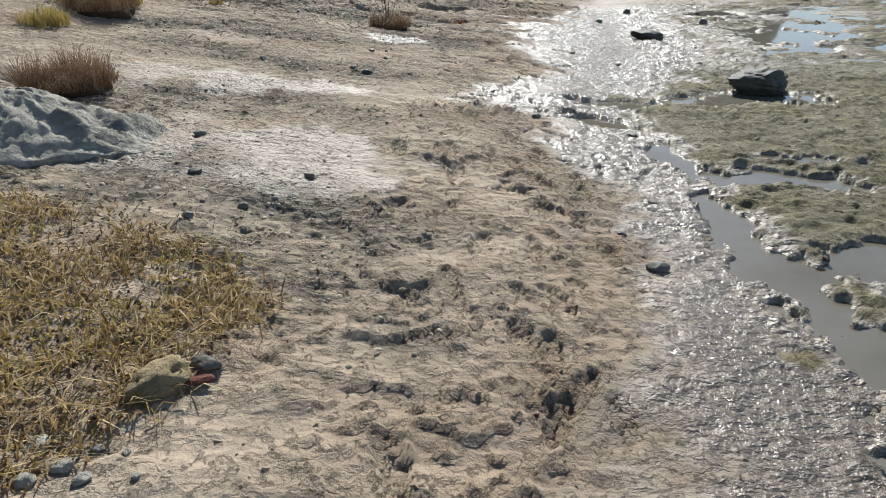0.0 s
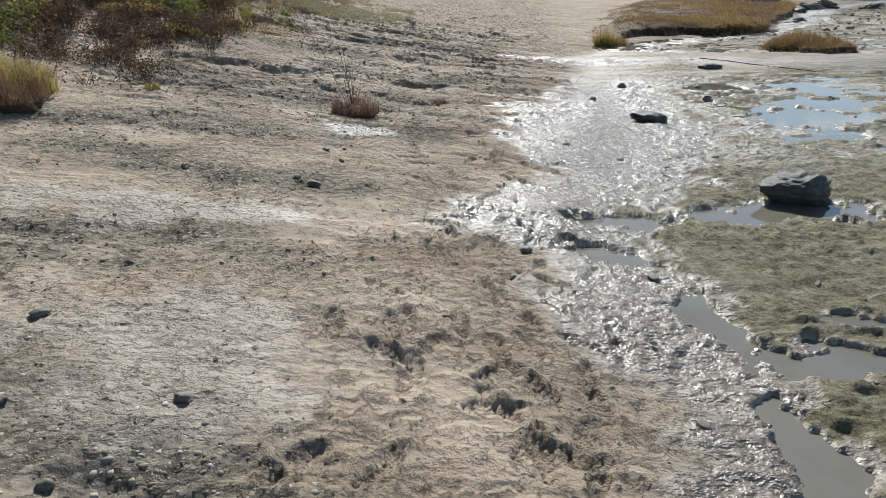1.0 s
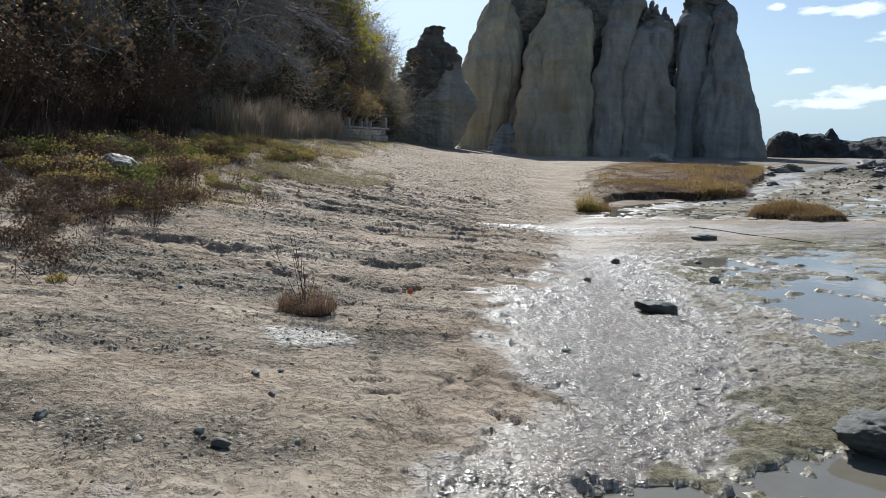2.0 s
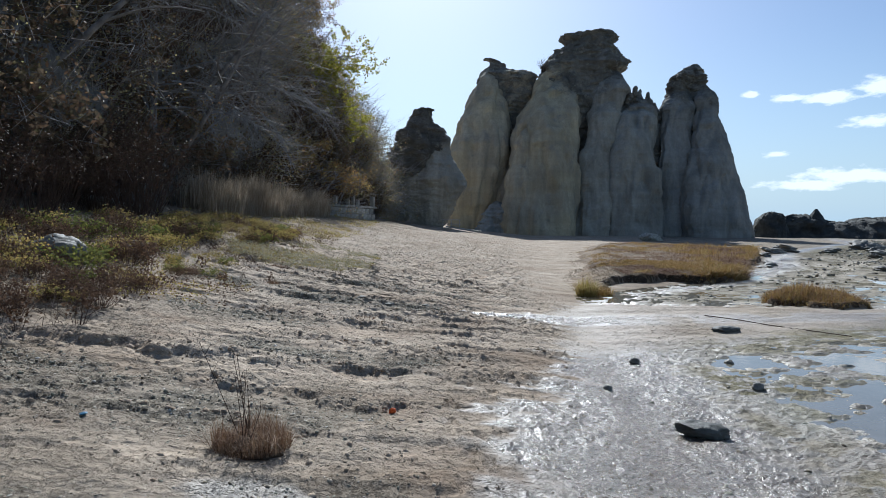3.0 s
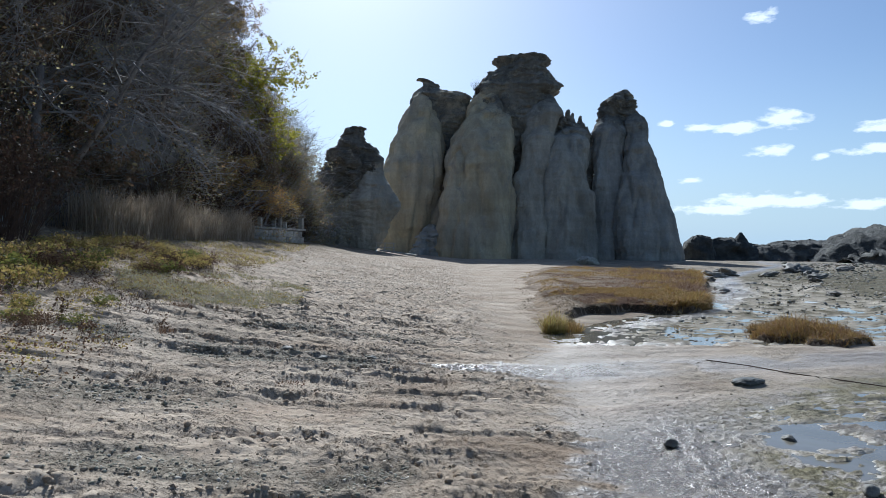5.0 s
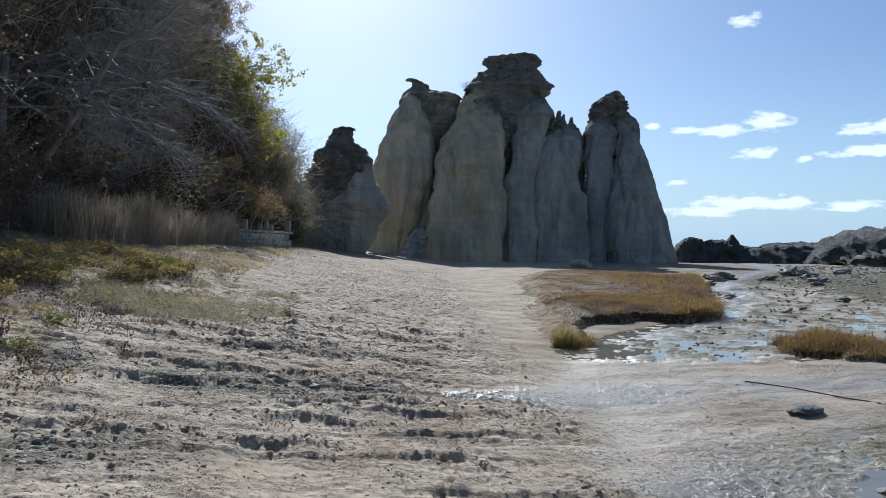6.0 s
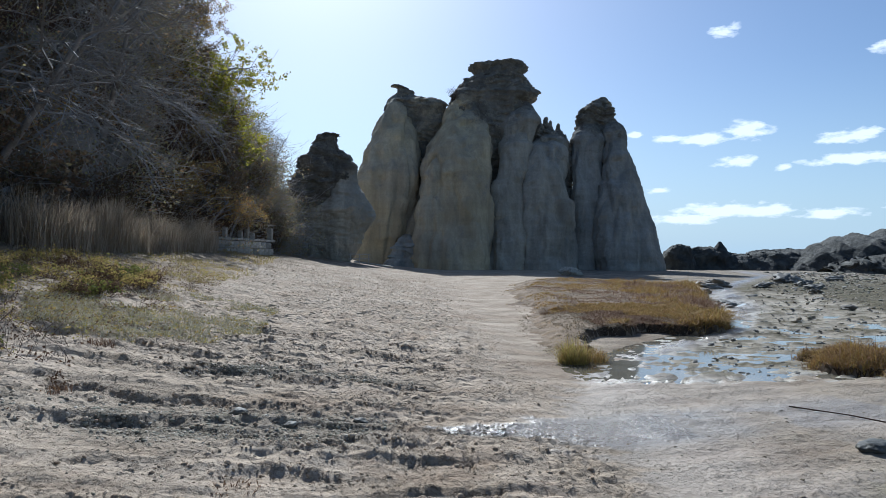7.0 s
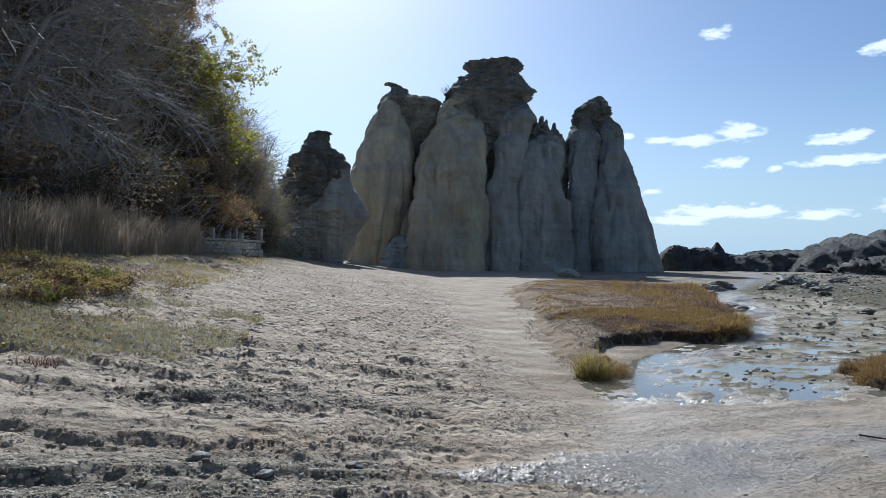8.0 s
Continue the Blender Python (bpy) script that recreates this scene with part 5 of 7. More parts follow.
r5 = np.random.default_rng(5)
NEAR_BANK = [p for p in BANK if p[1] < 29] + [(8.0, 30.0)]
q = np.vstack([scatter_in(NEAR_BANK, 80000, r5), scatter_in(BANK, 45000, r5)])
q = q + r5.normal(0, 0.12, q.shape) * smooth(q[:, 1], 20, 24)[:, None]
hq, edge = bank_height(q[:, 0], q[:, 1], BANK, TAIL, 0.25, 501)
back = to_line(q[:, 0], q[:, 1], np.array(TAIL, float))
broad = 1.5 * fbm(q[:, 0] * 0.6, q[:, 1] * 0.3, 0, 531, 5, 0.65)
front = np.clip(1 - edge / 1.4, 0, 1) * smooth(hq, 0.05, 0.15)
lush = np.clip(smooth(back + 2.2 * broad, 0.8, 4.0) * (0.5 + 0.9 * smooth(broad, -0.3, 0.4)) + 0.3 * front, 0, 1)
keep = (r5.uniform(0, 1, len(q)) < 0.10 + 0.9 * smooth(back + 1.6 * broad, 0.1, 2.2)) & (edge > -0.02)
q, front, lush, hq, broad = q[keep], front[keep], lush[keep], hq[keep], broad[keep]
b0 = np.column_stack([q, np.maximum(relief(q[:, 0], q[:, 1]) - 0.06 + 1.3 * hq, relief(q[:, 0], q[:, 1]) - 0.01)])
tip_ = smooth(q[:, 0] - 0.4 * (q[:, 1] - 23.5), 8.6, 10.6) * smooth(q[:, 0], 8.0, 10.0)
kind_ = lush + 0.35 * tip_ + r5.normal(0, 0.16, len(q)) + 0.45 * broad
dead = (fbm(q[:, 0] * 0.7, q[:, 1] * 0.4, 0, 536, 4, 0.6) + r5.normal(0, 0.08, len(q)) > 0.22 - 0.2 * tip_) & (lush > 0.3)
rich, dun = (kind_ > 0.62) & ~dead, (kind_ <= 0.62) & (kind_ > 0.3) & ~dead
tall = r5.uniform(0.25, 1.25, len(q)) * (0.7 + 0.6 * vnoise(q[:, 0] * 1.6, q[:, 1] * 1.6, 0, 533)) * (1 + 0.6 * vnoise(q[:, 0] * 6, q[:, 1] * 6, 0, 534))
V, F = blades(b0[rich], (0.04 + (0.06 + 0.07 * front + 0.16 * tip_) * tall)[rich], 0.011, 2.0, r5)
tagged(new("marsh_grass", fast_mesh("marsh_grass", V, F, [L_MARSH])), "tawny and rust-brown marsh grass along the bank's edge", "grass", kind="stuff")
V, F = blades(b0[dun], (0.03 + 0.05 * tall)[dun], 0.011, 2.4, r5)
tagged(new("dun_grass", fast_mesh("dun_grass", V, F, [L_DUN])), "low reddish brown grass over the bank's top", "grass", kind="stuff")
V, F = blades(b0[dead], (0.03 + (0.05 + 0.16 * tip_) * tall)[dead], 0.011, 2.2, r5)
tagged(new("dark_grass", fast_mesh("dark_grass", V, F, [L_RUST])), "dark withered patches in the bank's grass", "grass", kind="stuff")
pale = ~rich & ~dun & ~dead
V, F = blades(b0[pale], (0.02 + 0.04 * tall)[pale], 0.011, 2.6, r5)
tagged(new("bleached_grass", fast_mesh("bleached_grass", V, F, [L_PALEMARSH])), "short bleached marsh grass over the bank", "grass", kind="stuff")
q = scatter_in(ISLET, 12000, r5)
hq, e = bank_height(q[:, 0], q[:, 1], ISLET, None, 0.16, 521)
q, hq, e = q[e > 0], hq[e > 0], e[e > 0]
V, F = blades(np.column_stack([q, lie(q[:, 0], q[:, 1]) + 1.2 * hq - 0.04]), (0.14 + 0.22 * np.clip(e, 0, 1)) * r5.uniform(0.4, 1.2, len(q)) * (0.9 + 0.4 * vnoise(q[:, 0] * 2.5, q[:, 1] * 2.5, 0, 535)), 0.005, 1.5, r5)
tagged(new("islet_grass", fast_mesh("islet_grass", V, F, [L_MARSH])), "dense rusty orange marsh grass covering the islet", "grass", kind="stuff")


q = q[r5.uniform(0, 1, len(q)) < 0.16] + r5.normal(0, 0.04, (1, 2))
hq, e = bank_height(q[:, 0], q[:, 1], ISLET, None, 0.16, 521)
V, F = blades(np.column_stack([q, lie(q[:, 0], q[:, 1]) + 1.2 * np.maximum(hq, 0) - 0.04]), (0.16 + 0.26 * np.clip(e, 0, 1)) * r5.uniform(0.5, 1.2, len(q)), 0.005, 1.2, r5)
tagged(new("islet_sedge", fast_mesh("islet_sedge", V, F, [L_RUST])), "dark red-brown sedge among the islet's grass", "grass", kind="stuff")


def tuft(name, x, y, radius, height, n, mat, label, seed, lean=0.6, width=0.004, z=None):
    r = np.random.default_rng(seed)
    a, d = r.uniform(0, 2 * math.pi, n), radius * np.sqrt(r.uniform(0, 1, n))
    p = np.stack([np.cos(a) * d, np.sin(a) * d, np.full(n, -0.02)], -1)
    ob = new(name, fast_mesh(name, *blades(p, height * r.uniform(0.5, 1.1, n) * (1 - 0.4 * (d / radius) ** 2), width, lean, r), [mat]))
    ob.matrix_world = pose(x, y, drop(x, y) if z is None else z)
    return tagged(ob, label, "grass")


tuft("grass_clump", 4.95, 20.05, 0.26, 0.6, 700, L_YELLOW, "wispy yellow-green grass clump at the bank's corner", 541, 1.0, 0.005)
tuft("grass_clump", 5.35, 20.25, 0.34, 0.4, 500, L_MARSH, "rusty dry grass clump beside the undercut bank", 542, 1.0, 0.005)

# ---------- stones ----------
th = np.linspace(0, 2 * math.pi, 40, endpoint=False)
sz_ = np.linspace(0, 1, 30)[:, None]
sr = (1.25 * (1 - sz_) ** 0.9 + 0.12) * (1 + 0.16 * fbm(2 * np.cos(th) + 0 * sz_, 2 * np.sin(th) + 0 * sz_, sz_ * 4 + 0 * th, 345, 4))
spike = new("rock_spike", fast_mesh("rock_spike", np.stack([sr * np.cos(th), sr * np.sin(th), 2.2 * sz_ + 0 * th], -1).reshape(-1, 3), grid_faces(40, 30, True), [M_DARKROCK], None, True))
spike.matrix_world = FAR @ pose(34.0, 79.6, 1.65)
tagged(spike, "small pointed dark rock standing on the outcrop", "rock")
nt, nr = 110, 46
th = np.linspace(0, 2 * math.pi, nt, endpoint=False)
rr_ = np.concatenate([np.linspace(0.02, 1, nr - 3), [1.0, 0.985, 0.96]])
reach = 1 + 0.13 * np.sin(2 * th + 0.6) + 0.07 * np.sin(3 * th + 2.0) + 0.05 * np.sin(7 * th)
BX, BY = rr_[:, None] * reach * np.cos(th) * 0.78, rr_[:, None] * reach * np.sin(th) * 0.5
rise = 0.07 + 0.25 * np.clip(1 - rr_ ** 1.5, 0, 1)
rise[-3:] = (0.05, -0.02, -0.14)
ridge_line = 0.11 * np.clip(1 - abs(BY - 0.12 - 0.15 * BX) / 0.3, 0, 1) * (1 - rr_[:, None] ** 3)
BZ = rise[:, None] + ridge_line + (0.04 * fbm(BX * 4.5, BY * 4.5, 0, 611, 5, 0.65) - 0.03 * np.clip(fbm(BX * 9, BY * 9, 0, 613, 3), 0, 1)) * smooth(1.02 - rr_[:, None], 0.0, 0.12)
boulder = new("boulder", fast_mesh("boulder", np.stack([BX, BY, BZ], -1).reshape(-1, 3), grid_faces(nt, nr, True), [M_BOULDER], None, True))
boulder.matrix_world = pose(-2.36, 3.5, drop(-1.75, 3.3) - 0.01, -4, 6, 22) @ Matrix.Scale(0.92, 4)
tagged(boulder, "large pale pitted boulder half sunk in the sand", "boulder")
rock("slab_rock", 3.1, 6.3, (0.34, 0.22, 0.15), 612, M_SLATE, "layered grey slab standing tilted in a shallow pool", -8, 0.18, 5, 0.10, 0.035, (-8, 4), "rock", detail=5)
rock("flat_stone", 2.88, 9.42, (0.24, 0.13, 0.07), 613, M_SLATE, "flat dark stone lying on wet mud", -15, 0.1, 8, 0.1, 0.03, (4, 6), "stone")
rock("flat_stone", 5.66, 14.42, (0.27, 0.14, 0.055), 614, M_SLATE, "dark weathered stone on the smooth sand bar", 20, 0.15, 8, 0.14, 0, (0, 0), "stone")
rock("broken_stone", -0.87, 1.56, (0.12, 0.075, 0.055), 615, rough_stuff("ochre_stone", (0.20, 0.15, 0.08), (0.42, 0.34, 0.20), 14.0, 0.85, 0.9, 0.02), "yellowish broken stone at the edge of dry grass", 35, 0.3, 8, 0.16, 0.03, (8, -10), "stone")
rock("pebble", -0.77, 1.68, (0.055, 0.04, 0.03), 616, M_STONE, "bluish grey pebble beside a broken stone", 10, 0.2, 7, 0.06)
rock("grey_boulder", -4.75, 13.85, (0.42, 0.32, 0.29), 617, M_STONE, "rounded grey boulder among weeds at the bank", 30, 0.3, 8, 0.07, 0, (0, 0), "boulder", detail=5)
rock("foot_boulder", 22.4, 60.6, (1.15, 0.8, 0.55), 618, M_BOULDER, "pale boulder at the foot of the pillars", 20, 0.25, 9, 0.12, 0, (0, 8), "boulder")
rock("brick_shard", -0.76, 1.59, (0.05, 0.022, 0.014), 619, rough_stuff("red_brown_shard", (0.12, 0.045, 0.035), (0.20, 0.08, 0.06), 9.0), "dark red broken shard under a stone", 15, 0.2, 8, 0.05)
SMALL = [(-0.69, 5.93, 0.085), (-0.83, 6.03, 0.05), (-1.1, 5.92, 0.055), (-1.67, 6.1, 0.07), (-0.57, 6.55, 0.05), (-0.74, 6.85, 0.06), (-0.6, 6.95, 0.05), (1.46, 4.8, 0.075), (1.47, 4.27, 0.05), (1.22, 3.44, 0.06),
         (0.92, 3.0, 0.05), (1.0, 2.62, 0.085), (-1.51, 3.87, 0.075), (-0.41, 15.34, 0.11), (0.07, 15.14, 0.08), (0.72, 15.35, 0.09), (1.35, 5.25, 0.06), (0.75, 5.05, 0.07), (2.0, 7.5, 0.06), (2.35, 7.2, 0.05), (1.25, 7.1, 0.08),
         (1.55, 7.9, 0.06), (3.3, 12.2, 0.1), (4.2, 10.9, 0.1), (4.6, 12.3, 0.09), (2.5, 10.8, 0.07), (1.7, 1.95, 0.06), (0.62, 4.7, 0.05), (-1.2, 2.75, 0.05), (-1.0, 2.95, 0.045), (-1.35, 3.3, 0.06), (-0.75, 3.4, 0.05)]
for i, (x, y, a) in enumerate(SMALL):
    a = a * (0.62 if y < 9 else 0.85)
    rr = np.random.default_rng(700 + i)
    rock("shore_stone", x, y, (a, a * rr.uniform(0.6, 0.9), a * rr.uniform(0.4, 0.65)), 720 + i, M_STONE, "small dark grey stone lying loose on the sand", rr.uniform(0, 180), 0.25, 5, 0.14, 0, (0, 0), "stone", "loose shore stones", detail=3)
for i, (x, y, a) in enumerate(((-1.0, 1.24, 0.032), (-0.93, 1.2, 0.026), (-1.1, 1.3, 0.04), (-0.86, 1.3, 0.018), (-0.95, 1.32, 0.02), (-1.06, 1.18, 0.03), (-0.8, 1.22, 0.014), (-0.9, 1.4, 0.02))):
    rock("pale_pebble", x, y, (a, a * 0.75, a * 0.5), 760 + i, M_BOULDER, "small pale pebble at the edge of dry grass", 40 * i, 0.2, 5, 0.1, 0, (0, 0), "stone", "pale pebbles", detail=3)
FAR_ROCKS = [(22.7, 41.6, 1.0), (16.0, 31.0, 0.7), (32.0, 46.8, 1.4), (19.6, 29.0, 0.4), (24.5, 43.5, 1.0), (26.5, 42.0, 0.8), (35.0, 50.0, 1.3), (28.0, 40.0, 0.7), (17.2, 32.6, 0.6), (21.0, 36.0, 0.5), (23.0, 34.0, 0.5), (30.0, 43.0, 0.8), (25.5, 37.0, 0.6), (20.5, 39.0, 0.8), (38.0, 49.0, 1.0)]
for i, (x, y, a) in enumerate(FAR_ROCKS):
    rr = np.random.default_rng(800 + i)
    rock("shore_rock", x, y, (a * 0.8, a * 0.6, a * rr.uniform(0.22, 0.36)), 820 + i, M_STONE, "dark angular rock resting on the tidal flat", rr.uniform(0, 180), 0.25, 12, 0.28, 0.03, (rr.uniform(-14, 14), rr.uniform(-14, 14)), "rock", "rocks on the flat", detail=4)

r6 = np.random.default_rng(6)
x, y = r6.uniform(-3.4, 2.0, 150000), r6.uniform(0.9, 18.5, 150000)
k = r6.uniform(0, 1, len(x)) < gravelly(x, y) ** 1.5 * 0.75
x, y = x[k][:19000], y[k][:19000]
sz = 0.006 + 0.015 * r6.uniform(0, 1, len(x)) ** 3 + smooth(y, 7, 13) * (0.003 + 0.017 * r6.uniform(0, 1, len(x)) ** 3)
k = Nodes("mixed_pebbles")
pc = k.ramp(k.island(), (0.0, (0.13, 0.105, 0.075)), (0.25, (0.28, 0.235, 0.17)), (0.45, (0.18, 0.18, 0.14)), (0.65, (0.27, 0.255, 0.20)), (0.85, (0.40, 0.34, 0.26)), (1.0, (0.52, 0.48, 0.42)))
M_PEBBLE = k.surface(k.mix(0.4, pc, k.ramp(k.noise(60, 4), (0.3, 0.6), (0.7, 1.1)), "MULTIPLY"), 0.88, k.bump(k.noise(150, 3), 0.4, 0.003), 0.12)
tagged(new("gravel", fast_mesh("gravel", *pebbles(on_ground(x, y, sz * 0.35), sz, r6, 0.8), [M_PEBBLE], None, True)), "grey and greenish pebbles washed out of the sand", "gravel", kind="stuff")
k = Nodes("sand_crumb")
M_CRUMB = k.surface(k.ramp(k.island(), (0.0, (0.20, 0.16, 0.11)), (0.7, (0.34, 0.27, 0.20)), (1.0, (0.16, 0.14, 0.11))), 0.9, k.bump(k.noise(120, 4), 0.6, 0.004), 0.2)
x, y = r6.uniform(-4.2, 4.2, 60000), 0.9 + 19.5 * r6.uniform(0, 1, 60000) ** 0.9
k = (inland(x, y) > 0.35) & (r6.uniform(0, 1, len(x)) < 0.35 + 0.65 * smooth(fbm(x * 1.3, y * 1.3, 0, 91, 3), -0.1, 0.5))
x, y = x[k][:26000], y[k][:26000]
tagged(new("sand_crumbs", fast_mesh("sand_crumbs", *pebbles(on_ground(x, y, 0.002), 0.004 + 0.014 * r6.uniform(0, 1, len(x)) ** 4 + 0.008 * (y > 8) * r6.uniform(0, 1, len(x)) ** 3, r6, 0.75, True), [M_CRUMB])), "crumbs and clods of trampled damp sand", "sand", kind="stuff")
# lumps broken from the small ledges, lying below them, and loose clods elsewhere
cx, cy = [], []
for (y0, amp), edge, on in CUTS:
    m = int(4200 * amp)
    i = r6.integers(0, len(CUT_X), m * 4)
    i = i[r6.uniform(0, 1, len(i)) < on[i]][:m]
    cx.append(CUT_X[i])
    cy.append(edge[i] - np.abs(r6.normal(0, 0.12, len(i))) + 0.04)
ux, uy = r6.uniform(-4.2, 3.2, 26000), 1.2 + 20 * r6.uniform(0, 1, 26000)
k = (shore(ux, uy) > 0.9) & (inland(ux, uy) > 0.7) & (r6.uniform(0, 1, len(ux)) < 0.03 + 0.6 * smooth(fbm(ux * 0.9, uy * 1.3, 0, 85, 3), 0.0, 0.45) * smooth(uy, 5, 10))
cx, cy = np.concatenate(cx + [ux[k][:2200]]), np.concatenate(cy + [uy[k][:2200]])
sz = (0.008 + 0.030 * r6.uniform(0, 1, len(cx)) ** 3) * (0.45 + 0.55 * smooth(cy, 4, 10))
k = Nodes("damp_sand_clod")
cc = k.ramp(k.island(), (0.0, (0.30, 0.225, 0.155)), (0.6, (0.43, 0.34, 0.25)), (1.0, (0.50, 0.41, 0.31)))
cc = k.mix(0.5, cc, k.ramp(k.noise(60, 5, 0.7), (0.3, 0.6), (0.7, 1.1)), "MULTIPLY")
M_CLOD = k.surface(cc, 0.93, k.bump(k.noise(70, 6, 0.72), 1.0, 0.012), 0.15)
tagged(new("sand_clods", fast_mesh("sand_clods", *pebbles(on_ground(cx, cy, sz * 0.15), sz, r6, 0.8), [M_CLOD], None, True)), "rounded clods of damp sand fallen from small ledges", "sand", kind="stuff")
x, y = r6.uniform(-6, 12, 40000), r6.uniform(17, 50, 40000)
k = (inland(x, y) > 0.6) & (shore(x, y) > 1.0) & (r6.uniform(0, 1, len(x)) < 0.2 + 0.8 * smooth(fbm(x * 0.8, y * 0.8, 0, 92, 3), -0.2, 0.5))
x, y = x[k][:14000], y[k][:14000]
tagged(new("far_clods", fast_mesh("far_clods", *pebbles(on_ground(x, y, 0.008), 0.012 + 0.045 * r6.uniform(0, 1, len(x)) ** 3, r6, 0.5, True), [M_CLOD])), "lumps of trampled sand up the beach", "sand", kind="stuff")
x, y = r6.uniform(6, 55, 26000), r6.uniform(19, 66, 26000)
k = (shore(x, y) < -1.5) & (pools(x, y) < -0.05)
x, y = x[k][:9000], y[k][:9000]
tagged(new("rubble", fast_mesh("rubble", *pebbles(on_ground(x, y), (0.010 + 0.0007 * y) + (0.02 + 0.0034 * y) * r6.uniform(0, 1, len(x)) ** 6, r6, 0.6), [M_PEBBLE])), "dark rubble strewn over the far tidal flat", "rubble", kind="stuff")
x, y = r6.uniform(1.2, 12, 9000), r6.uniform(1.2, 16, 9000)
k = (shore(x, y) < 0.2) & ((pools(x, y) < -0.02) | (y > 7)) & (r6.uniform(0, 1, len(x)) < 0.3)
x, y = x[k], y[k]
tagged(new("mud_lumps", fast_mesh("mud_lumps", *pebbles(on_ground(x, y, 0.003), 0.006 + 0.03 * r6.uniform(0, 1, len(x)) ** 4, r6, 0.5), [M_PEBBLE])), "dark lumps and bits of weed on wet mud", "mud", kind="stuff")

x, y = r6.uniform(5.5, 24, 9000), r6.uniform(18.3, 36, 9000)
k = (shore(x, y) < -0.6) & (r6.uniform(0, 1, len(x)) < 0.25 + 0.75 * smooth(fbm(x * 0.9, y * 0.9, 0, 93, 3), -0.1, 0.4))
x, y = x[k][:3200], y[k][:3200]
tagged(new("creek_stones", fast_mesh("creek_stones", *pebbles(np.column_stack([x, y, np.maximum(relief(x, y), WATER) - 0.004]), 0.014 + 0.075 * r6.uniform(0, 1, len(x)) ** 4, r6, 0.55), [M_STONE])), "dark weed-covered stones in the creek", "stones", kind="stuff")

# ---------- dry grass patch and tussocks ----------
r8 = np.random.default_rng(8)
q = scatter_in(PATCH, 15000, r8)
q = q + r8.normal(0, 0.05, q.shape)
k = r8.uniform(0, 1, len(q)) < 0.12 + 0.88 * smooth(fbm(q[:, 0] * 4.5, q[:, 1] * 4.5, 0, 95, 3), -0.2, 0.4)
q = q[k]
V, F = blades(on_ground(q[:, 0], q[:, 1]), 0.02 + 0.06 * r8.uniform(0, 1, len(q)) ** 2, 0.0032, 2.2, r8)
tagged(new("dry_grass", fast_mesh("dry_grass", V, F, [L_DRYGRASS])), "trodden straw-coloured grass at the edge of sand", "grass", kind="stuff")
q = np.column_stack([r8.uniform(-2.6, -0.5, 3500), r8.uniform(1.0, 2.9, 3500)])
q = q[inside(q[:, 0], q[:, 1], np.array(PATCH))]
V, F = leaves(on_ground(q[:, 0], q[:, 1]) + [0, 0, 0.008], 0.022 * r8.uniform(0.4, 1.3, len(q)), r8, 0.7)
q2 = scatter_in(PATCH, 9000, r8)
q2 = q2[smooth(fbm(q2[:, 0] * 2.2, q2[:, 1] * 2.2, 0, 98, 3, 0.6), -0.05, 0.3) > r8.uniform(0, 1, len(q2))]
tagged(new("moss", fast_mesh("moss", *blades(on_ground(q2[:, 0], q2[:, 1]), 0.012 + 0.025 * r8.uniform(0, 1, len(q2)), 0.003, 1.5, r8), [L_MOSS])), "yellow-green mossy tufts between straw", "moss", kind="stuff")
tagged(new("leaf_litter", fast_mesh("leaf_litter", V, F, [L_BROWN])), "withered leaf litter between grass blades", "litter", kind="stuff")


def tussock(x, y, radius, height, n, label, seed, stalk=0.0):
    """A dense wiry tussock on a dark peaty foot."""
    r = np.random.default_rng(seed)
    top = new("tussock")
    a, d = r.uniform(0, 2 * math.pi, n), radius * np.sqrt(r.uniform(0, 1, n))
    p = np.stack([np.cos(a) * d * 0.8, np.sin(a) * d * 0.8, np.full(n, 0.0)], -1)
    out = np.stack([np.cos(a), np.sin(a), np.zeros(n)], -1)
    h = height * r.uniform(0.3, 1.0, n) * (0.75 + 0.45 * np.sin(a * 3 + seed) * (d / radius))
    tip = p + out * (0.35 * radius * (d / radius))[:, None] + r.normal(0, 0.3, (n, 3)) * radius + np.array([0, 0, 1.0]) * h[:, None]
    tip[:, 2] = np.maximum(tip[:, 2], 0.02)
    part("wiry_grass", fast_mesh("wiry_grass", *blades(p * np.array([1.1, 1.1, 0]) + [0, 0, 0.12 * height], h * 0.95, 0.0017, 1.1, r), [L_RUST]), None, top)
    bm = bmesh.new()
    bmesh.ops.create_icosphere(bm, subdivisions=3, radius=1)
    for v in bm.verts:
        k = 1 + 0.2 * noise.noise(v.co * 2.5)
        v.co = Vector((v.co.x * radius * 0.72 * k, v.co.y * radius * 0.7 * k, max(v.co.z, -0.3) * height * 0.34 * k))
    part("foot", bm, M_PEAT, top, "dark peaty root mass")
    if stalk:
        m = 9
        a0 = np.column_stack([r.normal(-0.1 * radius, 0.12 * radius, (m, 2)), np.zeros(m)])
        b0 = a0 + np.column_stack([r.normal(0, 0.07, (m, 2)), stalk * r.uniform(0.35, 1.0, m)])
        f2 = r.uniform(0.4, 1, m * 5)[:, None]
        j = np.repeat(np.arange(m), 5)
        c0 = a0[j] * (1 - f2) + b0[j] * f2
        c1 = c0 + r.normal(0, 0.035, (m * 5, 3)) + [0, 0, 0.04]
        part("dry_stalk", fast_mesh("dry_stalk", *joined(sticks(a0, b0, 0.003, 0.0015), sticks(c0, c1, 0.0016, 0.001)), [M_TWIG]), None, top)
    top.matrix_world = pose(x, y, drop(x, y) - 0.01)
    return tagged(top, label, "tussock")


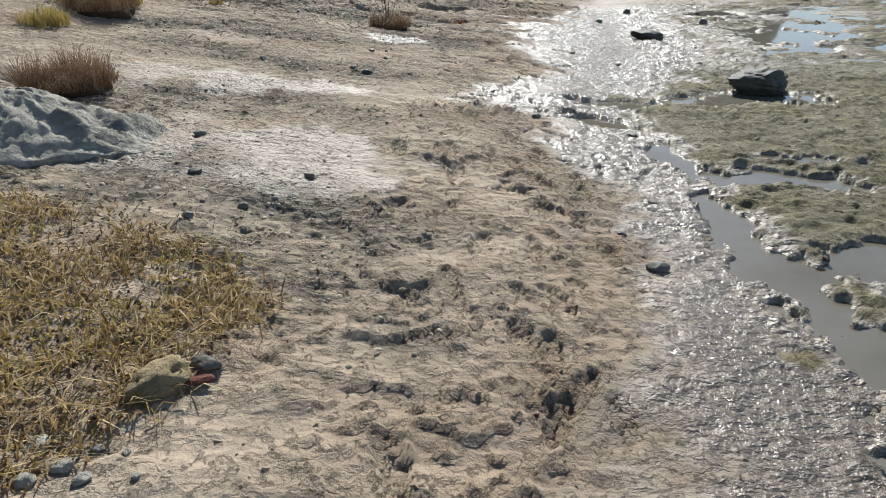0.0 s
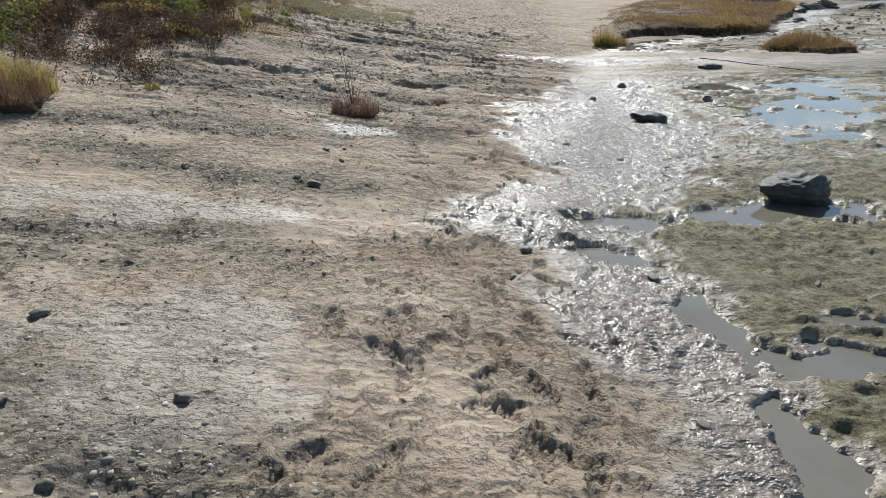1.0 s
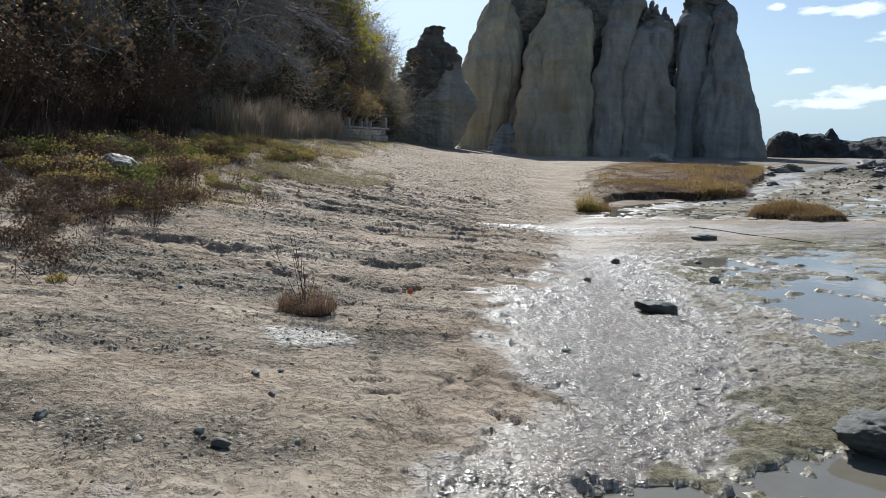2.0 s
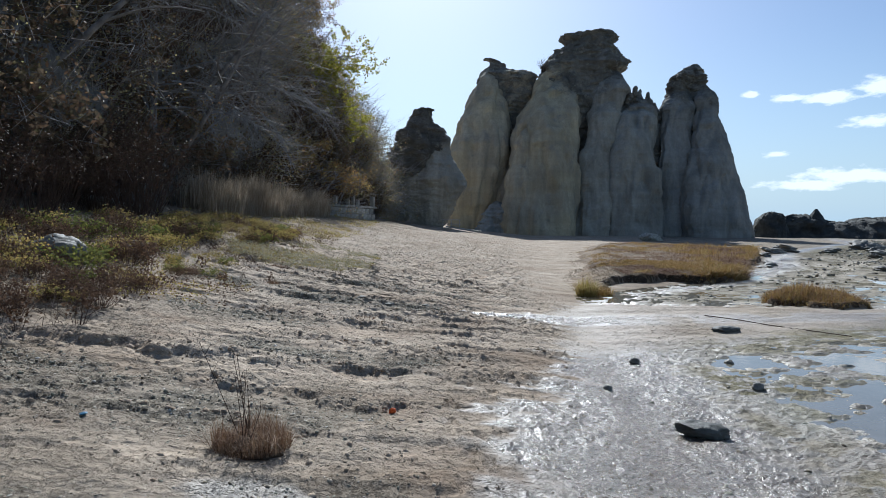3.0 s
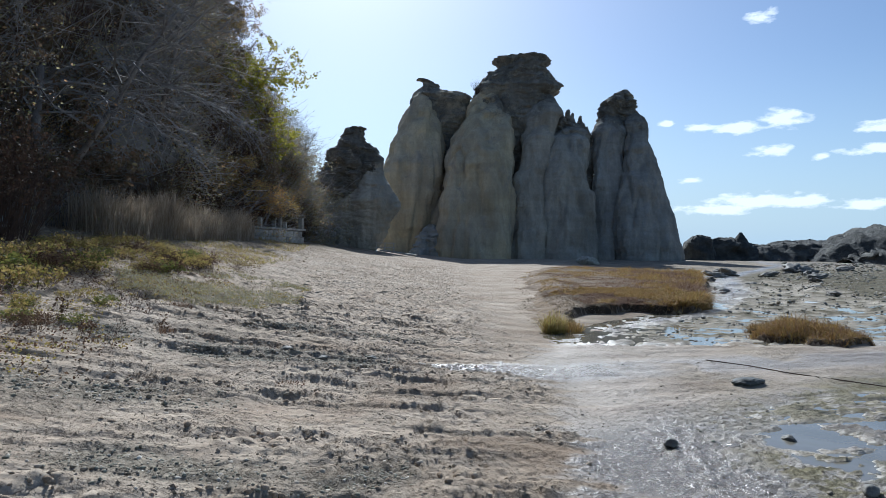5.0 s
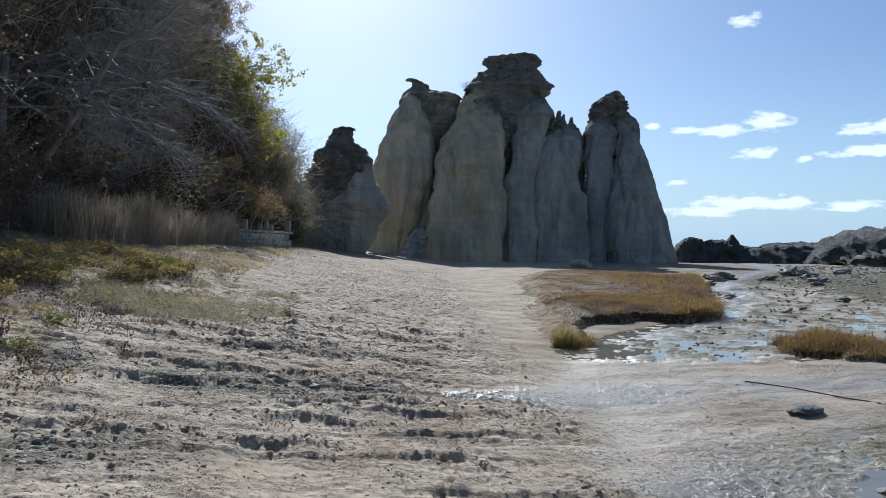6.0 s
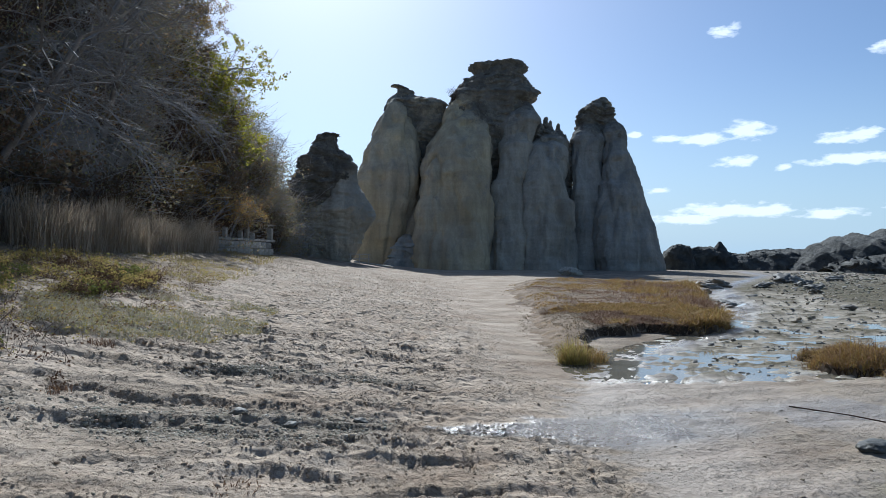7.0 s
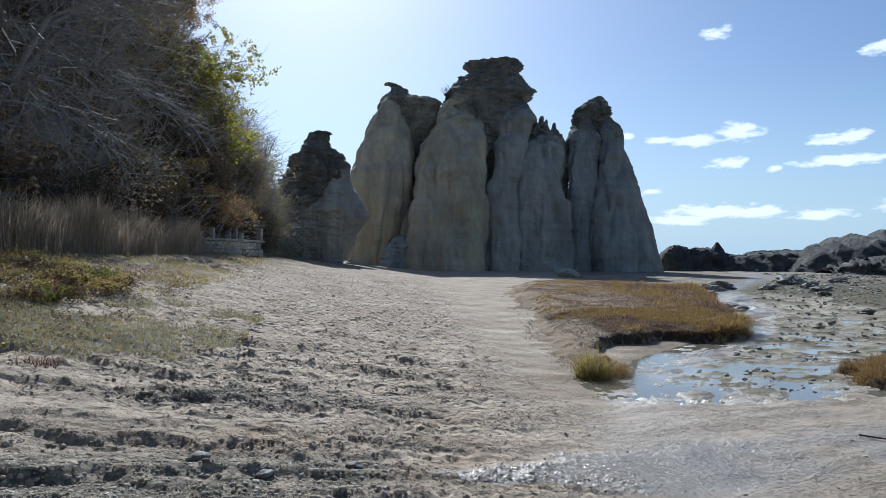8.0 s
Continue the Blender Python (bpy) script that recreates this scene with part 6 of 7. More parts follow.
tussock(-2.66, 4.6, 0.36, 0.34, 2600, "dense rust-brown wiry tussock behind a boulder", 901)
tussock(-0.66, 8.4, 0.29, 0.27, 2200, "dark dry tussock with tall bare stalks on gravel", 902, 0.75)
tussock(-3.55, 7.1, 0.4, 0.4, 1700, "dark withered tussock at the foot of the bank", 903)
tuft("grass_tuft", -3.72, 6.3, 0.22, 0.22, 420, L_YELLOW, "yellow-green grass tuft on dry sand", 911)
tuft("grass_tuft", -3.75, 7.5, 0.42, 0.42, 1300, L_YELLOW, "bright yellow-green grass tuft below dark weeds", 912)
tuft("grass_tuft", -4.4, 7.9, 0.35, 0.32, 800, L_GREEN, "green grass tuft below dark weeds", 913)
tuft("grass_tuft", -2.78, 8.35, 0.08, 0.12, 130, L_YELLOW, "tiny green grass tuft alone on the sand", 914)
tuft("grass_tuft", -1.98, 15.5, 0.16, 0.10, 90, L_RUST, "low reddish dry plant on pale sand", 915, 0.9)
tuft("grass_tuft", -2.3, 17.7, 0.25, 0.12, 260, L_BROWN, "dark flattened seaweed-like tuft on the sand", 916, 1.2)

# ---------- weeds on the bank ----------
r9 = np.random.default_rng(9)


def weed_field(name, n, xr, yr, lo, hi, mat, label, size, height, seed, clump=0.0, spread=1.0):
    """Low leafy weeds between two distances up the beach."""
    r = np.random.default_rng(seed)
    x, y = r.uniform(*xr, n * 4), r.uniform(*yr, n * 4)
    s = inland(x, y) + 0.9 * fbm(x * 0.7, y * 0.7, 0, seed, 3)
    d = vnoise(x * spread, y * spread, 0, seed + 1)
    k = (s > lo) & (s < hi) & (d > clump)
    x, y, d = x[k][:n], y[k][:n], d[k][:n]
    p = on_ground(x, y)
    p[:, 2] += r.uniform(0, 1, len(x)) ** 1.3 * height * (0.3 + d - clump)
    return tagged(new(name, fast_mesh(name, *leaves(p, size * r.uniform(0.5, 1.4, len(x)), r), [mat])), label, "weeds", kind="stuff")


weed_field("green_weeds", 3200, (-9, -3.6), (12.5, 20), 7.4, 11.5, L_GREEN, "green creeping weeds over the bank", 0.04, 0.26, 921, 0.2, 0.6)
weed_field("yellow_weeds", 14000, (-9, -2), (12, 36), 6.4, 11.5, L_YELLOW, "yellow-green low weeds along the top of the beach", 0.030, 0.16, 923, -0.05, 0.7)
weed_field("brown_weeds", 13000, (-9, -2), (8, 30), 6.0, 11.5, L_BROWN, "withered brown weeds over the bank", 0.032, 0.16, 925, -0.2, 0.9)
x, y = r9.uniform(-9, -2.2, 22000), r9.uniform(8, 27, 22000)
s9 = inland(x, y) + 0.9 * fbm(x * 0.7, y * 0.7, 0, 925, 3)
k = (s9 > 5.6) & (s9 < 12) & (vnoise(x * 1.4, y * 1.4, 0, 929) > 0.0)
p = on_ground(x[k][:2600], y[k][:2600])
tip = p + np.column_stack([r9.normal(0, 0.14, (len(p), 2)), r9.uniform(0.04, 0.24, len(p))])
tagged(new("dry_stems", fast_mesh("dry_stems", *sticks(p, tip, 0.003, 0.0014), [M_TWIG])), "thin dry reddish stems among the weeds", "weeds", kind="stuff")
MID = [(-3.4, 18.4), (-2.0, 18.1), (-1.2, 18.4), (-0.5, 20.2), (-0.4, 23.4), (-2.0, 24.2), (-3.6, 22.4), (-4.0, 20.0)]
q = scatter_in(MID, 16000, r9)
k = r9.uniform(0, 1, len(q)) < smooth(fbm(q[:, 0] * 1.2, q[:, 1] * 1.2, 0, 933, 3), -0.4, 0.4)
q = q[k]
tagged(new("beach_grass", fast_mesh("beach_grass", *blades(on_ground(q[:, 0], q[:, 1]), r9.uniform(0.04, 0.13, len(q)), 0.004, 2.2, r9), [L_BEACH])), "sparse grey-green grass growing out of sand", "grass", kind="stuff")
q = q[r9.uniform(0, 1, len(q)) < 0.35] + 0.03
tagged(new("beach_herb", fast_mesh("beach_herb", *leaves(on_ground(q[:, 0], q[:, 1]) + [0, 0, 0.03], r9.uniform(0.02, 0.05, len(q)), r9), [L_YELLOW])), "small yellow-green herbs among the beach grass", "grass", kind="stuff")
q = np.column_stack([r9.uniform(-6.5, -1.5, 6000), r9.uniform(26, 52, 6000)])
k = (inland(q[:, 0], q[:, 1]) > 8.2) & (vnoise(q[:, 0] * 0.8, q[:, 1] * 0.5, 0, 937) > -0.25)
q = q[k]
tagged(new("far_weeds", fast_mesh("far_weeds", *blades(on_ground(q[:, 0], q[:, 1]), r9.uniform(0.05, 0.16, len(q)), 0.010, 2.2, r9), [L_YELLOW])), "low yellow weeds before the reeds and wall", "grass", kind="stuff")

SHRUBS = [shrub("bramble", "tangled reddish brown bramble on the bank", r9, 1.0, 1.9, 85, 1300, 0.05, M_TWIG, L_SHADELEAF, 0.006, 1.0),
          shrub("thicket", "dark leafy thicket at the foot of the hill", r9, 1.3, 2.4, 90, 3000, 0.05, M_TWIG, L_SHADEOLIVE, 0.008, 0.6),
          shrub("autumn_bush", "autumn bush with sparse withered leaves", r9, 1.1, 2.1, 80, 1800, 0.045, M_TWIG, L_SHADELEAF, 0.007, 0.6),
          shrub("bare_bush", "bare brown bush of thin twigs", r9, 1.2, 2.2, 120, 700, 0.045, M_TWIG, L_BROWN, 0.006, 0.7)]


def set_out(proto, places, group):
    """The first place takes the thing itself, the rest take copies."""
    proto["group"] = group
    for i, (x, y, z, turn, size) in enumerate(places):
        m = pose(x, y, z, 0, 0, turn) @ Matrix.Scale(size, 4)
        if i == 0:
            proto.matrix_world = m
        else:
            o = copy_thing(proto, m)
            o.matrix_world = m


def hill_z(x, y):
    """Height of the hillside's face above a place, from its foot and its slope."""
    b, t = np.interp(y, hy, hb), np.interp(y, hy, ht)
    f = np.clip((b - x) / 3.6, 0, 1) ** (1 / 1.2)
    return float(lie(np.array(x), np.array(y)) * (1 - f) - 0.5 * min(1, f * 4) + t * f)


plan = {i: [] for i in range(4)}
for i in range(120):
    y = r9.uniform(8.5, 24) if i < 60 else r9.uniform(22, 40) if i < 95 else r9.uniform(36, 62)
    b = np.interp(y, hy, hb)
    x = b + r9.uniform(-1.2, 3.6) if y < 24 else b + r9.uniform(-1.6, 0.9)
    k = int(r9.choice(4, p=[0.52, 0.18, 0.25, 0.05] if y < 24 else [0.24, 0.4, 0.16, 0.2]))
    plan[k].append((x, y, hill_z(x, y) - 0.1, r9.uniform(0, 360), r9.uniform(0.75, 1.5)))
for i in range(46):
    y, f = r9.uniform(12, 60), r9.uniform(0.1, 1.0)
    b, t = np.interp(y, hy, hb), np.interp(y, hy, ht)
    plan[3 if i % 3 else 0].append((b - 3.6 * f ** 1.2 + 0.3, y, t * f - 0.6, r9.uniform(0, 360), r9.uniform(1.4, 2.3)))
for x, y, z in ((-4.6, 62.0, 11.2), (-3.6, 64.5, 10.8), (-2.6, 66.5, 10.2), (-5.2, 60.0, 12.0)):
    plan[3].append((x, y, z, r9.uniform(0, 360), 1.1))
bp = FAR @ Vector((0.5, 77.5, 21.0))
plan[3].append((bp.x, bp.y, bp.z, 0, 0.8))
for i, g in enumerate(("brambles on the bank", "thickets on the bank", "autumn bushes", "bare bushes")):
    set_out(SHRUBS[i], plan[i], g)

DEAD = shrub("dead_weed", "knee-high withered weed with curled dark leaves", r9, 0.16, 0.45, 12, 110, 0.05, M_TWIG, L_BROWN, 0.003, 0.3, "weed")
set_out(DEAD, [(-2.92, 10.75, drop(-2.92, 10.75), 0, 1.0), (-3.3, 10.4, drop(-3.3, 10.4), 80, 0.7), (-3.05, 11.6, drop(-3.05, 11.6), 140, 0.6), (-2.95, 13.3, drop(-2.95, 13.3), 200, 0.6), (-2.5, 14.3, drop(-2.5, 14.3), 60, 0.55),
               (-3.7, 9.6, drop(-3.7, 9.6), 10, 0.9), (-4.3, 9.2, drop(-4.3, 9.2), 50, 1.0), (-2.0, 15.6, drop(-2.0, 15.6), 100, 0.45), (-4.0, 11.0, drop(-4.0, 11.0), 33, 1.0), (-3.4, 12.4, drop(-3.4, 12.4), 77, 0.8),
               (-4.6, 10.3, drop(-4.6, 10.3), 12, 1.2), (-3.6, 14.3, drop(-3.6, 14.3), 222, 0.8), (-3.1, 15.2, drop(-3.1, 15.2), 272, 0.7)], "withered weeds")

LOW = [shrub("yellow_weed", "low weed with yellow-green leaves", r9, 0.42, 0.34, 40, 420, 0.05, M_TWIG, L_YELLOW, 0.003, 0.8, "weed"),
       shrub("green_weed", "low weed with fresh green leaves", r9, 0.45, 0.36, 40, 520, 0.055, M_TWIG, L_GREEN, 0.003, 0.8, "weed"),
       shrub("brown_weed", "low withered weed with curled brown leaves", r9, 0.42, 0.4, 50, 420, 0.045, M_TWIG, L_BROWN, 0.003, 0.6, "weed")]
low = {0: [], 1: [], 2: []}
while sum(map(len, low.values())) < 150:
    x, y = r9.uniform(-8.5, -2.6), r9.uniform(8.5, 26)
    q_ = float(inland(x, y)) + 0.8 * float(vnoise(np.array([x * 0.8]), np.array([y * 0.8]), 0, 951)[0])
    if (6.6 if y < 17 else 8.4) < q_ < 10.8:
        near_ = y < 11.5
        k = int(r9.choice(3, p=[0.15, 0.1, 0.75] if near_ else [0.30, 0.26, 0.44] if y < 18 else [0.62, 0.10, 0.28]))
        low[k].append((x, y, drop(x, y) - 0.02, r9.uniform(0, 360), r9.uniform(0.55, 1.1) * (0.55 if q_ < 8.0 else 1.0)))
for i in range(60):
    x, y = r9.uniform(-5.6, -3.0), r9.uniform(8.6, 13.5)
    low[2 if r9.random() < 0.85 else 0].append((x, y, drop(x, y) - 0.02, r9.uniform(0, 360), r9.uniform(0.35, 0.8)))
for i, g in enumerate(("yellow weeds on the bank", "green weeds on the bank", "brown weeds on the bank")):
    set_out(LOW[i], low[i], g)
tuft("grass_tuft", -0.25, 13.6, 0.16, 0.09, 60, L_RUST, "sparse dry grass tuft on the ledge", 917, 1.6)

# ---------- reeds ----------
n = 14000
f = r9.uniform(0, 1, n)
x = np.interp(f, [0, 0.4, 1], [-6.3, -5.4, -4.1]) - np.abs(r9.normal(0, 0.9, n))
y = np.interp(f, [0, 0.4, 1], [27.5, 32, 43]) + r9.normal(0, 0.5, n)
p = np.stack([x, y, lie(x, y)], -1)
V, F = blades(p, r9.uniform(0.5, 1.75, n) * (0.85 + 0.35 * vnoise(x * 0.9, y * 0.9, 0, 941)), 0.009, 0.4, r9)
tagged(new("reeds", fast_mesh("reeds", V, F, [L_REED])), "stand of pale dry reeds along the beach top", "reeds", kind="stuff")

# ---------- trees ----------
BARE = tree("bare_tree", "bare tree with long pale drooping branches", 1001, 10, (0.55, -0.15), 0.95, 0, 0.05, L_BROWN, None, 5, 0.35, 0.13, (6, 4, 3, 4), 0.4)
set_out(BARE, [(-8.6, 28.0, 2.6, 0, 1.0), (-10.2, 21.5, 4.0, 40, 1.05), (-8.2, 36.5, 4.5, -30, 1.1), (-9.2, 32.0, 5.5, 15, 1.0), (-9.4, 39.0, 9.0, 10, 0.9)], "bare trees on the hillside")


def arching_tree(name, label, seed, limbs, reach, drop_, out, rad=0.05):
    """A leafless tree whose long limbs rise, arch over towards out and hang, with twigs along them."""
    r = np.random.default_rng(seed)
    top = new(name)
    out = np.array(out, float) / np.linalg.norm(out)
    trunk = [(np.array([0, 0, -1.5]), np.array([0.05, 0, 1.2])), (np.array([0.05, 0, 1.2]), np.array([0.2, -0.1, 2.6]))]
    part("trunk", fast_mesh("trunk", *sticks(np.array([a for a, _ in trunk]), np.array([b for _, b in trunk]), np.array([0.16, 0.13]), np.array([0.13, 0.09]), 9), [M_BARK], None, True), None, top)
    for _ in range(limbs):
        side = r.normal(0, 0.55)
        d = np.array([out[0] - side * out[1], out[1] + side * out[0], 0.0])
        d /= np.linalg.norm(d)
        length, lift, fall = reach * r.uniform(0.65, 1.1), r.uniform(0.1, 0.8), drop_ * r.uniform(0.5, 1.2)
        u = np.linspace(0, 1, 15)[:, None]
        base = np.array([0.15, -0.05, r.uniform(1.0, 2.6)])
        line = base + d * length * u + np.array([0, 0, 1.0]) * (lift * np.sin(u * math.pi * 0.8) - fall * u ** 2.2) + np.cumsum(r.normal(0, 0.13, (15, 3)), 0) * (0.3 + 0.7 * u)
        w = rad * r.uniform(0.6, 1.0) * (1 - 0.85 * u[:, 0]) + 0.004
        pieces = [sticks(line[:-1], line[1:], w[:-1], w[1:], 5)]
        for k in range(9):
            f = r.uniform(0.25, 0.97)
            i = int(f * 14)
            a = line[i]
            e = line[min(i + 1, 14)] - line[max(i - 1, 0)]
            e = e / np.linalg.norm(e) + r.normal(0, 0.5, 3) + [0, 0, -0.1]
            m = length * r.uniform(0.10, 0.26)
            p1, p2 = a + e * m * 0.5, a + e * m + np.array([0, 0, -0.10 * m]) + r.normal(0, 0.06, 3)
            pieces.append(sticks(np.array([a, p1]), np.array([p1, p2]), np.array([0.012, 0.009]), np.array([0.009, 0.004])))
            for _ in range(3):
                g = a + (p2 - a) * r.uniform(0.3, 1)
                pieces.append(sticks(g[None], (g + (e + r.normal(0, 0.5, 3)) * m * 0.35)[None], 0.007, 0.003))
        part("limb", fast_mesh("limb", *joined(*pieces), [M_PALEBARK]), None, top)
    return tagged(top, label, "tree")


M_PALEBARK = rough_stuff("pale_bare_bark", (0.18, 0.172, 0.168), (0.40, 0.39, 0.38), 4.0, 0.75, 0.4, 0.01)
ARCH = arching_tree("arching_tree", "leafless tree with pale limbs arching over the beach", 1011, 7, 5.2, 2.4, (1.0, -0.35, 0), 0.04)
set_out(ARCH, [(-8.6, 27.5, 4.3, 0, 1.0), (-8.2, 33.0, 6.2, 25, 1.0), (-7.6, 38.5, 7.0, 40, 0.9), (-9.8, 29.0, 8.6, 10, 1.1)], "arching bare trees")
LEAFY = tree("leafy_tree", "tree with yellowing green leaves on the hill edge", 1003, 9.5, (0.35, -0.05), 0.8, 5200, 0.19, L_CROWN, None, 4, 0.0, 0.22, (7, 6, 5), 0.8)
set_out(LEAFY, [(-6.9, 52.5, 7.6, 0, 1.0), (-8.0, 49.0, 9.0, 120, 0.9), (-7.4, 54.5, 7.0, 40, 0.85)], "leafy trees on the hill edge")
RUSTY = tree("autumn_tree", "hillside tree with thin rusty autumn leaves", 1005, 8.5, (0.3, 0.0), 0.85, 4200, 0.13, L_AUTUMN, None, 4, 0.05, 0.18, (6, 5, 5), 0.6)
DARK = tree("dark_tree", "hillside tree with dull dark foliage", 1007, 8.5, (0.25, 0.0), 0.85, 4500, 0.14, L_DULL, None, 4, 0.0, 0.18, (6, 5, 5), 0.6)
pa, pb = [], []
for i in range(44):
    y = r9.uniform(9, 57)
    f = r9.uniform(0.05, 1.0)
    b, t = np.interp(y, hy, hb), np.interp(y, hy, ht)
    x = b - 3.6 * f ** 1.2
    (pa if r9.random() < 0.5 else pb).append((x - 0.4, y, t * f - 0.8, r9.uniform(-50, 50), r9.uniform(0.6, 0.95)))
set_out(RUSTY, pa, "autumn trees on the hillside")
pb += [(-9.6, 16.5, 0.9, 20, 1.05), (-9.2, 20.5, 1.1, 200, 1.1), (-9.9, 24.5, 2.0, 110, 1.15), (-10.4, 13.0, 1.0, 300, 1.0), (-8.9, 28.5, 1.6, 250, 0.95)]
set_out(DARK, pb, "dark trees on the hillside")
LEAN = tree("leaning_tree", "small leaning tree with few orange leaves beside the wall", 1009, 5.6, (0.8, -0.1), 0.9, 1800, 0.10, L_AUTUMN, None, 4, 0.1, 0.11, (6, 5, 4), 0.5)
set_out(LEAN, [(-5.6, 44.8, 2.0, 0, 1.05), (-4.4, 47.5, 2.2, 30, 0.9), (-5.2, 53.0, 4.0, 60, 0.9)], "small trees by the wall")

# undergrowth clinging to the whole hillside: leaves and thin twigs
def on_hill(n, r):
    y, f = r.uniform(8, 67, n), r.uniform(0.0, 1.04, n)
    b, t = np.interp(y, hy, hb), np.interp(y, hy, ht)
    z = lie(b, y) * (1 - f) - 0.5 + t * f
    thick_ = vnoise(y * 0.55, z * 0.55, 0, 961) + 0.6 * vnoise(y * 1.7, z * 1.7, 0, 962)
    k = r.uniform(-1.2, 0.7, n) < thick_
    bulge = fbm(y * 0.2, z * 0.2, 0, 401, 4) * 1.4 + fbm(y * 1.1, z * 1.1, 0, 403, 4) * 0.35
    x = b - 3.6 * np.clip(f, 0, 2) ** 1.2 + bulge + np.abs(r.normal(0.5, 0.7, n)) * (0.8 + thick_)
    return np.stack([x, y, z], -1)[k]


r10 = np.random.default_rng(10)
p = on_hill(260000, r10)
tagged(new("hillside_leaves", fast_mesh("hillside_leaves", *leaves(p, (0.035 + 0.0020 * p[:, 1]) * r10.uniform(0.5, 1.3, len(p)), r10), [L_HILL])), "olive, brown and orange leaves over the hillside", "foliage", kind="stuff")
p = on_hill(15000, r10)
d = r10.normal(0, 1, p.shape) * [0.45, 0.5, 0.5] + [0.65, -0.25, 0.25]
tip = p + d * r10.uniform(0.35, 1.3, len(p))[:, None]
side = tip + (d + r10.normal(0, 0.5, p.shape)) * r10.uniform(0.2, 0.6, len(p))[:, None]
w = 0.004 + 0.00022 * p[:, 1]
tagged(new("hillside_twigs", fast_mesh("hillside_twigs", *joined(sticks(p, tip, w, w * 0.7), sticks(tip, side, w * 0.7, w * 0.35)), [M_BROWNTWIG])), "grey tangle of bare twigs over the hillside", "twigs", kind="stuff")

# ---------- stone wall and pole ----------
wall = tagged(new("garden_wall"), "low wall of pale cut stone blocks with short posts", "wall")
M_BLOCK = rough_stuff("pale_cut_stone", (0.26, 0.25, 0.22), (0.46, 0.44, 0.39), 3.0, 0.9, 0.6, 0.03, (0.2, 0.2, 0.17), True)


def box_mesh(name, sx, sy, sz, bevel=0.02):
    bm = bmesh.new()
    bmesh.ops.create_cube(bm, size=1)
    for v in bm.verts:
        v.co = Vector((v.co.x * sx, v.co.y * sy, v.co.z * sz))
    bmesh.ops.bevel(bm, geom=bm.edges[:], offset=bevel, segments=1, affect="EDGES")
    me = bpy.data.meshes.new(name)
    bm.to_mesh(me)
    bm.free()
    return me


block, post_me, cope = box_mesh("stone_block", 0.66, 0.34, 0.40), box_mesh("wall_post", 0.24, 0.24, 0.56, 0.03), box_mesh("coping_stone", 0.70, 0.44, 0.14)
WX, WY, WZ = -5.5, 43.6, 1.45
WALL_TURN = math.degrees(math.atan2(52.2 - WY, -2.0 - WX))
wall.matrix_world = pose(WX, WY, WZ, 0, 0, WALL_TURN)
for c in range(3):
    for i in range(13):
        o = part("stone_block", block, M_BLOCK, wall)
        o.matrix_basis = pose(0.34 + i * 0.69 + 0.34 * (c % 2), r9.normal(0, 0.012), 0.2 + c * 0.415 - 0.1, 0, 0, r9.normal(0, 0.6))
for i in range(13):
    o = part("coping_stone", cope, M_BLOCK, wall)
    o.matrix_basis = pose(0.5 + i * 0.72, 0, 1.23)
for x, tall, turn in ((0.9, 1.0, 4), (1.7, 0.9, -6), (3.4, 1.1, 3), (5.2, 0.75, 8), (6.0, 1.1, -4), (6.7, 0.7, 10), (9.15, 1.35, 0)):
    o = part("wall_post", post_me, M_BLOCK, wall)
    o.matrix_basis = pose(x, 0, 1.28 + 0.28 * tall, 0, 0, turn) @ Matrix.Diagonal((1.0 + 0.3 * (tall > 1.2), 1.0 + 0.3 * (tall > 1.2), tall, 1))
for c in range(3):
    for i in range(3):
        o = part("stone_block", block, M_BLOCK, wall)
        o.matrix_basis = pose(9.35, 0.55 + i * 0.69, 0.2 + c * 0.415 - 0.1, 0, 0, 90)
M_POLE = rough_stuff("weathered_post_wood", (0.10, 0.09, 0.08), (0.24, 0.22, 0.19), 4.0)
pole = tagged(new("utility_pole", fast_mesh("utility_pole", *sticks(np.array([[0, 0, -0.3]]), np.array([[0, 0, 4.2]]), 0.075, 0.06, 12), [M_POLE], None, True)), "plain grey wooden pole standing behind the wall", "pole")
pole.matrix_world = pose(-3.5, 50.6, 1.6)

rubble_wall = tagged(new("retaining_wall"), "rough retaining wall of dark field stones behind the reeds", "wall")
M_FIELD = rough_stuff("dark_field_stone", (0.11, 0.115, 0.12), (0.30, 0.305, 0.30), 3.0, 0.9, 0.8, 0.05, (0.16, 0.16, 0.12), True)
FIELD = []
for i in range(6):
    bm = bmesh.new()
    bmesh.ops.create_icosphere(bm, subdivisions=1, radius=1)
    for v in bm.verts:
        v.co = Vector((v.co.x * 0.27, v.co.y * 0.2, v.co.z * 0.17)) * (1 + 0.28 * noise.noise(v.co * 1.7 + Vector((i * 3.1, 0, 0))))
    me = bpy.data.meshes.new("stone")
    bm.to_mesh(me)
    bm.free()
    me.materials.append(M_FIELD)
    FIELD.append(me)
ax, ay, bx, by = -9.7, 21.0, -7.3, 35.0
rubble_wall.matrix_world = pose(ax, ay, float(lie(np.array(ax), np.array(ay))) - 0.1, 0, 0, math.degrees(math.atan2(by - ay, bx - ax)))
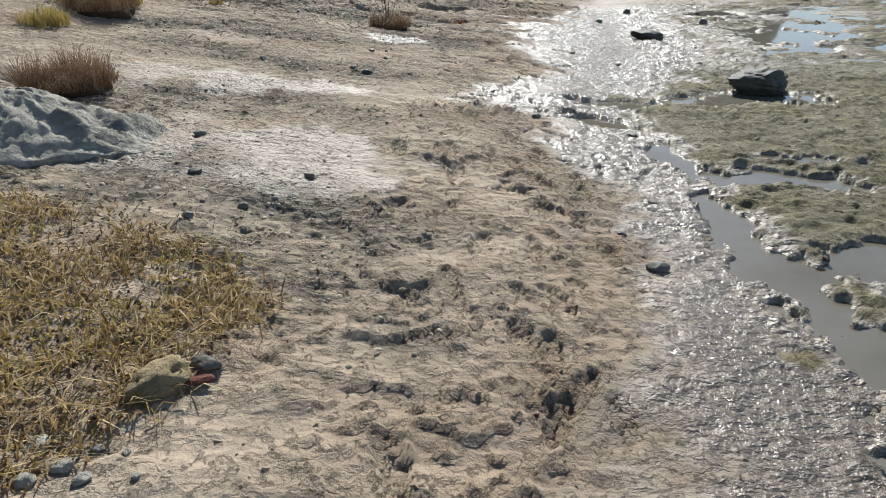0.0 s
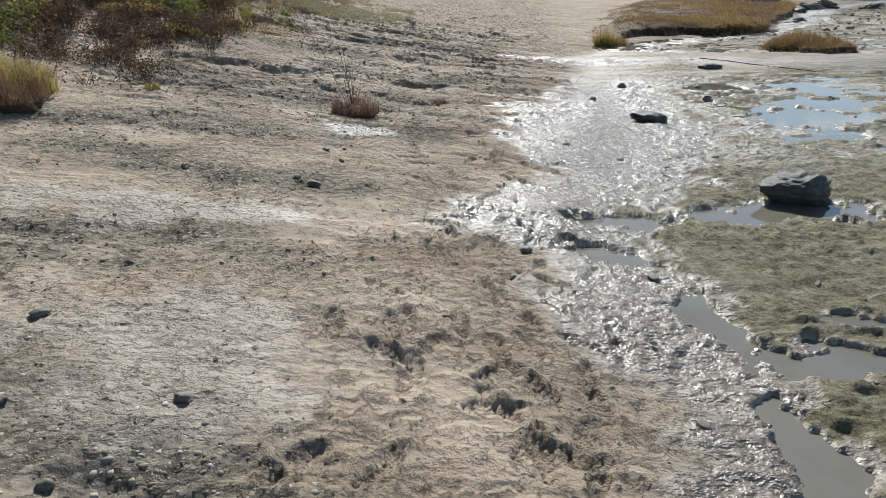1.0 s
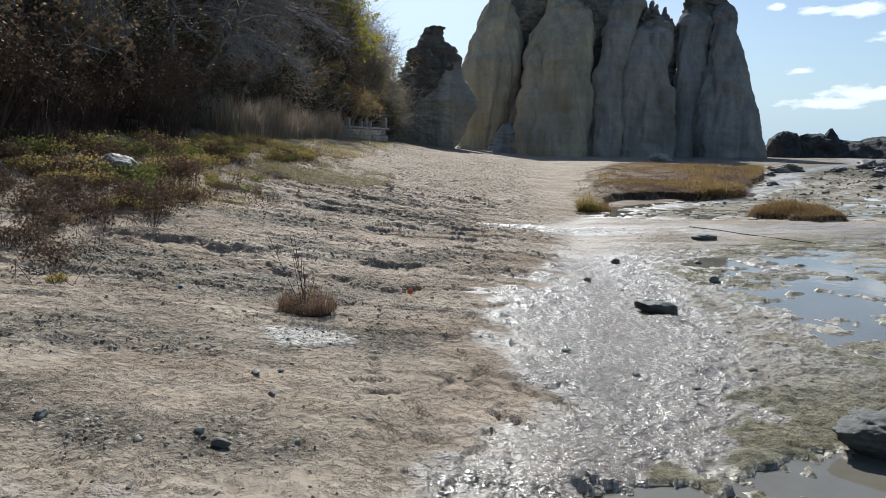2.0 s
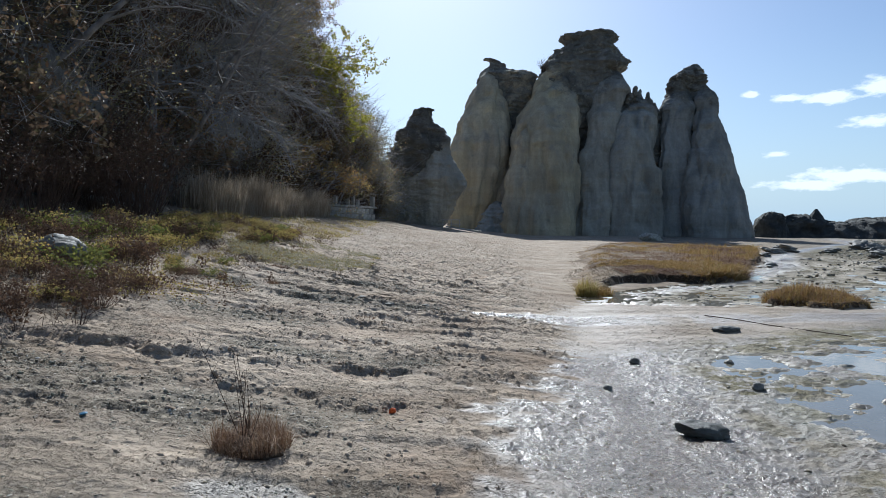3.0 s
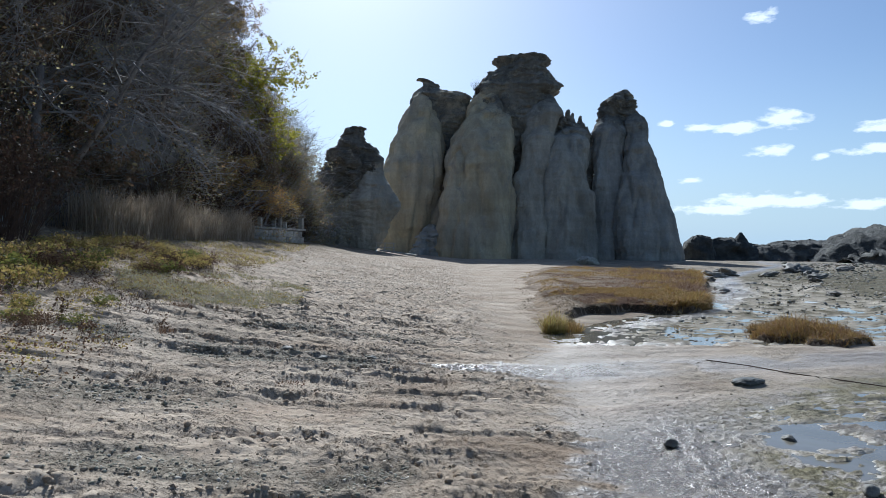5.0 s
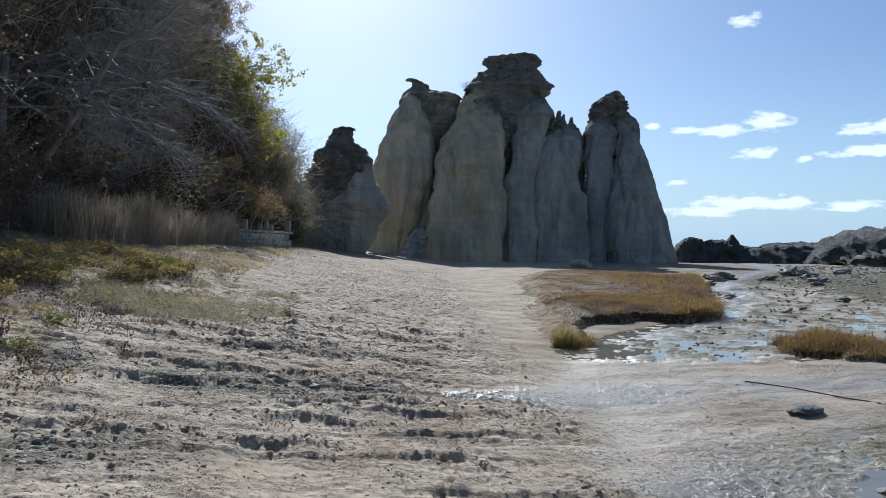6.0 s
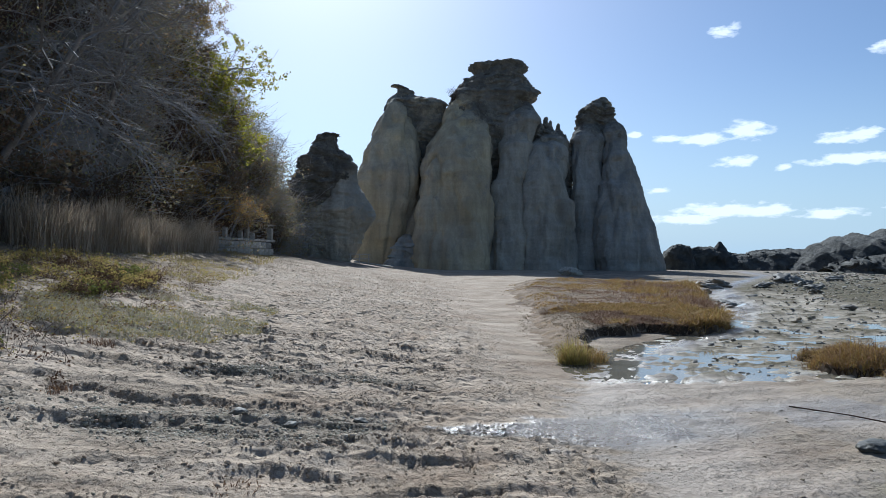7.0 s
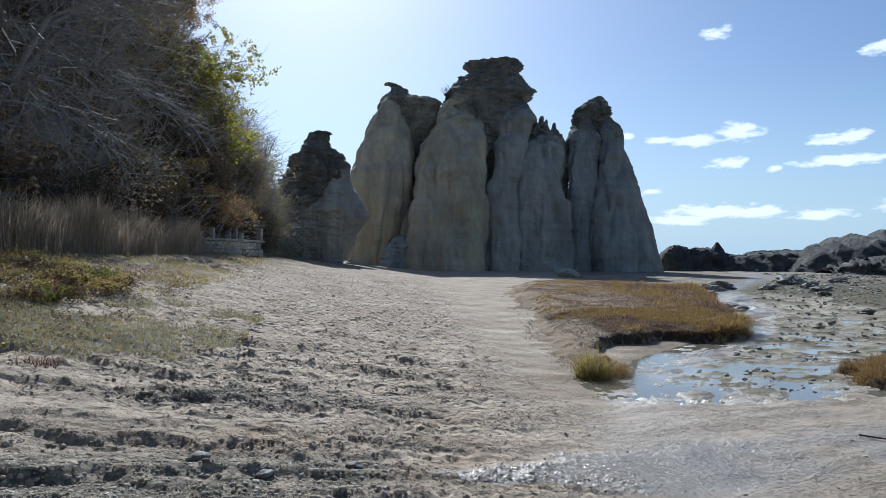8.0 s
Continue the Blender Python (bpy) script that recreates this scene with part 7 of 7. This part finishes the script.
for c in range(6):
    for i in range(32):
        o = part("stone", FIELD[int(r9.integers(0, 6))], None, rubble_wall)
        o.matrix_basis = pose(0.2 + i * 0.44 + 0.22 * (c % 2) + r9.normal(0, 0.04), 0.09 * c + r9.normal(0, 0.04), 0.12 + c * 0.27 + r9.normal(0, 0.03), r9.normal(0, 9), r9.normal(0, 9), r9.normal(0, 12)) @ Matrix.Scale(r9.uniform(0.85, 1.15), 4)

# ---------- driftwood, rail, plank, tyres ----------
M_WOOD = rough_stuff("bleached_driftwood", (0.30, 0.28, 0.24), (0.55, 0.52, 0.46), 3.0)
plank = tagged(new("plank", box_mesh("plank", 3.4, 0.5, 0.12, 0.02)), "long bleached plank lying at the rock's foot", "plank")
plank.data.materials.append(M_WOOD)
plank.matrix_world = pose(5.9, 64.2, float(lie(np.array(5.9), np.array(64.2))) + 0.24, 0, 7, -22)
rail = tagged(new("low_rail"), "low grey timber rail beside the plank", "rail")
rail.matrix_world = pose(4.75, 64.6, float(lie(np.array(4.75), np.array(64.6))) + 0.1, 0, 0, -12)
rm, rp = box_mesh("rail_bar", 1.9, 0.08, 0.08, 0.01), box_mesh("rail_post", 0.09, 0.09, 0.9, 0.01)
for z in (0.45, 0.85):
    part("rail_bar", rm, M_WOOD, rail).matrix_basis = pose(0, 0, z)
for x in (-0.8, 0.0, 0.8):
    part("rail_post", rp, M_WOOD, rail).matrix_basis = pose(x, 0, 0.42)
M_TYRE = rough_stuff("sun_bleached_rubber", (0.16, 0.16, 0.15), (0.34, 0.33, 0.31), 6.0)


def tyre(radius, tube):
    bm = bmesh.new()
    rings, sides = 28, 12
    vs = []
    for i in range(rings):
        a = 2 * math.pi * i / rings
        for j in range(sides):
            b = 2 * math.pi * j / sides
            rr = radius + tube * math.cos(b) * (0.9 if math.cos(b) > 0 else 0.8)
            vs.append(bm.verts.new((rr * math.cos(a), rr * math.sin(a), tube * 0.95 * math.copysign(abs(math.sin(b)) ** 0.7, math.sin(b)))))
    for i in range(rings):
        for j in range(sides):
            k, l = (i + 1) % rings, (j + 1) % sides
            bm.faces.new((vs[i * sides + j], vs[k * sides + j], vs[k * sides + l], vs[i * sides + l])).smooth = True
    me = bpy.data.meshes.new("old_tyre")
    bm.to_mesh(me)
    bm.free()
    me.materials.append(M_TYRE)
    return me


tm = tyre(0.22, 0.06)
for x, y, z, a, b, c in ((-8.35, 22.9, 0.24, 72, 8, 20), (-7.95, 22.9, 0.16, 55, -10, -30), (-7.55, 22.8, 0.26, 80, 5, 40)):
    o = tagged(new("old_tyre", tm), "old bleached tyre leaning among weeds", "tyre", "discarded tyres")
    o.matrix_world = pose(x, y, float(lie(np.array(x), np.array(y))) + z, a, b, c)
for i, (x, y, l, turn) in enumerate(((-8.6, 22.6, 1.3, 10), (-7.4, 22.5, 0.9, -12), (-8.0, 22.3, 0.7, 30))):
    o = tagged(new("driftwood_log", fast_mesh("driftwood_log", *sticks(np.array([[-l / 2, 0, 0]]), np.array([[l / 2, 0, 0]]), 0.075, 0.05, 9), [M_WOOD], None, True)), "bleached driftwood log on the bank", "log", "driftwood on the bank")
    o.matrix_world = pose(x, y, float(lie(np.array(x), np.array(y))) + 0.12, 0, 4, turn)
st = tagged(new("drift_branch"), "thin dark branch lying across the sand bar", "branch")
pts = np.array([(6.1, 16.1), (6.5, 15.6), (6.75, 15.0), (7.2, 14.6), (7.6, 14.1)])
pz = on_ground(pts[:, 0], pts[:, 1]) + [0, 0, 0.012]
part("branch", fast_mesh("branch", *sticks(pz[:-1], pz[1:], 0.009, 0.007, 6), [M_TWIG]), None, st)
bit = rock("plastic_bit", 0.24, 9.5, (0.035, 0.025, 0.03), 1101, None, "small bright orange plastic bit on gravel", 20, 0.1, 6, 0.08, category="litter", detail=2)
k = Nodes("orange_plastic")
bit.data.materials.clear()
bit.data.materials.append(k.surface(k.ramp(k.noise(30), (0.3, (0.55, 0.09, 0.02)), (0.7, (0.75, 0.14, 0.03))), 0.45))
rag = rock("plastic_scrap", -1.83, 8.6, (0.03, 0.022, 0.010), 1102, None, "scrap of blue plastic in the sand", 50, 0.1, 6, 0.1, category="litter", detail=2)
k = Nodes("blue_plastic")
rag.data.materials.clear()
rag.data.materials.append(k.surface(k.ramp(k.noise(30), (0.3, (0.06, 0.16, 0.28)), (0.7, (0.10, 0.24, 0.36))), 0.45))

# ---------- distance over the sea ----------
a = np.radians(np.linspace(22, 75, 120))
h = 26 + 16 * fbm(a * 14, 0.3, 0, 1201, 4) * 1.0
h = 0.55 * np.clip(h, 2, 60) * smooth(np.degrees(a), 24, 32)
R = 3300.0
V = np.concatenate([np.stack([R * np.sin(a), R * np.cos(a), 0 * a - 5], -1), np.stack([R * np.sin(a), R * np.cos(a), h], -1)])
i = np.arange(119)[:, None]
# the mountains glow in a pale haze blue, standing in for lit air
k = Nodes("haze_glow")
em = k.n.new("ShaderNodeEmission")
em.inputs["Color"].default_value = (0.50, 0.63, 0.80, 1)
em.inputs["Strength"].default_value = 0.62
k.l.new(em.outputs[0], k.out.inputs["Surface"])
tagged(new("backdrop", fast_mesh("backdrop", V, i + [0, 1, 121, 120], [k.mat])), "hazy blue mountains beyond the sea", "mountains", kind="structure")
